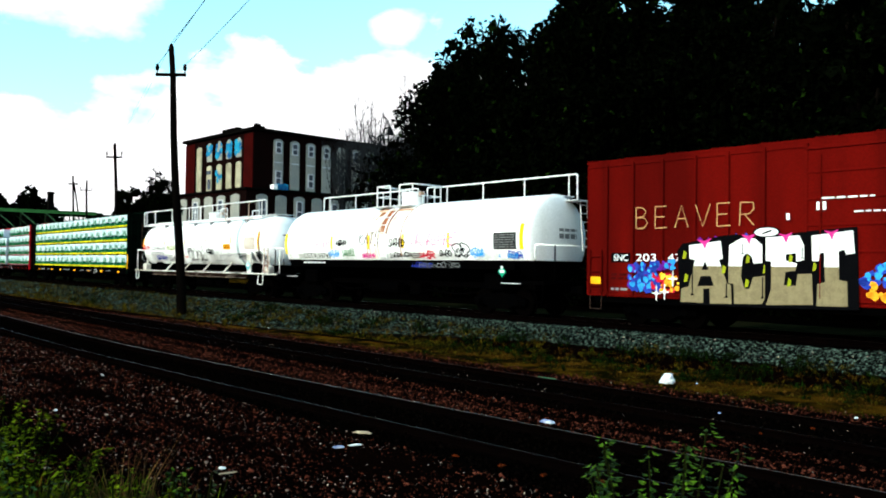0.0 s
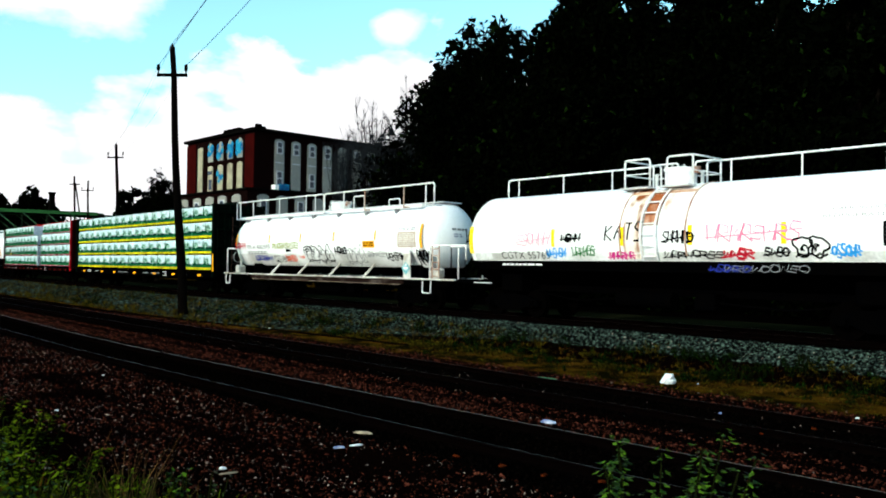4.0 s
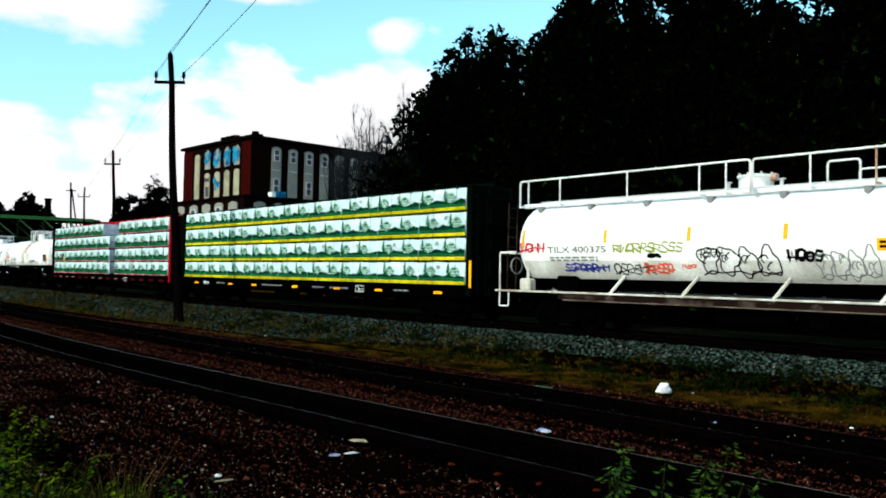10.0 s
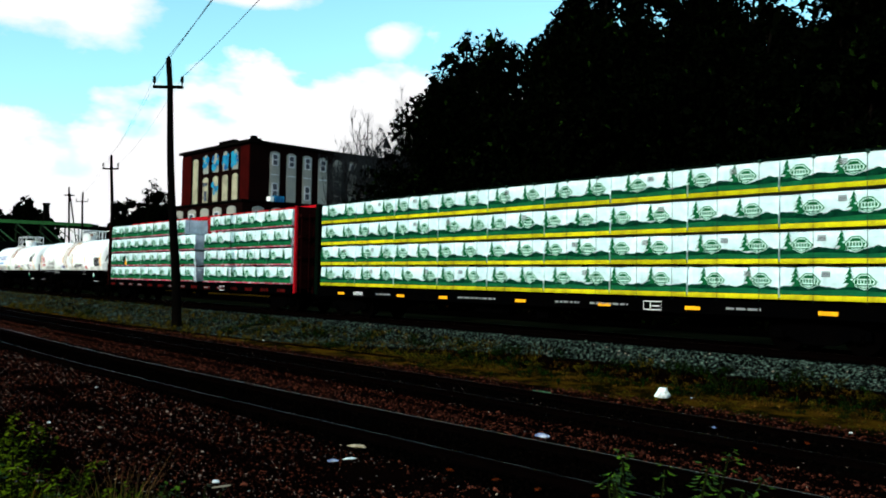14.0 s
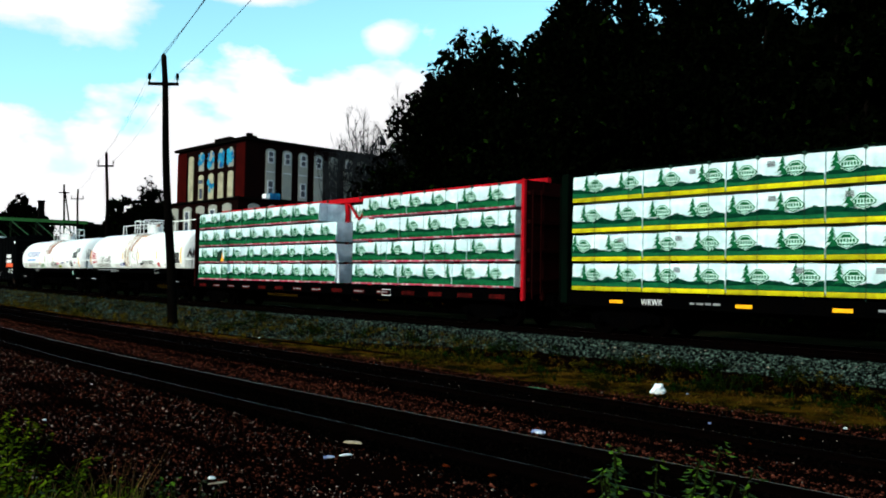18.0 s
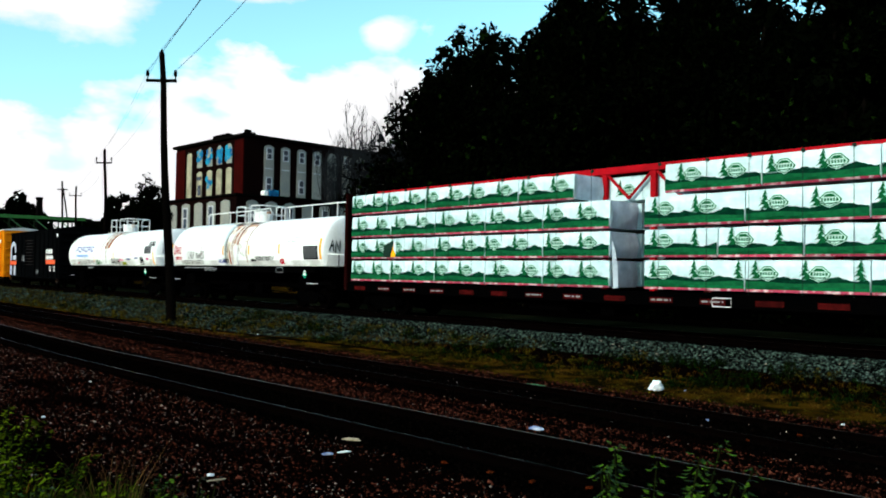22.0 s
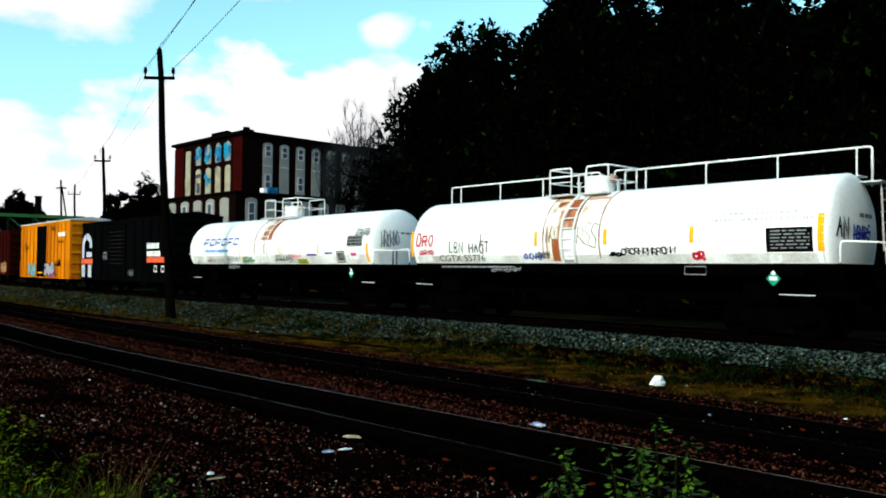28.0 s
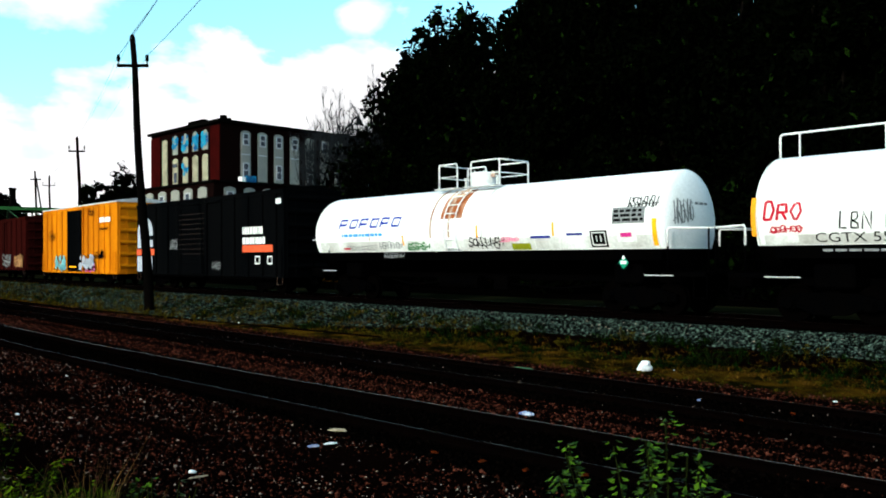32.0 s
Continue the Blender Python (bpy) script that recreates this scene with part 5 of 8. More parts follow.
def bundle_meshes(length, h, variant, board):
    key = (round(length, 2), round(h, 2), variant, board.name)
    if key not in BUNDLES:
        a = wrap_body(length, h, variant + 1)
        a.materials.append(WRAP_WHITE)
        b = print_mesh(length, h, variant * 2.3 + length)
        b.materials.append(PRINT_GREEN)
        b.materials.append(PRINT_DARK)
        b.materials.append(LOGO_GREEN)
        bm = bmesh.new()
        box(bm, 0.02, length - 0.02, -0.04 if board is YELLOW_BOARD else -0.03, 0.06, 0.05, 0.168 if board is YELLOW_BOARD else 0.125, 0.008)
        c = bpy.data.meshes.new("dunnage")
        bm.to_mesh(c)
        bm.free()
        c.materials.append(board)
        BUNDLES[key] = (a, b, c)
    return BUNDLES[key]


def bundle(car, x, z, length, h, variant, board, phase, front=True):
    """One wrapped bundle with its left end at x, its foot at z."""
    a, b, c = bundle_meshes(length, h, variant, board)
    ob = new("lumber_pack", a)
    ob.parent = car
    ob.matrix_basis = pose(x, -1.36, z) if front else pose(x + length, 1.36, z, 0, 0, 180)
    for name, me in (("printed_band", b), ("dunnage", c)):
        o = new(name, me)
        o.parent = ob
    if not front:
        return ob
    p = 0.36 + (phase - 0.4) * 0.8
    while p < length - 0.33:
        o = new("logo", LOGO)
        o.parent = ob
        o.matrix_basis = pose(p, -0.036, 0.49 * h / 0.83)
        p += 1.21
    if p - 0.31 < length - 0.16:
        o = new("fir", FIR)
        o.parent = ob
        o.matrix_basis = pose(p - 0.31, -0.036, 0.49 * h / 0.83)
    return ob


def small_print(car, spots):
    for x, z in spots:
        bm = bmesh.new()
        for k in range(4):
            rect(bm, x, x + 0.2, z + k * 0.035, z + k * 0.035 + 0.022)
        lay("print", bm, INK["grey"], car, plain_side(-1.40), "", 0.004)


def centre_beam(m, half, steel, label):
    """The bare car: deck, side sills, end bulkheads and the open beam along its middle."""
    car = car_thing("flat_car", m, label)
    bm = bmesh.new()
    box(bm, -half, half, -1.3, 1.3, 1.02, 1.14, 0.01)
    for i in range(14):
        x = -half + 0.6 + i * (2 * half - 1.2) / 13
        box(bm, x - 0.06, x + 0.06, -1.40, 1.40, 1.11, 1.175, 0.008)
    part("deck", bm, BLACK_STEEL, car)
    for y in (-1.42, 1.42):
        bm = bmesh.new()
        box(bm, -half, half, y - 0.04, y + 0.04, 0.80, 1.16, 0.015)
        part("side_sill", bm, BLACK_STEEL, car)
    bm = bmesh.new()
    box(bm, -half - 0.5, half + 0.5, -0.35, 0.35, 0.66, 1.02, 0.02)
    part("centre_sill", bm, BLACK_STEEL, car)
    bm = bmesh.new()
    box(bm, -half, half, -0.10, 0.10, 4.60, 4.80, 0.015)
    part("top_chord", bm, steel, car)
    n = 13
    for i in range(n):
        x = -half + 0.9 + i * (2 * half - 1.8) / (n - 1)
        bm = bmesh.new()
        box(bm, x - 0.09, x + 0.09, -0.07, 0.07, 1.14, 4.61, 0.01)
        part("beam_post", bm, steel, car)
        if i < n - 1:
            w = (2 * half - 1.8) / (n - 1)
            bm = bmesh.new()
            for a, b in (((x + 0.1, 4.58), (x + w * 0.5, 3.85)), ((x + w - 0.1, 4.58), (x + w * 0.5, 3.85))):
                rod(bm, (a[0], 0, a[1]), (b[0], 0, b[1]), 0.05, 6)
            part("beam_brace", bm, steel, car)
    for k in (-1, 1):
        x = k * (half + 0.18)
        # red car: bulkheads take a shaded copy of the red, the lit post keeps it
        sheet, slim = (SHADED_RED_STEEL, 0.065) if steel is RED_STEEL else (steel, 0.12)
        wall = part("bulkhead", box(bmesh.new(), x - 0.05, x + 0.05, -1.36, 1.36, 1.1, 4.6, 0.01), sheet, car)
        for y in (-1.40, -0.5, 0.5, 1.40):
            part("bulkhead_post", box(bmesh.new(), x - slim, x + slim, y - 0.06, y + 0.06, 0.85, 4.62, 0.015), steel if y < -1 and (k > 0 or steel is not RED_STEEL) else sheet, wall)
        for z in (1.5, 2.4, 3.3, 4.2):
            part("bulkhead_rib", box(bmesh.new(), x + k * 0.06, x + k * 0.18, -1.3, 1.3, z - 0.06, z + 0.06, 0.01), sheet, wall)
        ladder(car, x + k * 0.28, 0.4, (-1.1, 0.9), (-1.1, 4.3), 10, "end_ladder", along=False, material=sheet)
        bm = bmesh.new()
        pipe(bm, bent([(k * (half - 0.1), -1.46, 0.9), (k * (half - 0.1), -1.48, 0.5), (k * (half + 0.35), -1.48, 0.5), (k * (half + 0.35), -1.46, 0.9)], 0.05), 0.018)
        part("step", bm, BLACK_STEEL, car)
    bm = bmesh.new()
    rod(bm, (-2.2, -0.8, 0.62), (-0.6, -0.8, 0.62), 0.2, 12)
    part("air_reservoir", bm, BLACK_STEEL, car)
    part("brake_valve", box(bmesh.new(), 0.6, 1.1, -1.0, -0.5, 0.42, 0.8, 0.02), BLACK_STEEL, car)
    add_truck(car, -half + 1.7)
    add_truck(car, half - 1.7)
    add_couplers(car, half + 0.95)
    return car


# the car's red with the shade of its end faces in the colour
SHADED_RED_STEEL = mat("shaded_red_steel", (0.011, 0.0016, 0.0016), 0.6, second=(0.006, 0.0014, 0.0014), scale=1.5, fine=40)


def straps(car, xs, z0=1.16, z1=4.57, y=-1.415):
    for x in xs:
        bm = bmesh.new()
        box(bm, x - 0.006, x + 0.006, y - 0.003, y + 0.003, z0, z1)
        ob = part("strap", bm, STRAP_BLACK, car)
        bm = bmesh.new()
        box(bm, x - 0.04, x + 0.04, y - 0.006, y + 0.06, z1 - 0.07, z1 + 0.008, 0.006)
        part("corner_guard", bm, STRAP_BLACK, ob)


def yellow_load_car():
    m, half = 58.45, 11.05
    car = centre_beam(m, half, DARK_GREEN_STEEL, "dark green centre-beam flat car stacked with green-printed wrapped lumber")
    rnd = random.Random(5)
    n, w = 9, 22.0 / 9
    for z0, z1 in TIERS:
        for i in range(n):
            bundle(car, -11.0 + i * w, z0, w, z1 - z0, rnd.randint(0, 3), YELLOW_BOARD, rnd.uniform(0.4, 1.1))
            bundle(car, -11.0 + i * w, z0, w, z1 - z0, rnd.randint(0, 3), YELLOW_BOARD, 0, False)
    small_print(car, [(-11.0 + i * w + rnd.uniform(0.3, 1.9), z1 - 0.25) for z0, z1 in TIERS for i in range(n) if rnd.random() < 0.75])
    straps(car, [-11.0 + w * (i + k) + rnd.uniform(-0.06, 0.06) for i in range(n) for k in (0.35, 0.8)])
    sill = plain_side(-1.46)
    for s in (48.72, 52.13, 54.9, 58.1, 61.7, 64.03, 67.8):
        lay("reflector", rect(bmesh.new(), m - s - 0.22, m - s + 0.22, 0.90, 0.99), ORANGE_TAPE, car, sill, "orange reflector strip")
    bm = bmesh.new()
    stroke(bm, [(m - 53.6, 0.86), (m - 53.05, 0.86), (m - 53.05, 1.08), (m - 53.6, 1.08), (m - 53.6, 0.86)], 0.02)
    rect(bm, m - 53.4, m - 53.38, 0.88, 1.06)
    rect(bm, m - 53.4, m - 53.1, 0.95, 0.97)
    lay("marking", bm, INK["white"], car, sill)
    lay("car_code", letters("WRWK", m - 66.98, m - 66.31, 0.88, 1.04), INK["white"], car, sill)
    for a, b, sd in ((65.5, 64.6, 3), (60.96, 59.2, 6), (56.7, 55.8, 4), (55.4, 54.1, 7), (51.2, 50.3, 5)):
        lay("lettering", bars(m - a, m - b, 0.93, 1.01, 1, sd), INK["grey"], car, sill)
    bm = bmesh.new()
    box(bm, m - 47.16, m - 47.05, -1.475, -1.462, 1.15, 2.05)
    part("edge_marker", bm, ORANGE_TAPE, car, "orange edge marker on the end post")


def red_load_car():
    m, half = 82.70, 11.20
    car = centre_beam(m, half, RED_STEEL, "red centre-beam flat car with wrapped lumber and a gap")
    rnd = random.Random(8)
    left, gap_r = m - 93.55, m - 80.45
    rows = [((93.82, 81.5, 5), (80.38, 71.7, 3)), ((93.82, 81.5, 5), (80.38, 71.7, 4)), ((93.82, 81.5, 5), (80.38, 71.7, 3)), ((93.82, 82.78, 5), (79.75, 71.7, 3))]
    for r, (z0, z1) in enumerate(TIERS):
        for a, b, n in rows[r]:
            w = (a - b) / n
            for i in range(n):
                bundle(car, m - a + i * w, z0, w, z1 - z0, rnd.randint(0, 3), RED_BOARD, rnd.uniform(0.4, 1.1))
        n, w = 9, 21.8 / 9
        for i in range(n):
            if r < 3 and i == 5:
                continue
            bundle(car, -10.9 + i * w, z0, w, z1 - z0, rnd.randint(0, 3), RED_BOARD, 0, False)
    # what shows of the far load through the open beam: its back is printed too
    for x in (-1.55, 0.75):
        o = new("logo", LOGO)
        o.parent = car
        o.matrix_basis = pose(x, 0.14, 4.1)
    # grey folded film on the bundles' ends at the gap
    for r, (z0, z1) in enumerate(TIERS):
        x = m - (82.75 if r == 3 else 81.5)
        bm = bmesh.new()
        nz, ny = 6, 8
        g = {}
        for j in range(nz + 1):
            for k in range(ny + 1):
                y, z = -1.375 + 1.24 * k / ny, z0 + 0.06 + (z1 - z0 - 0.1) * j / nz
                g[j, k] = bm.verts.new((x + 0.03 + 0.06 * math.sin(math.pi * j / nz) + 0.05 * noise.noise((y * 2.2, z * 2.6, r)), y, z))
        for j in range(nz):
            for k in range(ny):
                bm.faces.new((g[j, k], g[j, k + 1], g[j + 1, k + 1], g[j + 1, k]))
        part("end_wrap", bm, WRAP_GREY, car, "creased grey film folded over the bundle's end", smooth=True)
    bm = bmesh.new()   # loose film hanging in the gap and a torn corner
    poly(bm, [(m - 81.35, 1.22), (m - 81.18, 1.24), (m - 81.22, 1.9), (m - 81.3, 2.3), (m - 81.42, 2.6)])
    lay("loose_film", bm, WRAP_GREY, car, plain_side(-1.39), "loose grey film", 0.01)
    bm = bmesh.new()
    poly(bm, [(m - 91.75, 2.12), (m - 91.1, 2.12), (m - 91.1, 2.75), (m - 91.4, 2.68), (m - 91.75, 2.55)])
    torn = lay("torn_patch", bm, STRAP_BLACK, car, plain_side(-1.40), "torn film showing dark ends", 0.004)
    bm = bmesh.new()
    poly(bm, [(m - 91.3, 2.13), (m - 91.02, 2.13), (m - 91.02, 2.45), (m - 91.12, 2.6)])
    lay("torn_flap", bm, ORANGE_TAPE, torn, plain_side(-1.42), "", 0.004)
    bm = bmesh.new()
    poly(bm, [(m - 91.12, 2.4), (m - 90.98, 2.2), (m - 90.98, 2.78), (m - 91.12, 2.78)])
    lay("torn_flap", bm, WRAP_WHITE, torn, plain_side(-1.42), "", 0.008)
    xs = [left + 12.0 * (i + 0.5) / 10 for i in range(10)] + [gap_r + 8.7 * (i + 0.5) / 7 for i in range(7)]
    straps(car, [x + rnd.uniform(-0.1, 0.1) for x in xs])
    sill = plain_side(-1.46)
    for i in range(15):
        x = -10.4 + i * 1.48
        lay("stencil", rect(bmesh.new(), x - 0.35, x + 0.35, 0.88, 1.02), DIM_RED, car, sill)
        if i in (1, 2, 3, 6, 7, 9, 10):
            lay("lettering", bars(x - 0.3, x + 0.3, 0.92, 0.99, 1, 30 + i), INK["grey"], car, sill, "", 0.009)
    bm = bmesh.new()
    x = m - 78.05
    stroke(bm, [(x - .25, 0.84), (x + .25, 0.84), (x + .25, 1.05), (x - .25, 1.05), (x - .25, 0.84)], 0.02)
    lay("marking", bm, INK["white"], car, sill)


DIM_RED = mat("dim_red_paint", (0.045, 0.003, 0.003), 0.6, second=(0.015, 0.002, 0.002), scale=3, amount=0.8, fine=30)


# -- boxcars --
def boxcar(m, half, z0, z1, body, roof_mat, label, ribs, door, door_mat, end_mat=None):
    car = car_thing("boxcar", m, label)
    y = 1.47
    bm = bmesh.new()
    box(bm, -half, half, -y, y, z0, z1 - 0.05, 0.01)
    part("body", bm, body, car)
    bm = bmesh.new()
    pts = [(-y - 0.04, z1 - 0.06), (-y - 0.04, z1), (0, z1 + 0.2), (y + 0.04, z1), (y + 0.04, z1 - 0.06)]
    a = [bm.verts.new((-half - 0.03, q, z)) for q, z in pts]
    b = [bm.verts.new((half + 0.03, q, z)) for q, z in pts]
    bm.faces.new(a[::-1])
    bm.faces.new(b)
    for i in range(len(pts)):
        j = (i + 1) % len(pts)
        bm.faces.new((a[i], a[j], b[j], b[i]))
    bmesh.ops.recalc_face_normals(bm, faces=bm.faces[:])
    roof = part("roof", bm, roof_mat, car)
    n = int(half / 0.65)
    for i in range(n + 1):
        x = -half + 2 * half * i / n
        bm = bmesh.new()
        for k in (-1, 1):
            pipe(bm, [(x, k * (y + 0.03), z1 + 0.01), (x, 0, z1 + 0.21)], 0.025, 5)
        part("roof_seam", bm, roof_mat, roof)
    for x in ribs:
        bm = bmesh.new()
        box(bm, x - 0.045, x + 0.045, -y - 0.075, -y + 0.02, z0 + 0.02, z1 - 0.1, 0.012)
        part("rib", bm, body, car)
    for yy in (-y, y):
        bm = bmesh.new()
        box(bm, -half, half, yy - 0.03, yy + 0.03, z1 - 0.19, z1 - 0.055, 0.01)
        box(bm, -half, half, yy - 0.025, yy + 0.025, z0 - 0.01, z0 + 0.1, 0.01)
        part("side_rail", bm, body, car)
    bm = bmesh.new()
    box(bm, -half + 0.2, half - 0.2, -y + 0.05, -y + 0.12, 0.62, z0, 0.01)
    box(bm, -half + 0.2, half - 0.2, y - 0.12, y - 0.05, 0.62, z0, 0.01)
    box(bm, -half - 0.35, half + 0.35, -0.3, 0.3, 0.65, z0, 0.02)
    part("underframe", bm, BLACK_STEEL, car)
    for k in (-1, 1):
        bm = bmesh.new()
        nb = 6
        for i in range(nb):
            z = z0 + 0.45 + (z1 - z0 - 0.8) * i / (nb - 1)
            rod(bm, (k * half, -y + 0.15, z), (k * half, y - 0.15, z), 0.13, 8)
        part("end_corrugation", bm, end_mat or body, car)
        ladder(car, k * (half + 0.1), 0.42, (-1.15, z0), (-1.15, z1 - 0.1), 8, "end_ladder", along=False, material=body)
        ladder(car, k * (half - 0.32), 0.42, (-y - 0.06, z0 + 0.05), (-y - 0.06, z0 + 1.3), 3, "side_ladder", material=body)
        bm = bmesh.new()
        pipe(bm, bent([(k * (half - 0.1), -y, z0), (k * (half - 0.1), -y - 0.02, 0.42), (k * (half - 0.5), -y - 0.02, 0.42), (k * (half - 0.5), -y, z0)], 0.05), 0.018)
        part("step", bm, WORN_STEEL, car)
    if door:
        x0, x1 = door
        bm = bmesh.new()
        box(bm, x0, x1, -y - 0.07, -y - 0.005, z0 + 0.08, z1 - 0.28, 0.012)
        d = part("door", bm, door_mat, car)
        for i in range(1, 6):
            z = z0 + (z1 - z0) * i / 6.3
            bm = bmesh.new()
            box(bm, x0 + 0.03, x1 - 0.03, -y - 0.10, -y - 0.06, z - 0.03, z + 0.03, 0.01)
            part("door_rib", bm, door_mat, d)
        bm = bmesh.new()
        for x in (x0, x1):
            box(bm, x - 0.05, x + 0.05, -y - 0.10, -y, z0 + 0.02, z1 - 0.1, 0.01)
        box(bm, x0 - 0.05, x1 + 1.2, -y - 0.10, -y, z1 - 0.27, z1 - 0.19, 0.01)
        part("door_frame", bm, body, car)
        for x in (x0 + 0.35, x1 - 0.35):
            bm = bmesh.new()
            rod(bm, (x, -y - 0.12, z0 + 0.15), (x, -y - 0.12, z1 - 0.4), 0.018, 6)
            part("lock_rod", bm, door_mat, d)
    add_truck(car, -half + 2.1)
    add_truck(car, half - 2.1)
    add_couplers(car, half + 0.85)
    return car



def chalk_word(car, side, word, x0, x1, z0, z1, w):
    """Hand-chalked capitals from straight strokes."""
    shapes = {
        "B": [[(0, 0), (0, 1)], [(0, 1), (.5, .97), (.72, .8), (.55, .58), (0, .52)], [(0, .52), (.6, .5), (.85, .27), (.6, .03), (0, 0)]],
        "E": [[(0, 0), (0, 1)], [(0, 1), (.8, 1.0)], [(0, .52), (.65, .52)], [(0, 0), (.85, .02)]],
        "A": [[(0, 0), (.45, 1), (.9, 0)], [(.18, .4), (.74, .4)]],
        "V": [[(0, 1), (.48, 0), (.95, 1)]],
        "R": [[(0, 0), (.05, 1)], [(.05, 1), (.8, .97), (.85, .7), (.6, .5), (.05, .47)], [(.3, .48), (.85, 0)]]}
    step = (x1 - x0) / len(word)
    for i, ch in enumerate(word):
        bm = bmesh.new()
        for st in shapes[ch]:
            stroke(bm, [(x0 + i * step + p * step * 0.72, z0 + q * (z1 - z0)) for p, q in st], w)
        lay("chalk_letter", bm, INK["chalk"], car, side, "hand-drawn letter in pale chalk paint")


def red_boxcar():
    m, half = 3.45, 7.88
    car = boxcar(m, half, 0.80, 4.60, BOXCAR_RED, BOXCAR_RED, "red ribbed boxcar with large white and tan graffiti letters",
                 [m - s for s in (10.65, 9.77, 8.83, 7.86, 6.95, 6.01, 0.9, -0.1, -1.0, -2.0, -3.0, -3.8)], (m - 4.98, m - 1.9), BOXCAR_RED)
    face = plain_side(-1.47)
    proud = plain_side(-1.55)
    chalk_word(car, proud, "BEAVER", m - 9.62, m - 6.0, 2.65, 3.22, 0.028)
    lay("code_patch", rect(bmesh.new(), m - 10.5, m - 9.85, 1.74, 2.0), INK["black"], car, face)
    lay("car_code", letters("SNC", m - 10.42, m - 9.93, 1.78, 1.96), INK["white"], car, face, "", 0.01)
    lay("car_number", letters("203", m - 9.62, m - 8.98, 1.77, 1.97), INK["white"], car, proud)
    lay("car_number", letters("47", m - 8.62, m - 8.22, 1.77, 1.97), INK["white"], car, proud)
    lay("reflector", rect(bmesh.new(), m - 11.24, m - 10.83, 1.13, 1.33), ORANGE_TAPE, car, face, "orange reflector strip")
    lay("lettering", bars(m - 10.5, m - 9.9, 0.95, 1.05, 1, 91), INK["grey"], car, face)
    lay("lettering", bars(m - 10.5, m - 9.95, 1.25, 1.45, 2, 92), DIM_RED, car, face)
    lay("lettering", bars(m - 4.6, m - 3.4, 3.18, 3.24, 1, 93), INK["white"], car, plain_side(-1.58))
    lay("lettering", bars(m - 3.9, m - 2.2, 2.86, 2.91, 1, 94), INK["white"], car, plain_side(-1.58))
    bm = bmesh.new()
    for x in (m - 4.72, m - 4.58):
        rect(bm, x, x + 0.08, 2.95, 3.13)
    rect(bm, m - 5.42, m - 5.34, 2.75, 2.9)
    lay("paint_dab", bm, INK["white"], car, plain_side(-1.58))
    # graffiti: dabs of colour, then block letters, white over tan, on black, haloed in purple and pink
    rnd = random.Random(3)
    for k, (col, s0, s1, z0, z1, r0, n) in enumerate((
            ("purple", 10.0, 8.3, 1.1, 1.7, 0.20, 10), ("blue", 10.05, 8.7, 0.95, 1.72, 0.17, 22), ("sky", 9.95, 8.8, 1.0, 1.7, 0.10, 16), ("red", 9.2, 8.35, 0.95, 1.45, 0.10, 12),
            ("orange", 8.95, 8.2, 1.0, 1.5, 0.10, 10), ("yellow", 8.9, 8.2, 1.1, 1.42, 0.07, 7), ("sky", 8.8, 8.3, 1.55, 1.8, 0.10, 6), ("blue", 3.9, 2.3, 1.3, 1.75, 0.17, 12),
            ("orange", 3.7, 2.4, 0.95, 1.4, 0.14, 9), ("sky", 3.7, 2.4, 1.4, 1.75, 0.09, 8), ("purple", 7.9, 4.2, 2.22, 2.36, 0.10, 22), ("blue", 7.0, 6.3, 2.3, 2.45, 0.08, 6))):
        bm = bmesh.new()
        for q in range(int(n * 1.7)):
            cx, cz, r = rnd.uniform(m - s0 + r0, m - s1 - r0), rnd.uniform(z0, z1), r0 * rnd.uniform(0.3, 0.95)
            poly(bm, [(cx + r * math.cos(i * 0.698) * rnd.uniform(.6, 1.2), cz + r * math.sin(i * 0.698) * rnd.uniform(.6, 1.2)) for i in range(9)])
        part_ = lay("graffiti_spray", bm, INK[col], car, proud if s0 > 4 else plain_side(-1.575), col + " sprayed dabs", 0.003 + 0.0015 * k)
        tagged(part_, kind="stuff")
    for x, z in ((-5.0, 1.32), (-5.25, 0.97), (-5.5, 0.93)):
        bm = bmesh.new()
        for a, r, w in ((0, 0.14, 0.03), (1.571, 0.2, 0.03), (0.785, 0.06, 0.02), (2.356, 0.06, 0.02)):
            stroke(bm, [(x - r * math.cos(a), z - r * math.sin(a)), (x, z), (x + r * math.cos(a), z + r * math.sin(a))], w)
        lay("graffiti_star", bm, INK["white"], car, proud, "white sprayed star", 0.024)

    door_face = plain_side(-1.575)

    def wall(u, v):
        """The letters' own grid to the car's side: u along, v down."""
        return (float(np.interp(u, (0, 60, 355, 562, 860, 1160), (-5.07, -4.775, -3.38, -2.48, -1.30, -0.18))), 0.75 + (606 + u * 0.074 - v) / (215 + u * 0.04))

    def block(name, pts, ink, proud_by, label="", cut=None):
        bm = poly(bmesh.new(), [wall(u, v) for u, v in pts])
        bm.normal_update()
        bmesh.ops.triangulate(bm, faces=bm.faces[:])
        if cut:
            bmesh.ops.bisect_plane(bm, geom=bm.verts[:] + bm.edges[:] + bm.faces[:], plane_co=(0, 0, cut), plane_no=(0, 0, 1))
            for f in bm.faces:
                f.material_index = 1 if f.calc_center_median().z < cut else 0
        return lay(name, bm, ink, car, door_face if min(u for u, v in pts) > 560 else proud, label, proud_by)

    block("graffiti_shadow", [(40, 330), (70, 290), (310, 250), (390, 245), (470, 262), (560, 262), (562, 664), (60, 628)], INK["black"], 0.022, "black ground behind block letters")
    block("graffiti_shadow", [(563, 262), (850, 238), (1108, 222), (1120, 694), (563, 664)], INK["black"], 0.022, "black ground behind block letters")
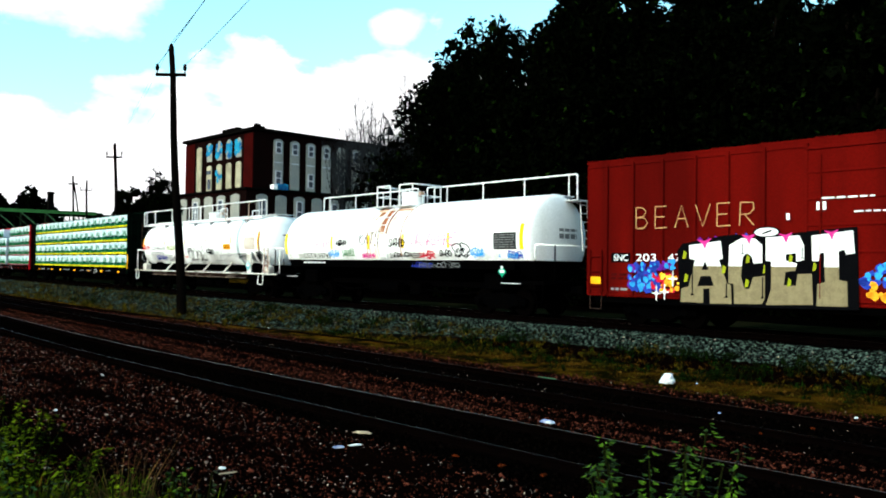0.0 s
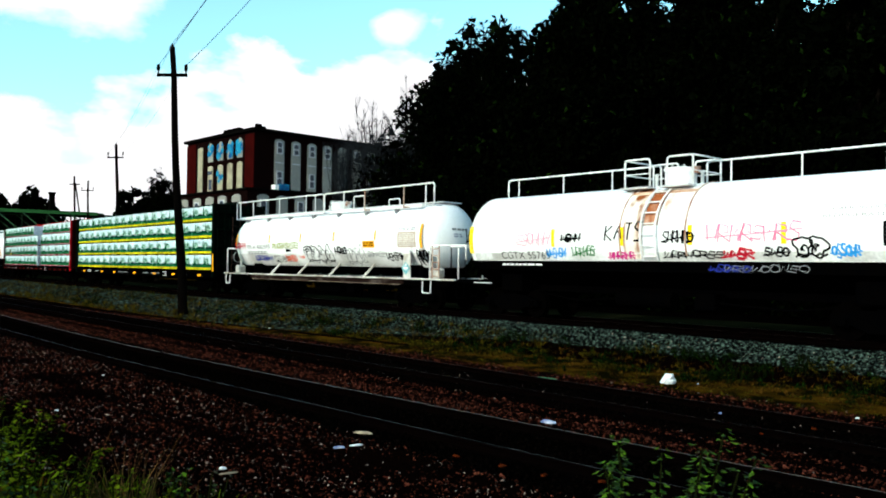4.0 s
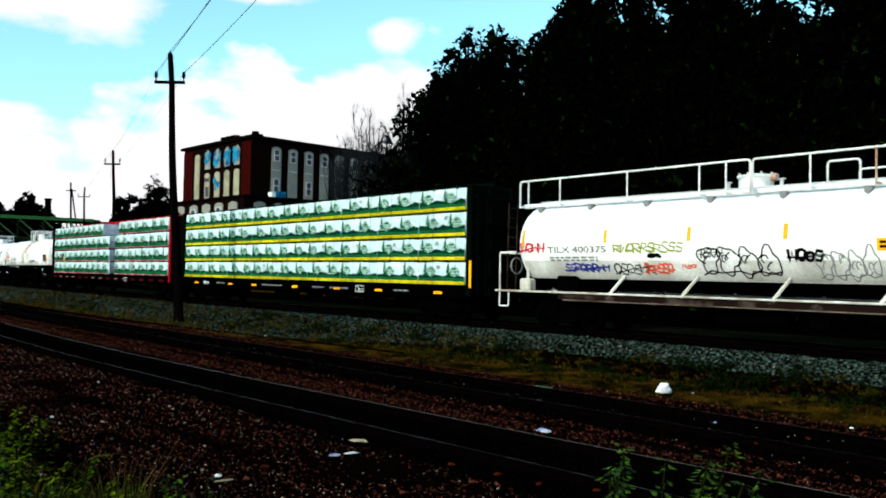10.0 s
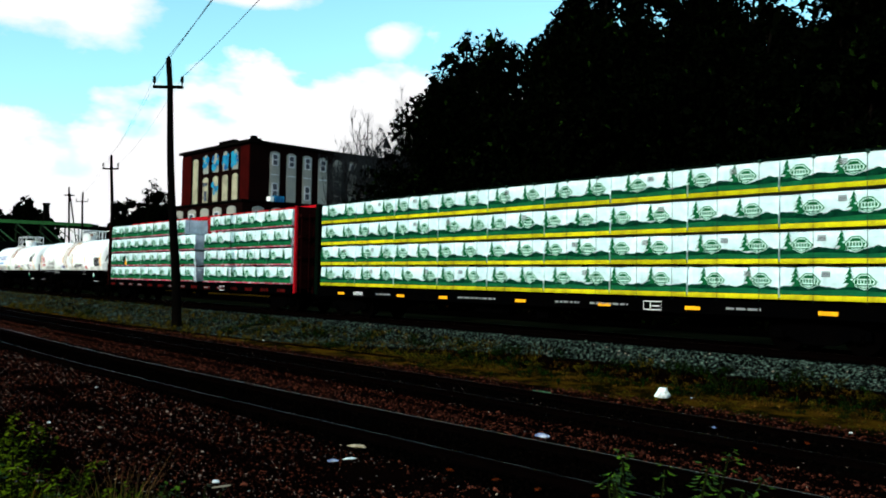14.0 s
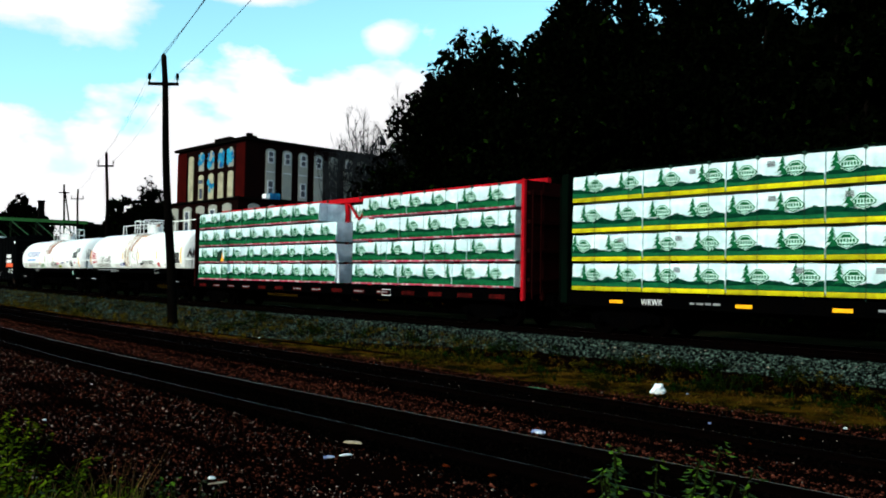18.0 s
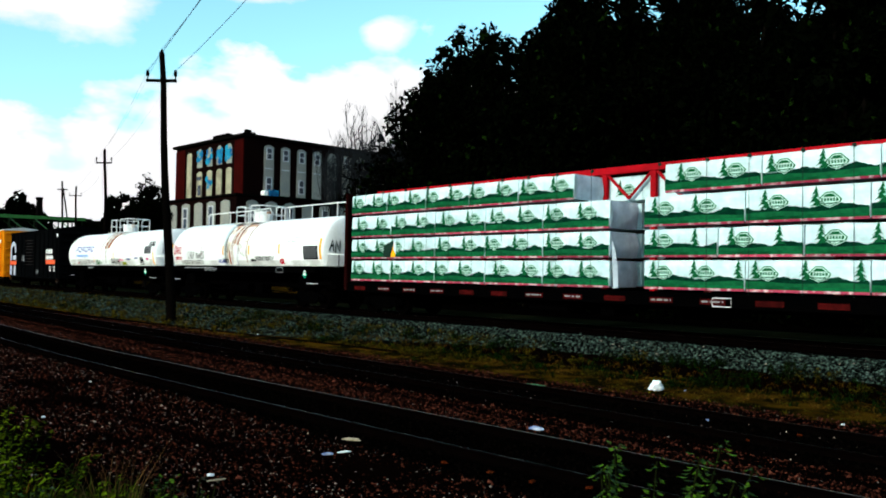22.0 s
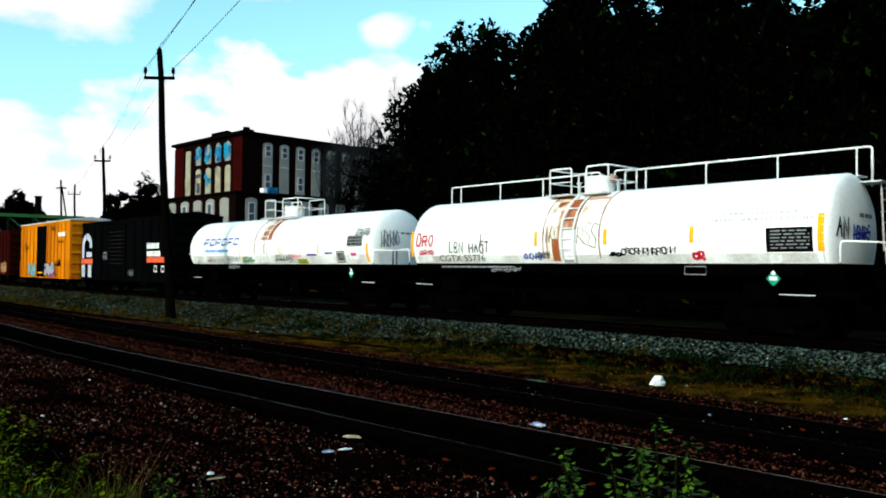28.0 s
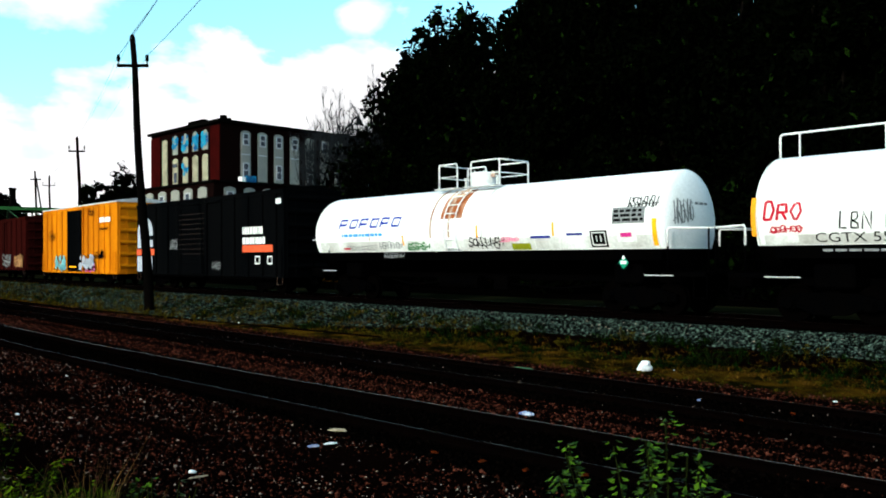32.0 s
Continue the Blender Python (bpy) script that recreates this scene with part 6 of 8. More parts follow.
    two = [INK["white"], INK["tan"]]
    said = "block letter, white above and tan below"
    block("graffiti_letter", [(112, 300), (300, 280), (312, 380), (290, 386), (338, 520), (360, 530), (364, 636), (240, 630), (236, 545), (200, 545), (200, 625), (62, 615), (66, 540), (110, 530), (150, 382), (116, 376)], two, 0.028, said, 1.66)
    block("graffiti_gap", [(190, 440), (210, 388), (230, 440)], INK["black"], 0.032)
    block("graffiti_gap", [(165, 530), (184, 475), (242, 475), (262, 530)], INK["black"], 0.032)
    block("graffiti_letter", [(345, 420), (350, 305), (420, 268), (500, 272), (545, 310), (545, 410), (495, 414), (482, 372), (455, 352), (430, 374), (420, 480), (440, 550), (470, 555), (492, 490), (580, 482), (590, 560), (545, 642), (380, 636), (375, 522), (345, 520)], two, 0.028, said, 1.66)
    block("graffiti_letter", [(568, 268), (770, 262), (800, 320), (800, 402), (755, 410), (752, 362), (692, 366), (690, 402), (758, 420), (750, 460), (690, 466), (680, 540), (752, 545), (762, 480), (845, 480), (852, 656), (570, 648), (602, 560), (602, 404), (568, 400)], two, 0.028, said, 1.66)
    block("graffiti_letter", [(842, 266), (1085, 242), (1096, 372), (1046, 378), (1036, 350), (1002, 356), (1006, 520), (1052, 530), (1056, 672), (872, 664), (876, 540), (922, 530), (918, 364), (890, 366), (884, 412), (846, 408)], two, 0.028, said, 1.66)
    for u, v in ((85, 350), (95, 480), (318, 440), (460, 385), (455, 520), (560, 445), (720, 390), (712, 525), (860, 440)):
        block("graffiti_fill", [(u - 12, v + 25), (u - 4, v - 25), (u + 14, v - 10), (u + 8, v + 22)], INK["lime"], 0.034, "lime green dab")
    for u, v0, v1 in ((135, 430, 580), (335, 520, 600), (548, 490, 610), (430, 300, 360), (790, 330, 395)):
        block("graffiti_drip", [(u - 4, v0), (u + 4, v0), (u + 3, v1 - 12), (u + 13, v1), (u - 13, v1), (u - 4, v1 - 12)], INK["grey"] if v1 < 400 else INK["black"], 0.035)
    for u, v in ((205, 285), (465, 265), (690, 265), (960, 255)):
        block("graffiti_star", [(u - 45, v - 18), (u, v - 8), (u + 45, v - 22), (u + 16, v + 8), (u + 4, v + 40), (u - 12, v + 8)], INK["magenta"], 0.036, "magenta sprayed spike")
    ring = [(572 + 84 * math.cos(i * 0.524), 238 + 32 * math.sin(i * 0.524)) for i in range(12)]
    block("graffiti_halo", ring, INK["black"], 0.033)
    block("graffiti_halo", [(572 + (u - 572) * 0.86, 238 + (v - 238) * 0.78) for u, v in ring], INK["white"], 0.037, "white sprayed halo")
    block("graffiti_halo", [(540, 246), (600, 224), (604, 234), (546, 252)], INK["black"], 0.041)


def black_boxcar():
    m, half = 137.7, 7.35
    car = boxcar(m, half, 0.72, 4.40, BOXCAR_BLACK, BOXCAR_BLACK, "black ribbed boxcar with white lettering blocks and an orange band",
                 [m - s for s in (144, 142.6, 141.2, 135.6, 134.4, 133.2, 132.0, 130.9)], (m - 139.9, m - 137.0), BOXCAR_BLACK)
    side = plain_side(-1.54)
    lay("lettering", bars(m - 133.6, m - 131.9, 2.55, 2.92, 1, 3, 0.15), INK["white"], car, side, "white lettering blocks")
    lay("lettering", bars(m - 133.6, m - 131.7, 2.12, 2.46, 1, 6, 0.15), INK["white"], car, side, "white lettering blocks")
    lay("band", rect(bmesh.new(), m - 133.6, m - 131.1, 1.80, 2.1), INK["vermilion"], car, side, "orange-red painted band")
    bm = bmesh.new()
    for x in (m - 132.5, m - 131.5):
        stroke(bm, [(x, 1.3), (x + 0.35, 1.3), (x + 0.35, 1.6), (x, 1.6), (x, 1.3)], 0.07)
    lay("stencil", bm, INK["white"], car, side)
    lay("marking", rect(bmesh.new(), m - 130.85, m - 130.45, 3.8, 4.02), INK["white"], car, side)
    # tall emblem by the car's end: a white arch over an orange band, with two legs below
    bm = bmesh.new()
    arch = [(-0.75, 2.1)] + [(0.0 - 0.75 * math.cos(a * 0.2618), 2.9 + 0.6 * math.sin(a * 0.2618)) for a in range(13)] + [(0.75, 2.75)]
    stroke(bm, [(m - 143.85 + x, z) for x, z in arch], 0.42)
    lay("owner_mark", bm, INK["pale"], car, side, "tall white painted arch", 0.004)
    lay("owner_mark", rect(bmesh.new(), m - 143.95, m - 142.9, 2.15, 2.5), INK["pale"], car, side, "", 0.004)
    lay("owner_mark", rect(bmesh.new(), m - 144.95, m - 142.7, 1.72, 2.04), INK["vermilion"], car, side, "orange-red painted band", 0.006)
    for a, b in ((144.85, 144.25), (143.6, 142.95)):
        lay("owner_mark", rect(bmesh.new(), m - a, m - b, 0.85, 1.66), INK["pale"], car, side, "", 0.005)
    for i in range(9):
        z = 1.75 + i * 0.24
        bm = bmesh.new()
        box(bm, m - 139.75, m - 137.15, -1.585, -1.55, z - 0.012, z + 0.012)
        part("louvre_line", bm, WORN_STEEL, car)
    put_tag(car, side, "grey", 95, m, 140.8, 139.9, 1.9, 2.6, 0.04, 3, 0)
    put_tag(car, side, "grey", 96, m, 136.4, 135.6, 1.0, 1.4, 0.04, 3, 0)


def orange_boxcar():
    m, half = 154.6, 6.75
    car = boxcar(m, half, 0.66, 4.85, BOXCAR_ORANGE, GALVANISED, "orange boxcar with a black door, pale roof and low graffiti",
                 [m - s for s in (160.4, 159.4, 158.4, 157.3, 152.5, 151.6, 150.7, 149.8, 148.9)], (m - 156.2, m - 153.3), BOXCAR_BLACK, end_mat=BOXCAR_ORANGE)
    side = plain_side(-1.54)
    lay("lettering", bars(m - 150.4, m - 148.7, 3.6, 4.05, 1, 2), INK["white"], car, side, "white lettering blocks", 0.01)
    lay("lettering", bars(m - 150.4, m - 149.1, 3.2, 3.4, 1, 7), INK["black"], car, side, "black lettering blocks", 0.01)
    put_tag(car, side, "black", 97, m, 159.9, 158.6, 2.7, 3.4, 0.06, 3, 0)
    put_tag(car, side, "black", 98, m, 152.2, 151.4, 4.1, 4.5, 0.07, 2, 0)
    rnd = random.Random(2)
    for col, s0, s1, z0, z1, n in (("cyan", 158.7, 156.3, 0.66, 1.75, 20), ("pale", 154.0, 151.0, 0.8, 1.9, 20), ("pink", 153.8, 151.0, 0.66, 1.2, 8), ("magenta", 153.0, 151.4, 0.75, 1.1, 4), ("black", 151.3, 149.6, 1.4, 2.0, 3)):
        bm = bmesh.new()
        for k in range(n):
            cx, cz, r = rnd.uniform(m - s0 + .2, m - s1 - .2), rnd.uniform(z0 + .2, z1 - .1), rnd.uniform(0.15, 0.35)
            poly(bm, [(cx + r * math.cos(i * 0.785) * rnd.uniform(.6, 1.1), cz + r * 0.8 * math.sin(i * 0.785)) for i in range(8)])
        lay("graffiti", bm, INK[col], car, side, col + " sprayed shapes", 0.006 + 0.002 * n)
        put_tag(car, plain_side(-1.575), "black", 100 + n, m, s0, s1, z0 + .1, z1, 0.05, 4, 0)
    lay("reflector", rect(bmesh.new(), m - 155.6, m - 154.4, 0.98, 1.08), ORANGE_TAPE, car, plain_side(-1.58))


def brown_boxcar():
    m, half = 173.0, 7.4
    car = boxcar(m, half, 0.72, 4.62, BOXCAR_BROWN, BOXCAR_BROWN, "dark red-brown weathered boxcar with pale graffiti along its foot",
                 [m - s for s in (179, 177.6, 176.2, 170.8, 169.4, 168.0, 166.6)], (m - 174.6, m - 171.5), BOXCAR_BROWN)
    side = plain_side(-1.54)
    put_tag(car, side, "chalk", 105, m, 168.4, 166.2, 0.9, 2.0, 0.09, 4, 0)
    put_tag(car, side, "grey", 106, m, 172, 169.5, 0.9, 1.9, 0.1, 4, 0)


red_boxcar()
yellow_load_car()
red_load_car()
black_boxcar()
orange_boxcar()
brown_boxcar()
for o in (*TRUCK.children_recursive, TRUCK):
    bpy.data.objects.remove(o)
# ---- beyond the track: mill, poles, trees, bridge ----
# sun side's redder brick and paler infill hold the light in their colour
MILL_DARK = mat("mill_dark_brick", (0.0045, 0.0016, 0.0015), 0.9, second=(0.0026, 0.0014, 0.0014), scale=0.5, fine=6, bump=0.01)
MILL_RED_LIT = mat("mill_red_brick_lit", (0.026, 0.002, 0.0018), 0.9, second=(0.013, 0.0016, 0.0015), scale=0.6, fine=6, bump=0.01)
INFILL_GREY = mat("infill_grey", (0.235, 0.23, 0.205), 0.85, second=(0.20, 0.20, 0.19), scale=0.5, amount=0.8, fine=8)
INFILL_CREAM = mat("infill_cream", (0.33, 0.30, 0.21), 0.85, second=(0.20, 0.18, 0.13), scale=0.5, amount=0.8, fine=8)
FRAME_PALE = mat("frame_pale", (0.50, 0.52, 0.55), 0.7, scale=2, fine=20)
PANE = mat("window_pane", (0.012, 0.024, 0.04), 0.12, spec=0.3, second=(0.03, 0.05, 0.07), scale=1, fine=3)
ROOF_TAR = mat("roof_tar", (0.002, 0.0018, 0.0016), 0.95, scale=0.4, fine=6)


def arched(x0, x1, z0, z1, rise, y, thick, axis):
    """A panel with a gently arched head, standing off the wall."""
    bm = bmesh.new()
    n = 6
    pts = [(x0, z0), (x1, z0)] + [(x1 + (x0 - x1) * i / n, z1 - rise + rise * math.sin(math.pi * i / n)) for i in range(n + 1)]
    near, far = [], []
    for u, z in pts:
        near.append(bm.verts.new((u, y - thick, z) if axis == "x" else (y - thick, u, z)))
        far.append(bm.verts.new((u, y, z) if axis == "x" else (y, u, z)))
    bm.faces.new(near)
    bm.faces.new(far[::-1])
    for i in range(len(pts)):
        j = (i + 1) % len(pts)
        bm.faces.new((near[i], far[i], far[j], near[j]))
    bmesh.ops.recalc_face_normals(bm, faces=bm.faces[:])
    return bm


def mill_window(parent, u0, u1, z0, z1, off, axis):
    """A small sash let into a walled-up opening: pale frame, two dark panes."""
    w = (u1 - u0)

    def slab(bm, a, b, c, d, o0, o1):
        if axis == "x":
            return box(bm, a, b, o0, o1, c, d)
        return box(bm, o0, o1, a, b, c, d)
    bm = bmesh.new()
    slab(bm, u0, u1, z0, z1, off - 0.08, off)
    win = part("window", bm, FRAME_PALE, parent)
    zm = (z0 + z1) / 2
    for a, b in ((z0 + 0.12, zm - 0.06), (zm + 0.06, z1 - 0.12)):
        bm = bmesh.new()
        slab(bm, u0 + w * 0.13, u1 - w * 0.13, a, b, off - 0.09, off - 0.01)
        part("pane", bm, PANE, win)


def build_mill():
    mill = thing("mill_building", pose(-28.05, 120, 0.4, 0, 0, 44), "dark brick mill with tall walled-up arched windows and a flat roof", "building")
    top = 21.6
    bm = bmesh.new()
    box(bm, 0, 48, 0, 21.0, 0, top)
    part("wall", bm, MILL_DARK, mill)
    # piers on the short side only, in the sunlit brick tone
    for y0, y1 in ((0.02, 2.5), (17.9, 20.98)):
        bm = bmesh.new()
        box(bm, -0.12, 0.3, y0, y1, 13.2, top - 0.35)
        part("corner_pier", bm, MILL_RED_LIT, mill, "red brick corner pier")
    bm = bmesh.new()
    box(bm, -0.5, 48.5, -0.5, 21.5, top, top + 0.45)
    part("roof", bm, ROOF_TAR, mill)
    bm = bmesh.new()
    for i in range(5):
        box(bm, 0.6, 1.5, 5.9 + i * 0.95, 6.6 + i * 0.95, top + 0.7, top + 1.25, 0.05)
    box(bm, 0.6, 1.4, 5.8, 10.5, top + 0.45, top + 0.72)
    part("roof_vent", bm, ROOF_TAR, mill)
    bm = bmesh.new()
    box(bm, 0.5, 1.3, 0.2, 0.9, top + 0.45, top + 1.15)
    box(bm, 1.5, 2.0, 0.2, 0.7, top + 0.45, top + 0.85)
    part("roof_hood", bm, ROOF_TAR, mill)
    # long side: strips two storeys tall, some with sashes
    x, k = 3.4, 0
    while x < 46:
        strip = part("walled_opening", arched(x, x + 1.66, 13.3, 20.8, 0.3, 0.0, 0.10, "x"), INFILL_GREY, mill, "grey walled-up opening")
        if k in (0, 1, 2, 3, 5, 7):
            mill_window(strip, x + 0.32, x + 1.34, 18.6, 20.4, -0.10, "x")
        if k in (0, 2, 4, 6, 8):
            mill_window(strip, x + 0.32, x + 1.34, 13.8, 16.0, -0.10, "x")
        for z in (17.2,):
            bm = bmesh.new()
            box(bm, x + 0.1, x + 1.56, -0.13, -0.10, z, z + 0.12)
            part("string_course", bm, FRAME_PALE, strip)
        x += 2.93
        k += 1
    # short side, facing the light
    for j, y in enumerate((3.3, 6.2, 9.15, 12.3, 15.65)):
        w = 1.55
        if j < 4:
            up = part("walled_opening", arched(y, y + w, 18.0, 21.0, 0.7, 0.0, 0.10, "y"), INFILL_GREY, mill, "grey walled-up arched opening")
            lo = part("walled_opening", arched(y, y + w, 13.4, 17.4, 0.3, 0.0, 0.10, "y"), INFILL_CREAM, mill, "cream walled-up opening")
            if j == 3:
                bm = bmesh.new()
                box(bm, -0.16, -0.09, y + 0.2, y + w - 0.4, 13.6, 15.2)
                box(bm, -0.16, -0.09, y + 0.1, y + w - 0.1, 16.0, 16.6)
                part("broken_pane", bm, PANE, lo)
            # sprayed blue letters over the upper openings
            bm = bmesh.new()
            rnd = random.Random(j)
            for i in range(14 if j < 3 else 8):
                cy, cz, r = y + rnd.uniform(-0.1, w + 0.1), rnd.uniform(18.4, 20.5), rnd.uniform(0.25, 0.55)
                bm.faces.new([bm.verts.new((-0.115 - 0.002 * i, cy + r * math.cos(q * 0.785) * rnd.uniform(.7, 1.1), cz + r * math.sin(q * 0.785))) for q in range(8)])
            if j < 3 or j == 3:
                part("graffiti", bm, BRIGHT_BLUE, mill, "sky-blue sprayed letters", kind="stuff")
            if j == 2:
                bm = bmesh.new()
                for i in range(5):
                    cy, cz, r = y + rnd.uniform(0, w), rnd.uniform(14.3, 16.2), rnd.uniform(0.25, 0.5)
                    bm.faces.new([bm.verts.new((-0.115 - 0.002 * i, cy + r * math.cos(q * 0.785), cz + r * math.sin(q * 0.785))) for q in range(8)])
                part("graffiti", bm, BRIGHT_BLUE, mill, "sky-blue sprayed letters", kind="stuff")
        else:
            part("walled_opening", arched(y, y + w, 13.4, 20.6, 0.2, 0.0, 0.10, "y"), INFILL_CREAM, mill, "cream walled-up opening")
    # lower wing with its own roof edge
    wing = thing("mill_wing", pose(-28.05, 120, 0.4, 0, 0, 44), "low dark brick wing of the mill with pale windows", "building")
    bm = bmesh.new()
    box(bm, -2.6, 30, -2.6, 34, 0, 12.6)
    part("wall", bm, MILL_DARK, wing)
    bm = bmesh.new()
    box(bm, -2.9, 30.3, -2.9, 34.3, 12.6, 12.9)
    part("roof", bm, ROOF_TAR, wing)
    for i, y in enumerate((-0.9, 3.2, 7.0, 11.0, 15.2, 19.4, 23.5)):
        o = part("walled_opening", arched(y, y + 2.5, 8.0, 12.1, 0.3, -2.6, 0.10, "y"), INFILL_GREY, wing, "grey walled-up opening")
        if i in (1, 3, 5):
            mill_window(o, y + 0.5, y + 2.0, 8.2, 11.4, -2.7, "y")
    for i in range(9):
        x = -1.0 + i * 3.2
        o = part("walled_opening", arched(x, x + 1.9, 8.0, 12.1, 0.3, -2.6, 0.10, "x"), INFILL_GREY, wing, "grey walled-up opening")
        if i % 2 == 0:
            mill_window(o, x + 0.4, x + 1.5, 8.2, 11.4, -2.7, "x")
    hut = thing("rooftop_cabinet", pose(-28.05, 120, 0.4 + 12.9, 0, 0, 44), "small white and blue cabinets standing on the wing's roof", "cabinet")
    bm = bmesh.new()
    box(bm, 2.2, 2.85, -2.2, -1.2, 0, 0.8, 0.03)
    part("white_box", bm, WHITE_PAINT, hut)
    bm = bmesh.new()
    box(bm, 3.0, 4.6, -2.3, -1.2, 0, 0.95, 0.03)
    part("blue_box", bm, BRIGHT_BLUE, hut)


BRIGHT_BLUE = mat("bright_blue", (0.012, 0.20, 0.34), 0.6, second=(0.01, 0.05, 0.16), scale=0.8, amount=0.9, fine=8)
build_mill()


def insulator(parent, x, y, z):
    bm = bmesh.new()
    rod(bm, (x, y, z), (x, y, z + 0.18), 0.03, 6)
    for i, r in enumerate((0.09, 0.10, 0.08)):
        rod(bm, (x, y, z + 0.16 + i * 0.1), (x, y, z + 0.23 + i * 0.1), r, 10, r * 0.75)
    part("insulator", bm, POLE_WOOD, parent, "dark pin insulator")


def utility_pole(base, top, arm_drop, arm, r0, r1, label):
    ob = thing("utility_pole", pose(*base), label, "utility pole", "poles of the overhead line")
    d = Vector(top) - Vector(base)
    bm = bmesh.new()
    n, seg = 9, 12
    rings = []
    for i in range(n + 1):
        t = i / n
        c = d * t + Vector((0.05 * math.sin(t * 7 + base[0]), 0, 0)) * (1 if 0 < i < n else 0)
        r = r0 + (r1 - r0) * t
        rings.append([bm.verts.new((c.x + r * math.cos(6.2832 * k / seg), c.y + r * math.sin(6.2832 * k / seg), c.z)) for k in range(seg)])
    for a, b in zip(rings, rings[1:]):
        for k in range(seg):
            bm.faces.new((a[k], a[(k + 1) % seg], b[(k + 1) % seg], b[k]))
    tip = bm.verts.new(d + Vector((0, 0, r1 * 1.6)))
    for k in range(seg):
        bm.faces.new((rings[-1][k], rings[-1][(k + 1) % seg], tip))
    part("shaft", bm, POLE_WOOD, ob, smooth=True)
    c = d * (1 - arm_drop / d.length)
    bm = bmesh.new()
    box(bm, c.x - arm, c.x + arm, c.y - r1 - 0.12, c.y - r1 + 0.0, c.z - 0.07, c.z + 0.07, 0.01)
    part("crossarm", bm, POLE_WOOD, ob)
    for k in (-1, 1):
        insulator(ob, c.x + k * (arm - 0.06), c.y - r1 - 0.06, c.z + 0.06)
    bm = bmesh.new()
    rod(bm, (c.x, c.y - r1 - 0.06, c.z + 0.05), (c.x, c.y - r1 - 0.06, c.z - 0.05), 0.05, 8)
    part("bolt", bm, RUSTY_STEEL, ob)
    return [Vector(base) + c + Vector((k * (arm - 0.06), -r1 - 0.06, 0.45)) for k in (-1, 1)], Vector(base) + d + Vector((0, 0, r1 * 1.4))


POLE_ENDS = [
    utility_pole((5.7, 2.4, 0.2), (5.5, 2.6, 13.0), 1.4, 1.05, 0.2, 0.12, "dark wooden utility pole with one crossarm, beside the bank"),
    utility_pole((-11.8, 37.14, -0.2), (-12.8, 38.0, 12.45), 1.37, 0.70, 0.225, 0.125, "leaning dark wooden utility pole with one crossarm"),
    utility_pole((-28.2, 71.0, 0.1), (-28.64, 71.0, 12.6), 1.13, 0.70, 0.2, 0.12, "dark wooden utility pole with one crossarm behind the track"),
    utility_pole((-52.3, 120.0, 0.4), (-52.4, 120.0, 14.2), 1.35, 0.9, 0.2, 0.13, "far dark wooden utility pole with one crossarm"),
]
far_pole = thing("utility_pole", pose(-58.5, 130, 0.4), "far dark wooden pole with a leaning brace", "utility pole", "poles of the overhead line")
bm = bmesh.new()
rod(bm, (0, 0, 0), (-0.5, 0, 15.6), 0.22, 8, 0.15)
part("shaft", bm, POLE_WOOD, far_pole)
bm = bmesh.new()
rod(bm, (2.0, 0, 0), (-0.3, 0, 14.5), 0.13, 8)
part("brace", bm, POLE_WOOD, far_pole)
bm = bmesh.new()
box(bm, -1.2, 0.4, -0.1, 0.1, 14.2, 14.4)
part("crossarm", bm, POLE_WOOD, far_pole)


def wires():
    for (a, ta), (b, tb) in zip(POLE_ENDS, POLE_ENDS[1:]):
        for p, q in (*zip(a, b), (ta, tb)):
            sag = (q - p).length * 0.012
            pts = [p.lerp(q, i / 20) - Vector((0, 0, 4 * sag * (i / 20) * (1 - i / 20))) for i in range(21)]
            bm = bmesh.new()
            pipe(bm, pts, 0.012 if a is POLE_ENDS[0][0] else 0.006, 5)
            tagged(part("overhead_wire", bm, WIRE, None), "thin dark overhead wire slung between wooden poles", "wire", "wires of the overhead line")


WIRE = mat("wire_dark", (0.03, 0.035, 0.04), 0.7)
wires()


# -- trees --
def leaf_cards(rnd, lobes, n, size, flat=0.0):
    """Leaf sprays scattered through the outer part of the lobes: small bent diamonds."""
    weights = np.array([r[0] * r[1] * r[2] for _, r in lobes])
    pick = rnd.choice(len(lobes), n, p=weights / weights.sum())
    c = np.array([l[0] for l in lobes])[pick]
    r = np.array([l[1] for l in lobes])[pick]
    d = rnd.normal(size=(n, 3))
    d /= np.linalg.norm(d, axis=1)[:, None]
    rad = rnd.uniform(0.55, 1.06, n) ** 0.6
    p = c + d * r * rad[:, None]
    u = rnd.normal(size=(n, 3))
    u[:, 2] *= 1 - flat
    u /= np.linalg.norm(u, axis=1)[:, None]
    w = np.cross(u, rnd.normal(size=(n, 3)))
    w /= np.linalg.norm(w, axis=1)[:, None]
    s = (size * rnd.uniform(0.55, 1.35, n))[:, None]
    lift = np.cross(u, w) * s * 0.25
    quad = np.stack([p - u * s, p - w * s * 0.5 + lift, p + u * s, p + w * s * 0.5 + lift], 1)
    return quad.reshape(-1, 3)


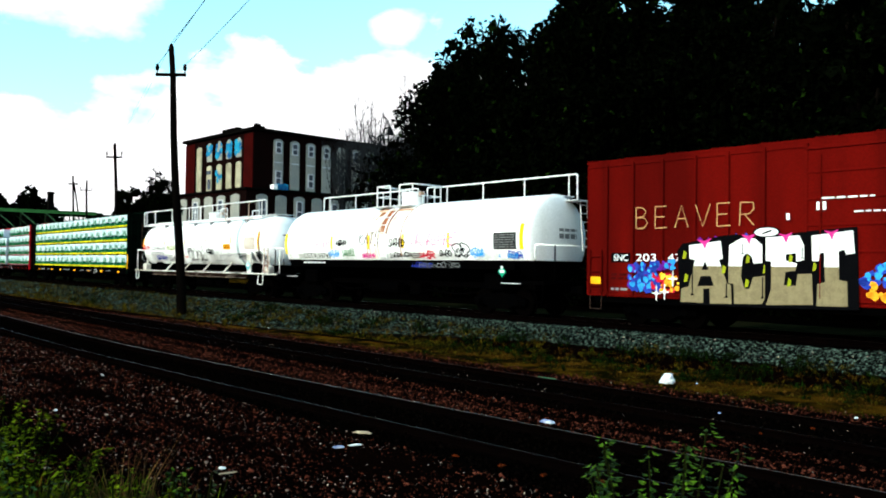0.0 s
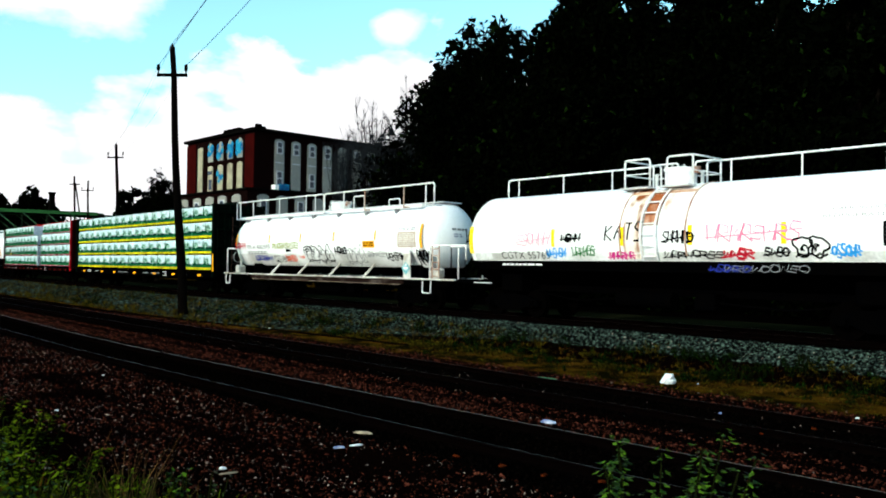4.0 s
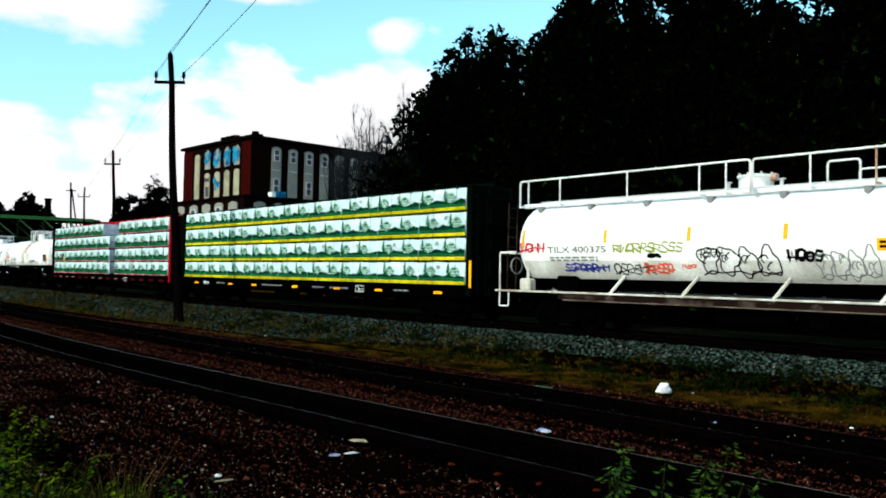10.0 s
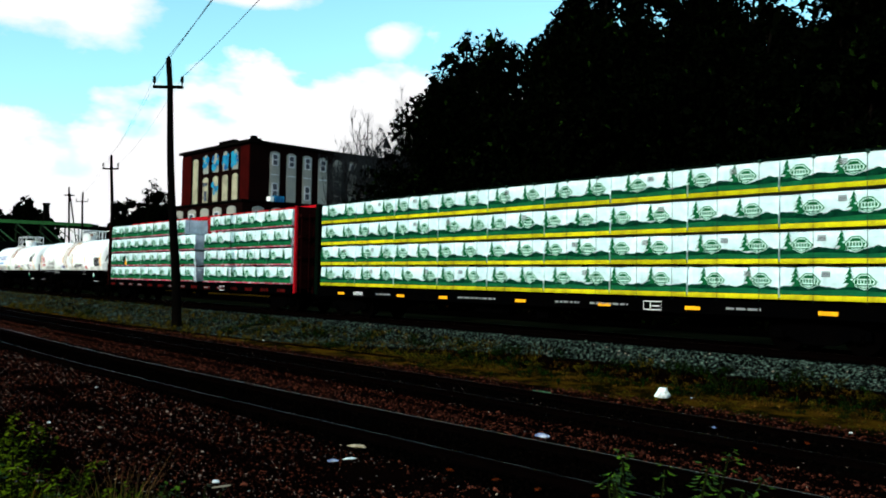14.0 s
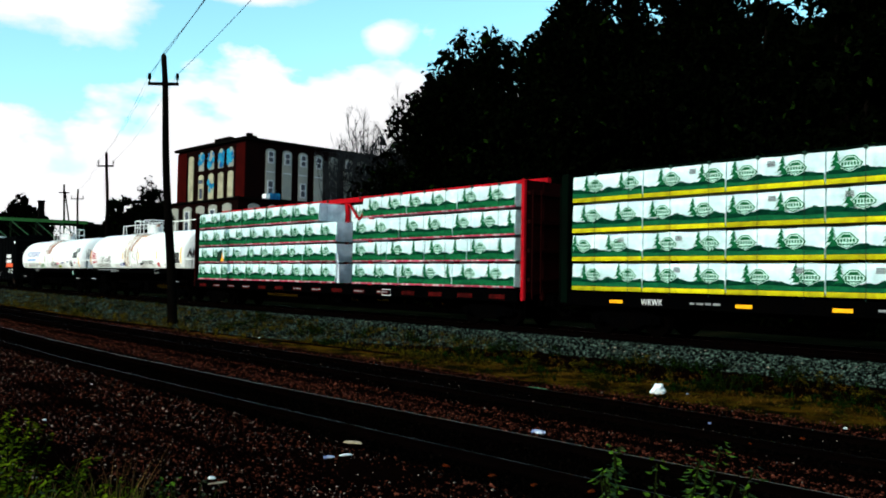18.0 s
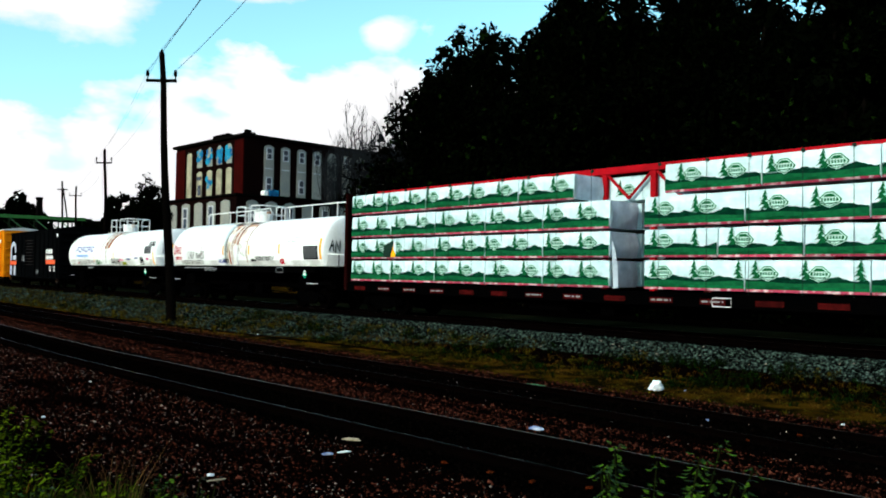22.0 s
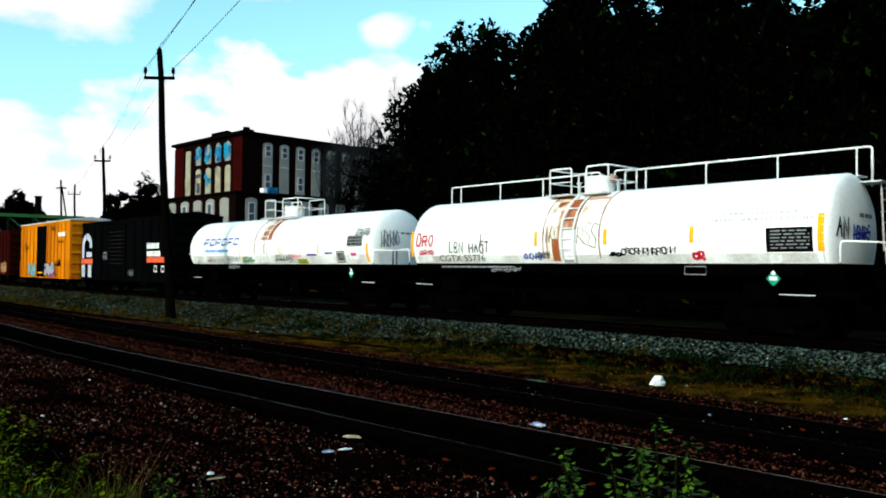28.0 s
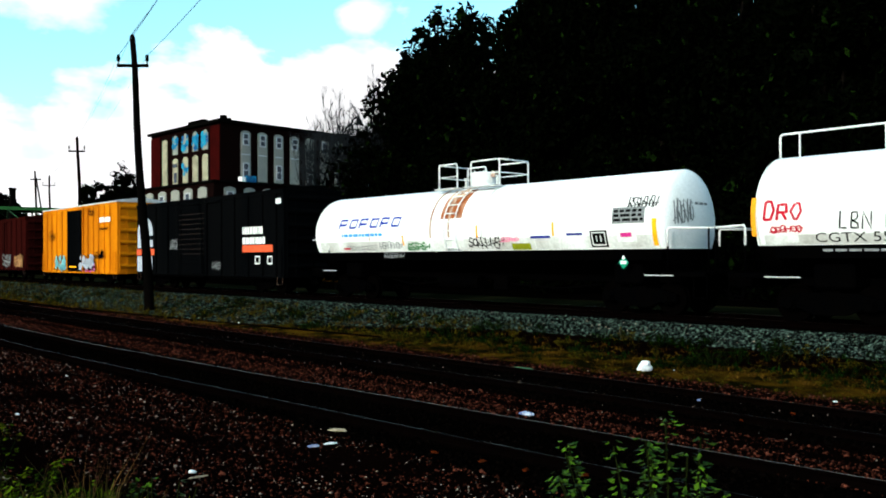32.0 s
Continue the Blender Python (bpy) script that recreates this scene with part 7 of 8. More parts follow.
def cards_mesh(name, pts, materials, seed):
    n = len(pts) // 4
    me = bpy.data.meshes.new(name)
    me.vertices.add(n * 4)
    me.vertices.foreach_set("co", pts.astype(np.float32).ravel())
    me.loops.add(n * 6)
    me.polygons.add(n * 2)
    base = np.arange(n)[:, None] * 4
    loops = (base + np.array([[0, 1, 2, 0, 2, 3]])).ravel()
    me.loops.foreach_set("vertex_index", loops.astype(np.int32))
    me.polygons.foreach_set("loop_start", (np.arange(n * 2) * 3).astype(np.int32))
    me.polygons.foreach_set("loop_total", np.full(n * 2, 3, np.int32))
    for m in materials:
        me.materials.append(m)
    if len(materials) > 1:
        # about one spray in 22 takes the second colour, a painted glint
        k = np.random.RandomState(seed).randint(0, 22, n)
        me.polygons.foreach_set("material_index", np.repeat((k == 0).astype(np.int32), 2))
    me.update()
    me.validate()
    return me


def limb(bm, p, q, r0, r1, rnd, n=5):
    pts = [Vector(p).lerp(Vector(q), i / n) + Vector((rnd.uniform(-1, 1), rnd.uniform(-1, 1), rnd.uniform(-.5, .5))) * (r0 * 0.8 if 0 < i < n else 0) for i in range(n + 1)]
    for i in range(n):
        rod(bm, pts[i], pts[i + 1], r0 + (r1 - r0) * i / n, 7, r0 + (r1 - r0) * (i + 1) / n)


def tree_pattern(seed, height, width, lobes_n, cards, size, low=0.22, pointed=0.0):
    """Meshes of a tree: trunk and limbs, and a crown of leaf sprays over a darker inner mass."""
    rnd = np.random.RandomState(seed)
    pr = random.Random(seed)
    lobes = []
    for i in range(lobes_n):
        t = low + (1 - low) * (i + 0.5) / lobes_n
        spread = width * 0.5 * (math.sin(math.pi * min(1, 0.12 + t * (0.88 if not pointed else 0.95))) ** 0.7) * (1 - pointed * t * 0.75)
        a = i * 2.4 + pr.uniform(-.5, .5)
        rr = spread * pr.uniform(0.30, 0.62)
        q = max(0, spread - rr * 0.7) * pr.uniform(0.6, 1.05)
        lobes.append(((q * math.cos(a), q * math.sin(a), height * t), (rr, rr, rr * pr.uniform(0.55, 0.85))))
    top = max(l[0][2] + l[1][2] for l in lobes)
    k = height / top
    lobes = [((x, y, z * k), r) for (x, y, z), r in lobes]
    bm = bmesh.new()
    limb(bm, (0, 0, -0.4), (0.2, 0.1, height * 0.55), height * 0.022, height * 0.012, pr, 7)
    for (x, y, z), r in lobes[::2]:
        limb(bm, (0, 0, z * 0.45), (x * 0.85, y * 0.85, z), height * 0.009, height * 0.003, pr)
    trunk = bpy.data.meshes.new("trunk")
    bm.to_mesh(trunk)
    bm.free()
    trunk.materials.append(BARK)
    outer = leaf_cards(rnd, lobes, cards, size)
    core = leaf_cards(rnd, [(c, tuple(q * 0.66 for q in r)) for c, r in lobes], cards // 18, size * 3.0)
    crown = cards_mesh("crown", np.concatenate([outer, core]), [LEAF_SHADED, LEAF_GLINT], seed)
    return trunk, crown


def plant_tree(pattern, x, y, z, turn, scale, label, name="tree", group="trees behind the track"):
    ob = thing(name, Matrix.LocRotScale((x, y, z), Euler((0, 0, radians(turn))), (scale, scale, scale)), label, "tree" if name == "tree" else "bush", group)
    for nm, me in zip(("trunk", "crown"), pattern):
        o = new(nm, me)
        o.parent = ob
    return ob


BROAD = tree_pattern(3, 20.0, 13.0, 30, 26000, 0.20)
TALL = tree_pattern(7, 22.0, 10.5, 30, 25000, 0.20, 0.15)
SHAGGY = tree_pattern(12, 21.0, 12.0, 28, 20000, 0.22, 0.18, 0.35)
BUSH = tree_pattern(17, 6.0, 8.0, 14, 5000, 0.24, 0.05)
SMALL = tree_pattern(23, 9.0, 7.0, 14, 9500, 0.24, 0.12)
SPARSE = tree_pattern(31, 15.0, 9.0, 22, 2600, 0.22, 0.2)

tall_label = "tall leafy dark green tree standing behind the railway track"
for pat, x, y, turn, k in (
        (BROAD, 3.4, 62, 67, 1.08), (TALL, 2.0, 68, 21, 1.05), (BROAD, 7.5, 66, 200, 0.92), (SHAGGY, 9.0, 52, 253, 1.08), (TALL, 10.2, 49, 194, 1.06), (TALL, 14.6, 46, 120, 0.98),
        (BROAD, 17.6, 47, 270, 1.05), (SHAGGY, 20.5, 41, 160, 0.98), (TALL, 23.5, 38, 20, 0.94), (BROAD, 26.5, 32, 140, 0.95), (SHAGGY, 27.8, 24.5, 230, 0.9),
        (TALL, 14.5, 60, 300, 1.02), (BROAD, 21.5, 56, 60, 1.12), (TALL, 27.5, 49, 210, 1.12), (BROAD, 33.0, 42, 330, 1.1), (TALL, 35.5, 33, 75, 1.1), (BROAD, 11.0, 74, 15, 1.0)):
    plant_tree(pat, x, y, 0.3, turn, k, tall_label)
for x, y, turn, k in ((-3.5, 64, 0, 1.1), (1.5, 57, 70, 1.0), (6.0, 53, 140, 1.1), (9.5, 46, 30, 1.0), (13.5, 42, 200, 1.05), (16.5, 38, 110, 1.0), (19.0, 33.5, 250, 1.0), (21.5, 29, 10, 1.0),
                      (24.0, 24, 90, 1.0), (27.0, 18, 180, 1.0), (-7.5, 72, 50, 1.0), (-12, 84, 150, 1.0)):
    plant_tree(BUSH, x, y, 0.3, turn, k, "dense dark green undergrowth bush below the trees", "bush", "bushes below the trees")
plant_tree(SPARSE, -5.6, 84, 0.4, 40, 1.12, "thin half-bare tree with pale twigs and few leaves")
plant_tree(SPARSE, -2.9, 80, 0.4, 140, 1.12, "thin half-bare tree with pale twigs and few leaves")
plant_tree(TALL, -33.3, 95, 0.4, 0, 0.60, "small round dark green tree beside the mill")
plant_tree(SMALL, -36.6, 96, 0.4, 100, 1.22, "small round dark green tree beside the mill")
plant_tree(BUSH, -43.5, 106, 0.4, 40, 1.15, "low dark green bush by the far poles", "bush", "bushes below the trees")
plant_tree(SMALL, -48.5, 116, 0.4, 40, 0.95, "small dark green tree by the far poles")


def bare_twigs(x, y, height, spread, stems, seed):
    """A half-dead tree against the sky: upright limbs that fork twice into fine bare twigs."""
    rnd = random.Random(seed)
    ob = thing("bare_tree", pose(x, y, 0.3), "bare grey twigs of a leafless tree", "tree", "trees behind the track")
    bm = bmesh.new()
    limb(bm, (0, 0, 0), (0.2, 0, height * 0.5), 0.2, 0.1, rnd)
    part("trunk", bm, TWIG, ob)
    for i in range(stems):
        a, foot = rnd.uniform(0, 6.28), Vector((0.1, 0, height * rnd.uniform(0.25, 0.48)))
        out = spread * rnd.uniform(0.2, 1.0)
        tip = Vector((out * math.cos(a), out * math.sin(a), height * rnd.uniform(0.72, 1.0) * (1 - 0.25 * out / spread)))
        bm = bmesh.new()
        way = tip - foot
        pipe(bm, [foot, foot + way * 0.35 + Vector((way.x, way.y, 0)) * 0.12, foot + way * 0.7 + Vector((way.x, way.y, 0)) * 0.1, tip], 0.034, 4)
        for k in range(13):
            f = rnd.uniform(0.3, 1.0)
            p = foot + way * f
            q = p + Vector((rnd.uniform(-1, 1), rnd.uniform(-1, 1), rnd.uniform(0.6, 2.2))) * (0.45 + 0.9 * (1 - f) + 0.3)
            pipe(bm, [p, p.lerp(q, 0.5) + Vector((rnd.uniform(-.1, .1), 0, 0.06)), q], 0.019, 4)
            for j in range(3):
                g = p.lerp(q, rnd.uniform(0.3, 0.95))
                pipe(bm, [g, g + Vector((rnd.uniform(-.5, .5), rnd.uniform(-.5, .5), rnd.uniform(0.25, 1.0)))], 0.012, 3)
        part("branch", bm, TWIG, ob)


TWIG = mat("twig_grey", (0.014, 0.016, 0.019), 0.9, scale=3, fine=20)
bare_twigs(-7.4, 83, 21.0, 3.8, 32, 4)
bare_twigs(-3.6, 82, 21.5, 3.2, 26, 9)
bare_twigs(-10.6, 86, 17.5, 2.8, 20, 14)


# -- far left: road bridge over the line, wooded rise, chimney --
def build_bridge():
    d = Vector((-0.83, -0.557, 0))
    o = Vector((-59.6, 131.0, 0))
    ang = math.degrees(math.atan2(d.y, d.x))
    br = thing("truss_bridge", pose(o.x, o.y, 0, 0, 0, ang), "green steel truss road bridge crossing over the tracks", "bridge")
    L, zt, zb = 60.0, 9.7, 6.6
    for y in (-4.0, 4.0):
        for z, h in ((zt, 0.5), (zb, 0.4)):
            bm = bmesh.new()
            box(bm, -3, L, y - 0.2, y + 0.2, z, z + h)
            part("chord", bm, BRIDGE_GREEN if z == zt else BRIDGE_DARK, br)
        n = 18
        for i in range(n):
            x = -2.5 + i * 3.4
            bm = bmesh.new()
            rod(bm, (x, y, zb + 0.2), (x + 3.4, y, zt + 0.1), 0.09, 6)
            part("diagonal", bm, BRIDGE_PALE, br)
            bm = bmesh.new()
            box(bm, x - 0.1, x + 0.1, y - 0.1, y + 0.1, zb, zt)
            part("vertical", bm, BRIDGE_DARK, br)
    bm = bmesh.new()
    box(bm, -4, L, -3.9, 3.9, zt + 0.1, zt + 0.4)
    part("deck", bm, BRIDGE_DARK, br)
    bm = bmesh.new()
    box(bm, -16, -3.0, -5, 5, 0, zt + 0.1)
    part("abutment", bm, ROOF_TAR, br)
    bm = bmesh.new()
    box(bm, 30, 32, -4.5, 4.5, 0, zb)
    part("pier", bm, ROOF_TAR, br)


BRIDGE_GREEN = mat("bridge_green", (0.03, 0.12, 0.035), 0.7, second=(0.02, 0.07, 0.02), scale=0.6, fine=8)
BRIDGE_DARK = mat("bridge_dark", (0.008, 0.016, 0.008), 0.8, scale=0.6, fine=8)
BRIDGE_PALE = mat("bridge_pale", (0.05, 0.12, 0.06), 0.7, scale=0.6, fine=8)
build_bridge()

wood = np.random.RandomState(9)
clumps = []
for i in range(22):
    x = -196 + i * 3.4
    h = 22.5 + 3.0 * math.sin(i * 0.33 + 1.0) + wood.uniform(-1.2, 1.2)
    if x > -134:
        h *= max(0.7, 1 - (x + 134) * 0.03)
    clumps.append(((x, 262 + wood.uniform(-8, 8), h * 0.55), (4.5, 4, h * 0.5)))
far_wood = new("far_wood", cards_mesh("far_wood", leaf_cards(wood, clumps, 18000, 1.1), [LEAF_SHADED], 1))
tagged(far_wood, "dark green wooded rise in the far distance", "woods", kind="stuff")
chimney = thing("chimney", pose(-106.7, 222, 0.4), "dark square brick chimney above the far trees", "chimney")
bm = bmesh.new()
rod(bm, (0, 0, 0), (0, 0, 20.2), 1.0, 4, 0.9)
part("shaft", bm, ROOF_TAR, chimney)
bm = bmesh.new()
rod(bm, (0, 0, 20.2), (0, 0, 20.8), 1.1, 4, 1.1)
part("cap", bm, ROOF_TAR, chimney)
# ---- loose stones, weeds and litter on the ground ----
def plan(s, side):
    """Plan positions for arrays of s and side."""
    x, y, h = (np.interp(s, S_GRID, v) for v in (LINE_X, LINE_Y, LINE_H))
    return x - np.sin(h) * side, y + np.cos(h) * side


def heights(side, s):
    return np.array([ground_height(d, q) for d, q in zip(side, s)])


def stones(name, rnd, n, s_range, side_range, size, material, label, sink=0.35, near=1.0, wide=1.0):
    """Broken stones, each an uneven eight-sided lump, lying on the ground."""
    s = s_range[0] + (s_range[1] - s_range[0]) * rnd.uniform(0, 1, n) ** near
    side = rnd.uniform(*side_range, n)
    if side_range[1] <= 1.0:        # a share of the shoulder's slope
        p, q = np.array([shoulder(v) for v in s]), np.array([toe(v) for v in s])
        side = p - 0.25 + side * (q - p + 0.45) * np.interp(s, (12, 24), (0.56, 1.0))
    x, y = plan(s, side)
    r = size * rnd.lognormal(0, 0.33, n)
    z = heights(side, s) + r * (1 - 2 * sink) * 0.5
    base = np.array([[1, 0, 0], [-1, 0, 0], [0, 1, 0], [0, -1, 0], [0, 0, 0.8], [0, 0, -0.8]], float)
    v = base[None] * rnd.uniform(0.6, 1.25, (n, 6, 1)) + rnd.uniform(-0.28, 0.28, (n, 6, 3))
    a = rnd.uniform(0, 6.28, n)
    c, q = np.cos(a)[:, None], np.sin(a)[:, None]
    vx, vy = v[:, :, 0] * c - v[:, :, 1] * q, v[:, :, 0] * q + v[:, :, 1] * c
    co = np.stack([vx * r[:, None] * wide + x[:, None], vy * r[:, None] + y[:, None], v[:, :, 2] * r[:, None] * 0.8 + z[:, None]], 2).reshape(-1, 3)
    tri = np.array([[0, 2, 4], [2, 1, 4], [1, 3, 4], [3, 0, 4], [2, 0, 5], [1, 2, 5], [3, 1, 5], [0, 3, 5]])
    loops = (np.arange(n)[:, None, None] * 6 + tri[None]).reshape(-1)
    me = bpy.data.meshes.new(name)
    me.vertices.add(n * 6)
    me.vertices.foreach_set("co", co.astype(np.float32).ravel())
    me.loops.add(n * 24)
    me.polygons.add(n * 8)
    me.loops.foreach_set("vertex_index", loops.astype(np.int32))
    me.polygons.foreach_set("loop_start", (np.arange(n * 8) * 3).astype(np.int32))
    me.polygons.foreach_set("loop_total", np.full(n * 8, 3, np.int32))
    me.materials.append(material)
    me.update()
    return tagged(new(name, me), label, "ballast", kind="stuff")


rs = np.random.RandomState(21)
stones("grey_ballast_stones", rs, 66000, (-12, 48), (0, 1), 0.029, GREY_STONE, "broken grey ballast stones on the raised track's shoulder", near=1.35)
stones("grey_ballast_stones", rs, 9000, (40, 110), (0, 1), 0.055, GREY_STONE, "broken grey ballast stones on the raised track's shoulder")
stones("brown_ballast_stones", rs, 62000, (-6, 34), (12.9, 20.5), 0.017, BROWN_STONE, "rust-brown ballast stones in front of the near track", near=1.6, sink=0.2)
stones("brown_ballast_stones", rs, 24000, (-8, 44), (8.8, 10.6), 0.021, BROWN_STONE, "rust-brown ballast stones between the two near tracks", near=1.4, sink=0.2)
stones("brown_ballast_stones", rs, 13000, (-8, 44), (5.2, 6.4), 0.021, BROWN_STONE, "rust-brown ballast stones beside the siding", near=1.4, sink=0.2)
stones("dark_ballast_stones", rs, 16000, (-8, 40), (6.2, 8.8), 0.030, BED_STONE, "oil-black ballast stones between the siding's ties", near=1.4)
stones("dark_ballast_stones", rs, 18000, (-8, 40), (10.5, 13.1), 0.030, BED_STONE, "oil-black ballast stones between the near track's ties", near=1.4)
stones("pale_stones", rs, 10000, (-6, 30), (12.9, 20.0), 0.0115, PALE_STONE, "scattered pale stones among brown ballast", near=1.5, sink=0.15)
stones("pale_stones", rs, 220, (-4, 26), (13.2, 20.0), 0.030, PALE_STONE, "scattered pale stones among brown ballast", near=1.4)
stones("pale_stones", rs, 1500, (-8, 40), (5.0, 10.4), 0.012, PALE_STONE, "scattered pale stones among brown ballast", near=1.3)
stones("pale_stones", rs, 700, (-10, 40), (0.1, 1), 0.026, PALE_STONE, "scattered pale stones among grey ballast", near=1.3)


def blades(name, rnd, tufts, per, height, width, material, label, lean=0.35):
    """Grass: thin bent blades fanning out of tufts. tufts: rows of x, y, z, size."""
    quads = []
    for x, y, z, k in tufts:
        n = int(per)
        a = rnd.uniform(0, 6.28, n)
        rad = rnd.uniform(0, 0.09, n) * k
        h = height * k * rnd.uniform(0.45, 1.1, n)
        l = lean * h * rnd.uniform(0.2, 1.3, n)
        ca, sa = np.cos(a), np.sin(a)
        p0 = np.stack([x + rad * ca, y + rad * sa, np.full(n, z)], 1)
        p1 = p0 + np.stack([l * 0.35 * ca, l * 0.35 * sa, h * 0.6], 1)
        p2 = p0 + np.stack([l * ca, l * sa, h], 1)
        w = np.stack([-sa, ca, np.zeros(n)], 1) * width * k
        quads.append(np.stack([p0 - w, p0 + w, p1 + w * 0.8, p1 - w * 0.8], 1))
        quads.append(np.stack([p1 - w * 0.8, p1 + w * 0.8, p2 + w * 0.1, p2 - w * 0.1], 1))
    pts = np.concatenate(quads).reshape(-1, 3)
    return tagged(new(name, cards_mesh(name, pts, [material], 1)), label, "grass", kind="stuff")


def tuft_rows(rnd, n, s_range, side_range, k0, k1, near=1.0):
    s = s_range[0] + (s_range[1] - s_range[0]) * rnd.uniform(0, 1, n) ** near
    side = rnd.uniform(*side_range, n)
    x, y = plan(s, side)
    return np.stack([x, y, heights(side, s) - 0.02, rnd.uniform(k0, k1, n)], 1)


gr = np.random.RandomState(33)
blades("verge_grass", gr, tuft_rows(gr, 1500, (-10, 19), (2.4, 5.5), 0.5, 1.2), 16, 0.05, 0.007, VERGE_DRY, "low dry brown grass on the weedy strip", 1.9)
blades("verge_grass", gr, tuft_rows(gr, 900, (-10, 22), (2.4, 5.4), 0.6, 1.5), 14, 0.055, 0.008, WEED_OLIVE, "low olive green grass on the weedy strip", 1.8)
blades("verge_grass", gr, tuft_rows(gr, 260, (24, 60), (4.3, 5.2), 0.7, 1.6), 12, 0.2, 0.010, WEED_OLIVE, "low olive green grass beside the ballast", 0.8)


blades("shoulder_grass", gr, tuft_rows(gr, 1000, (-9, 20), (2.5, 4.4), 0.6, 1.7, 1.2), 10, 0.06, 0.009, VERGE_DRY, "low dry brown grass at the foot of the ballast slope", 1.2)
blades("shoulder_grass", gr, tuft_rows(gr, 1900, (12, 75), (1.9, 4.3), 0.6, 1.9, 1.1), 10, 0.10, 0.008, WEED_OLIVE, "low olive green weeds creeping over the ballast slope", 1.1)
blades("shoulder_grass", gr, tuft_rows(gr, 700, (-8, 60), (2.0, 4.0), 0.5, 1.6, 1.3), 10, 0.13, 0.010, WEED_DARK, "low dark green weeds creeping over the ballast slope", 1.0)


def weed_clump(x, y, z, width, height, n, leaf, material, seed, label, name="weed", flat=0.5, reach=0.15):
    """A leafy weed: thin stems with pointed leaves, densest below."""
    pr = random.Random(seed)
    ob = thing(name, pose(x, y, z), label, "weed", "weeds along the tracks")
    stems = []
    bm = bmesh.new()
    for i in range(min(24, max(4, n // 14))):
        a, r = pr.uniform(0, 6.28), width * 0.5 * pr.random() ** 0.6
        tip = Vector((r * math.cos(a), r * math.sin(a), height * pr.uniform(0.55, 1.0) * (1 - 0.35 * r / width)))
        foot = Vector((tip.x * 0.45, tip.y * 0.45, -0.05))
        pipe(bm, [foot, foot.lerp(tip, 0.5) + Vector((0, 0, 0.06 * height)), tip], 0.006 + 0.004 * leaf * 5, 5)
        stems.append((foot, tip))
    part("stem", bm, STEM, ob, kind="stuff")
    quads = np.zeros((n, 4, 3))
    for i in range(n):
        f, t = stems[i % len(stems)]
        q = f.lerp(t, 0.2 + 0.84 * pr.random() ** 0.7)
        a = pr.uniform(0, 6.28)
        u = Vector((math.cos(a), math.sin(a), pr.uniform(-0.55, 0.35) * (1 - flat * 0.3))).normalized()
        w = u.cross(Vector((pr.uniform(-.4, .4), pr.uniform(-.4, .4), 1))).normalized()
        s = leaf * pr.uniform(0.6, 1.3)
        up = u.cross(w) * s * 0.2
        m = q + u * s * reach * pr.uniform(0.6, 1.4)
        quads[i] = [m, m + u * s * 0.5 + w * s * 0.32 + up, m + u * s * 1.05 - Vector((0, 0, s * 0.15)), m + u * s * 0.5 - w * s * 0.32 + up]
    o = new("foliage", cards_mesh("foliage", quads.reshape(-1, 3), [material], seed))
    o.parent = ob
    return ob


def ground_at(x, y):
    i = int(np.argmin((LINE_X - x) ** 2 + (LINE_Y - y) ** 2))
    h = LINE_H[i]
    side = (x - LINE_X[i]) * -math.sin(h) + (y - LINE_Y[i]) * math.cos(h)
    return ground_height(side, S_GRID[i])


# tall plant on the bank, to the right of the camera's line
SHRUB = weed_clump(1.48, 5.7, ground_at(1.48, 5.7), 1.5, 1.75, 1700, 0.058, LEAF_BRIGHT, 5, "leafy bright green sapling growing on the bank", reach=0.5)
weed_clump(0.95, 5.3, ground_at(0.95, 5.3), 0.6, 0.95, 130, 0.07, LEAF_BRIGHT, 6, "leafy bright green sapling growing on the bank", reach=0.5)
weed_clump(2.2, 5.5, ground_at(2.2, 5.5), 0.6, 0.95, 130, 0.07, LEAF_BRIGHT, 16, "leafy green sapling growing on the bank", reach=0.5)
# weeds on the bank to the left
for i, (x, y, w, h, n, lf, m_) in enumerate((
        (-3.9, 7.2, 1.5, 0.95, 520, 0.075, WEED_GREEN), (-3.3, 6.5, 1.3, 0.85, 420, 0.075, WEED_GREEN), (-2.5, 6.3, 1.0, 0.72, 300, 0.07, WEED_GREEN), (-4.6, 7.9, 1.4, 1.0, 420, 0.08, WEED_GREEN),
        (-2.05, 6.7, 0.8, 0.85, 240, 0.065, LEAF_BRIGHT), (-5.4, 8.9, 1.3, 0.9, 320, 0.075, WEED_GREEN), (-1.6, 6.2, 0.6, 0.70, 150, 0.055, WEED_GREEN), (-3.5, 5.9, 1.3, 0.8, 320, 0.075, LEAF_BRIGHT),
        (-2.8, 5.6, 1.2, 0.62, 280, 0.065, LEAF_BRIGHT), (-4.3, 6.3, 1.2, 1.0, 320, 0.08, WEED_GREEN))):
    weed_clump(x, y, ground_at(x, y), w, h, int(n * 1.8), lf * 0.72, m_, 40 + i, "low leafy green weeds on the bank")
bank = np.array([(x, y, ground_at(x, y) - 0.02, k) for x, y, k in ((gr.uniform(-5.2, -1.2), gr.uniform(5.6, 8.6), gr.uniform(0.6, 1.3)) for _ in range(150))])
blades("bank_grass", gr, bank[:80], 22, 0.30, 0.006, VERGE_DRY, "dry brown grass between the weeds on the bank", 0.7)
blades("bank_grass", gr, bank[80:], 26, 0.34, 0.007, WEED_GREEN, "yellow-green grass between the weeds on the bank", 0.7)
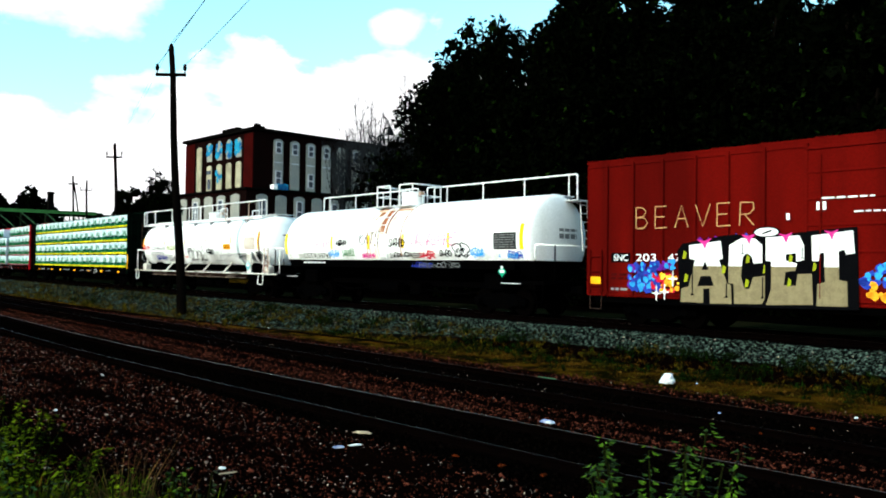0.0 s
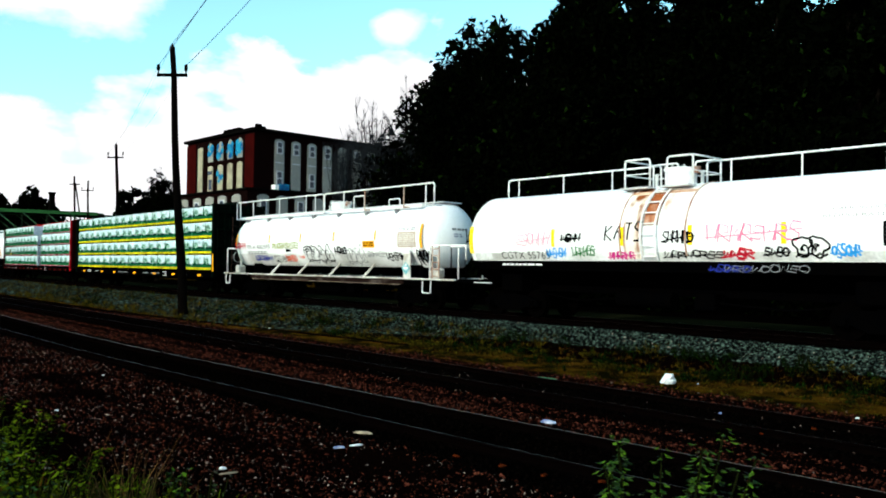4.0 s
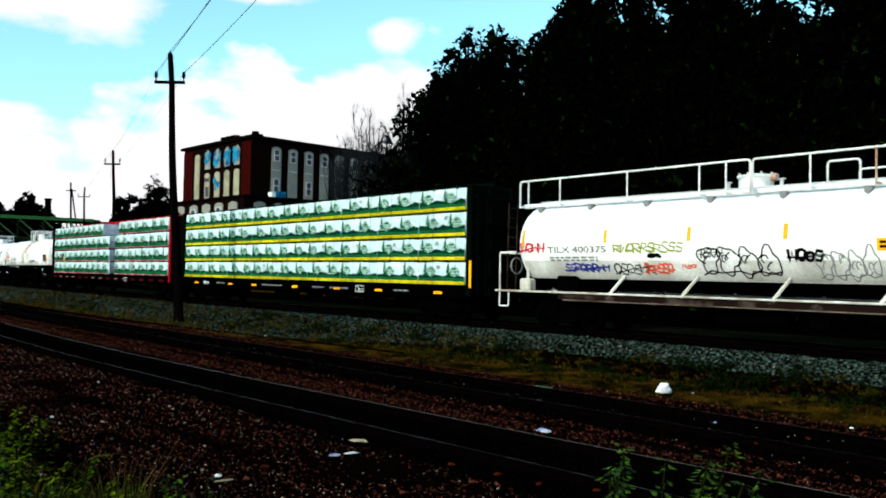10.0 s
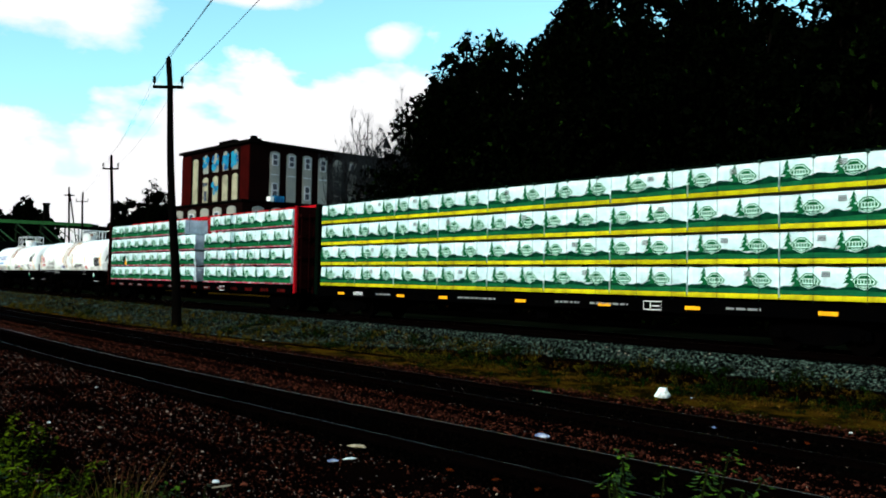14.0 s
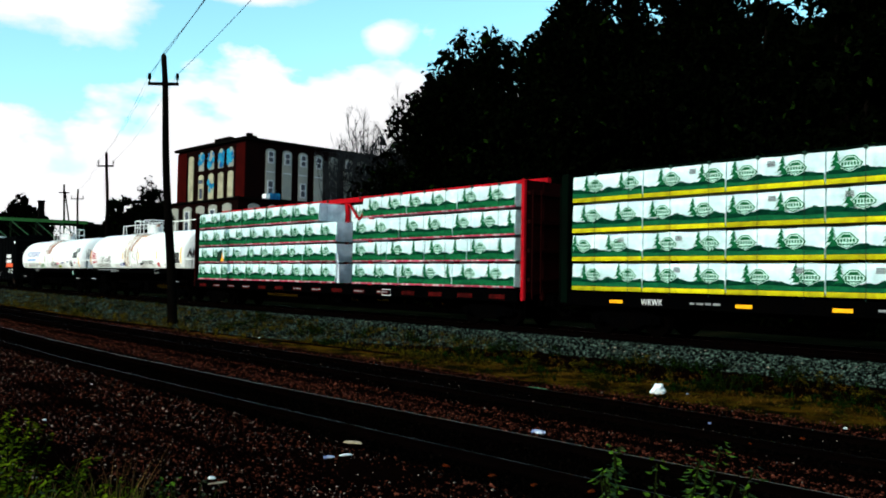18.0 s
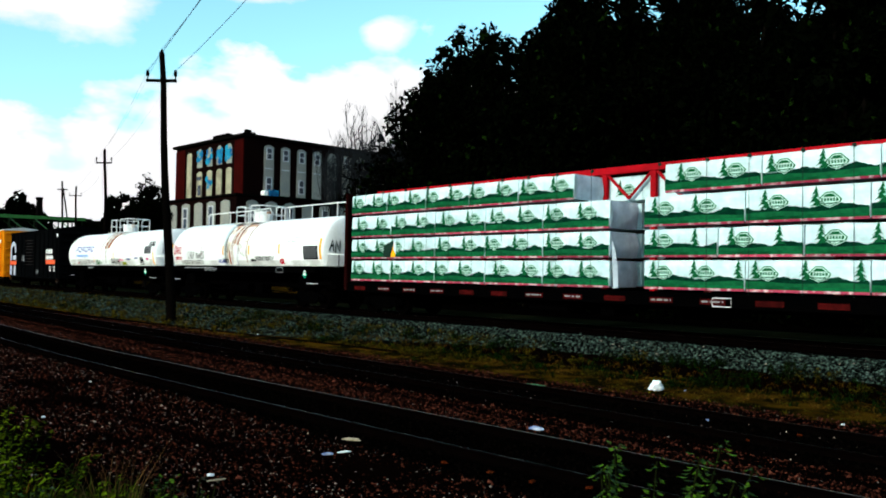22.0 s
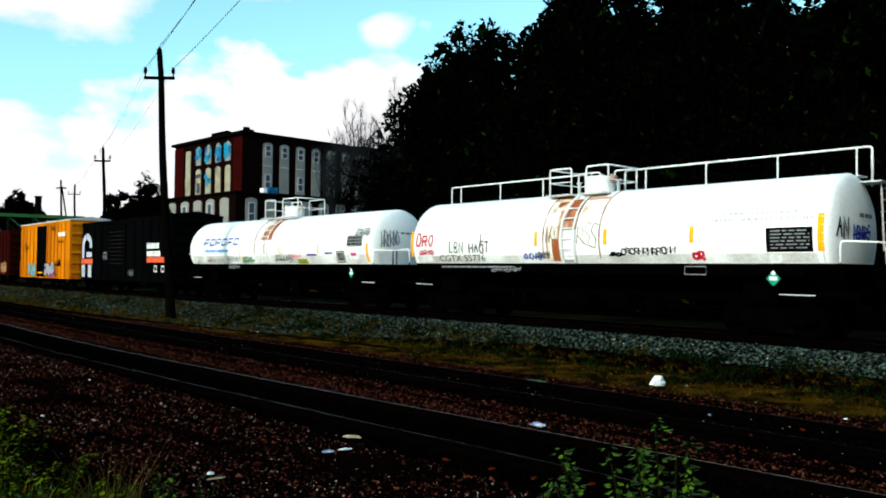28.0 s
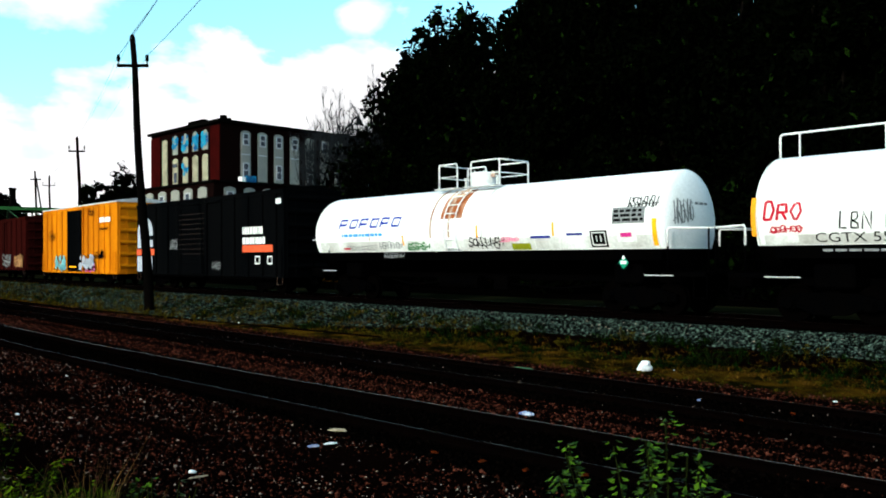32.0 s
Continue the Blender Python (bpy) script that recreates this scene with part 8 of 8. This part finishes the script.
rows = np.array([(x, y, ground_at(x, y) - 0.02, k) for x, y, k in ((-2.75, 7.25, 1.0), (-2.6, 7.1, 1.15), (-2.9, 7.35, 0.9), (-2.45, 7.3, 0.8), (-3.1, 7.0, 0.9), (-2.3, 7.0, 0.7), (-1.3, 6.6, 0.45), (-2.7, 6.9, 0.9), (-2.55, 7.0, 0.8), (-2.85, 7.1, 0.75), (-2.4, 6.8, 0.6), (-2.95, 6.85, 0.7))])
blades("dry_stalks", gr, rows, 16, 0.85, 0.0045, DRY_GRASS, "tall dry brown grass stalks on the bank", 0.65)
# weeds on the strip beside the ballast
for i in range(46):
    pr = random.Random(700 + i)
    s, side = pr.uniform(-6, 17), pr.uniform(3.0, 5.3)
    x, y, _ = on_line(s, side)
    k = pr.uniform(0.18, 0.5) * (1.3 if s < 3 else 1)
    weed_clump(x, y, ground_height(side, s), k, k * 0.55, 46, 0.06, WEED_OLIVE if pr.random() < 0.4 else WEED_DARK, 300 + i, "small green weed among ballast stones", flat=0.2)
for i, (s, side, k) in enumerate(((44.5, 4.4, 1.1), (43.2, 4.6, 0.8), (47, 4.5, 0.7), (27, 4.4, 0.6), (20, 4.2, 0.6), (17, 2.7, 0.45), (13.5, 2.6, 0.6), (7.5, 2.5, 0.75), (4.6, 2.6, 1.0), (2.0, 2.9, 1.1), (-0.5, 2.7, 1.1), (6.0, 3.6, 0.7), (1.0, 3.8, 0.8))):
    x, y, _ = on_line(s, side)
    weed_clump(x, y, ground_height(side, s) - 0.03, k * 1.3, k * 0.5, 330, 0.065, WEED_DARK, 400 + i, "clump of dark green weeds on the ballast slope")

for i in range(64):
    pr = random.Random(900 + i)
    s, side = -6 + 34 * pr.random() ** 1.3, pr.uniform(2.2, 4.3)
    x, y, _ = on_line(s, side)
    k = pr.uniform(0.35, 0.85)
    weed_clump(x, y, ground_height(side, s) - 0.03, k * 1.35, k * 0.5, 210, 0.065, WEED_DARK if i % 4 else WEED_OLIVE, 950 + i, "clump of dark green weeds on the ballast slope")

# the lone rail end of a lifted track
stub = thing("lifted_rail", Matrix(), "rusty leftover rail lying beside the siding", "rail")
rail("rail", lambda s: 4.3 + (s - 16) * 0.062 if s < 38 else 5.66, 16, 70, 0.0, 1.0, RUSTY_STEEL, stub)


# -- litter --
def crumple(name, x, y, z, sx, sy, sz, material, label, category, seed, turn=0):
    bm = bmesh.new()
    bmesh.ops.create_icosphere(bm, subdivisions=3, radius=1.0)
    for v in bm.verts:
        n = noise.noise(v.co * 1.7 + Vector((seed, 0, 0))) * 0.45 + noise.noise(v.co * 4.1 + Vector((0, seed, 0))) * 0.18
        v.co *= 1 + n
        v.co.z = max(v.co.z, -0.55)
        v.co = Vector((v.co.x * sx, v.co.y * sy, (v.co.z + 0.55) * sz))
    ob = part(name, bm, material, None)
    ob.matrix_basis = pose(x, y, z, 0, 0, turn)
    return tagged(ob, label, category)


crumple("plastic_bag", 4.87, 17.7, ground_at(4.87, 17.7) + 0.01, 0.15, 0.12, 0.13, WHITE_LITTER, "crumpled white plastic bag lying on the weedy strip", "bag", 12)
crumple("paper_scrap", 1.73, 13.39, ground_at(1.73, 13.39) + 0.01, 0.115, 0.05, 0.035, BLUE_LITTER, "crumpled pale blue-white scrap beside the rail", "litter", 5, -35)
crumple("board_scrap", -1.18, 12.42, ground_at(-1.18, 12.42) + 0.01, 0.15, 0.04, 0.022, TAN_LITTER, "flat beige scrap of board by the rail", "litter", 6, -20)
crumple("paper_scrap", -1.45, 11.7, ground_at(-1.45, 11.7) + 0.01, 0.07, 0.03, 0.022, BLUE_LITTER, "crumpled blue and white wrapper on ballast", "litter", 7, 20)
crumple("paper_scrap", -1.22, 11.75, ground_at(-1.22, 11.75) + 0.01, 0.09, 0.014, 0.016, WHITE_LITTER, "crumpled white wrapper on ballast", "litter", 8, 25)
crumple("paper_scrap", -2.83, 10.69, ground_at(-2.83, 10.69) + 0.01, 0.045, 0.03, 0.022, WHITE_LITTER, "crumpled white scrap on brown ballast", "litter", 9, 15)
crumple("stick", -2.7, 10.45, ground_at(-2.7, 10.45) + 0.01, 0.11, 0.012, 0.014, TAN_LITTER, "pale broken stick on brown ballast", "litter", 10, 30)
crumple("plank_scrap", 2.16, 18.63, ground_at(2.16, 18.63) + 0.01, 0.44, 0.04, 0.025, GREEN_SCRAP, "narrow pale green strip lying beside the siding", "litter", 31, -14)
for i, (x, y) in enumerate(((0.78, 10.41), (1.25, 9.96), (5.89, 13.03), (0.2, 10.9), (1.9, 9.7), (4.9, 12.6))):
    crumple("rust_flake", x, y, ground_at(x, y) + 0.03, 0.05, 0.03, 0.02, RUST_FLAKE, "orange-brown rusty scrap between the ties", "litter", 40 + i, i * 50)
for i, (s, side) in enumerate(((22.5, 16.5), (12.0, 15.6), (9.0, 17.0), (4.0, 6.9), (2.2, 5.6), (24, 4.6), (18, 7.9), (26, 13.8), (15.5, 13.6), (6.0, 4.4))):
    x, y, _ = on_line(s, side)
    crumple("paper_scrap", x, y, ground_height(side, s) + 0.005, 0.03, 0.022, 0.016, WHITE_LITTER if i % 3 else BLUE_LITTER, "small pale scrap of litter on the ballast", "litter", 20 + i, i * 40)
# ---- what moves: the freight train rolls along the main track ----
ROLLED_AT = [0, 2, 4, 6, 8, 10, 12, 14, 16, 18, 20, 22, 24, 26, 28, 30, 32]
ROLLED = [0, 5.84, 11.82, 18.0, 24.42, 30.99, 37.63, 44.32, 51.03, 57.75, 64.47, 71.23, 78.06, 84.84, 91.43, 97.97, 104.55]


def car_pose(s, half=5.5):
    """A car rides on two trucks, half apart from its middle, both on the line."""
    x0, y0, _ = on_line(s + half)
    x1, y1, _ = on_line(s - half)
    return pose((x0 + x1) / 2, (y0 + y1) / 2, RAIL_Z, 0, 0, math.degrees(math.atan2(y1 - y0, x1 - x0)))


# the sapling on the bank leans in the breeze: seconds, degrees
LEANS = [(0, -3), (2.5, -1.5), (3.5, 1), (6, 2), (9, 4.5), (14, 5), (20, 3.5), (22.5, 5), (24, 4), (24.5, -6), (25, -13), (27.5, -14), (30, -10.5), (32, -11.5)]


def motions():
    walk(SHRUB, [(t, pose(1.48, 5.7, ground_at(1.48, 5.7), 0, lean, 0)) for t, lean in LEANS])
    for ob, s_mid in CARS:
        walk(ob, [(t, car_pose(s_mid - d)) for t, d in zip(ROLLED_AT, ROLLED)])


motions()
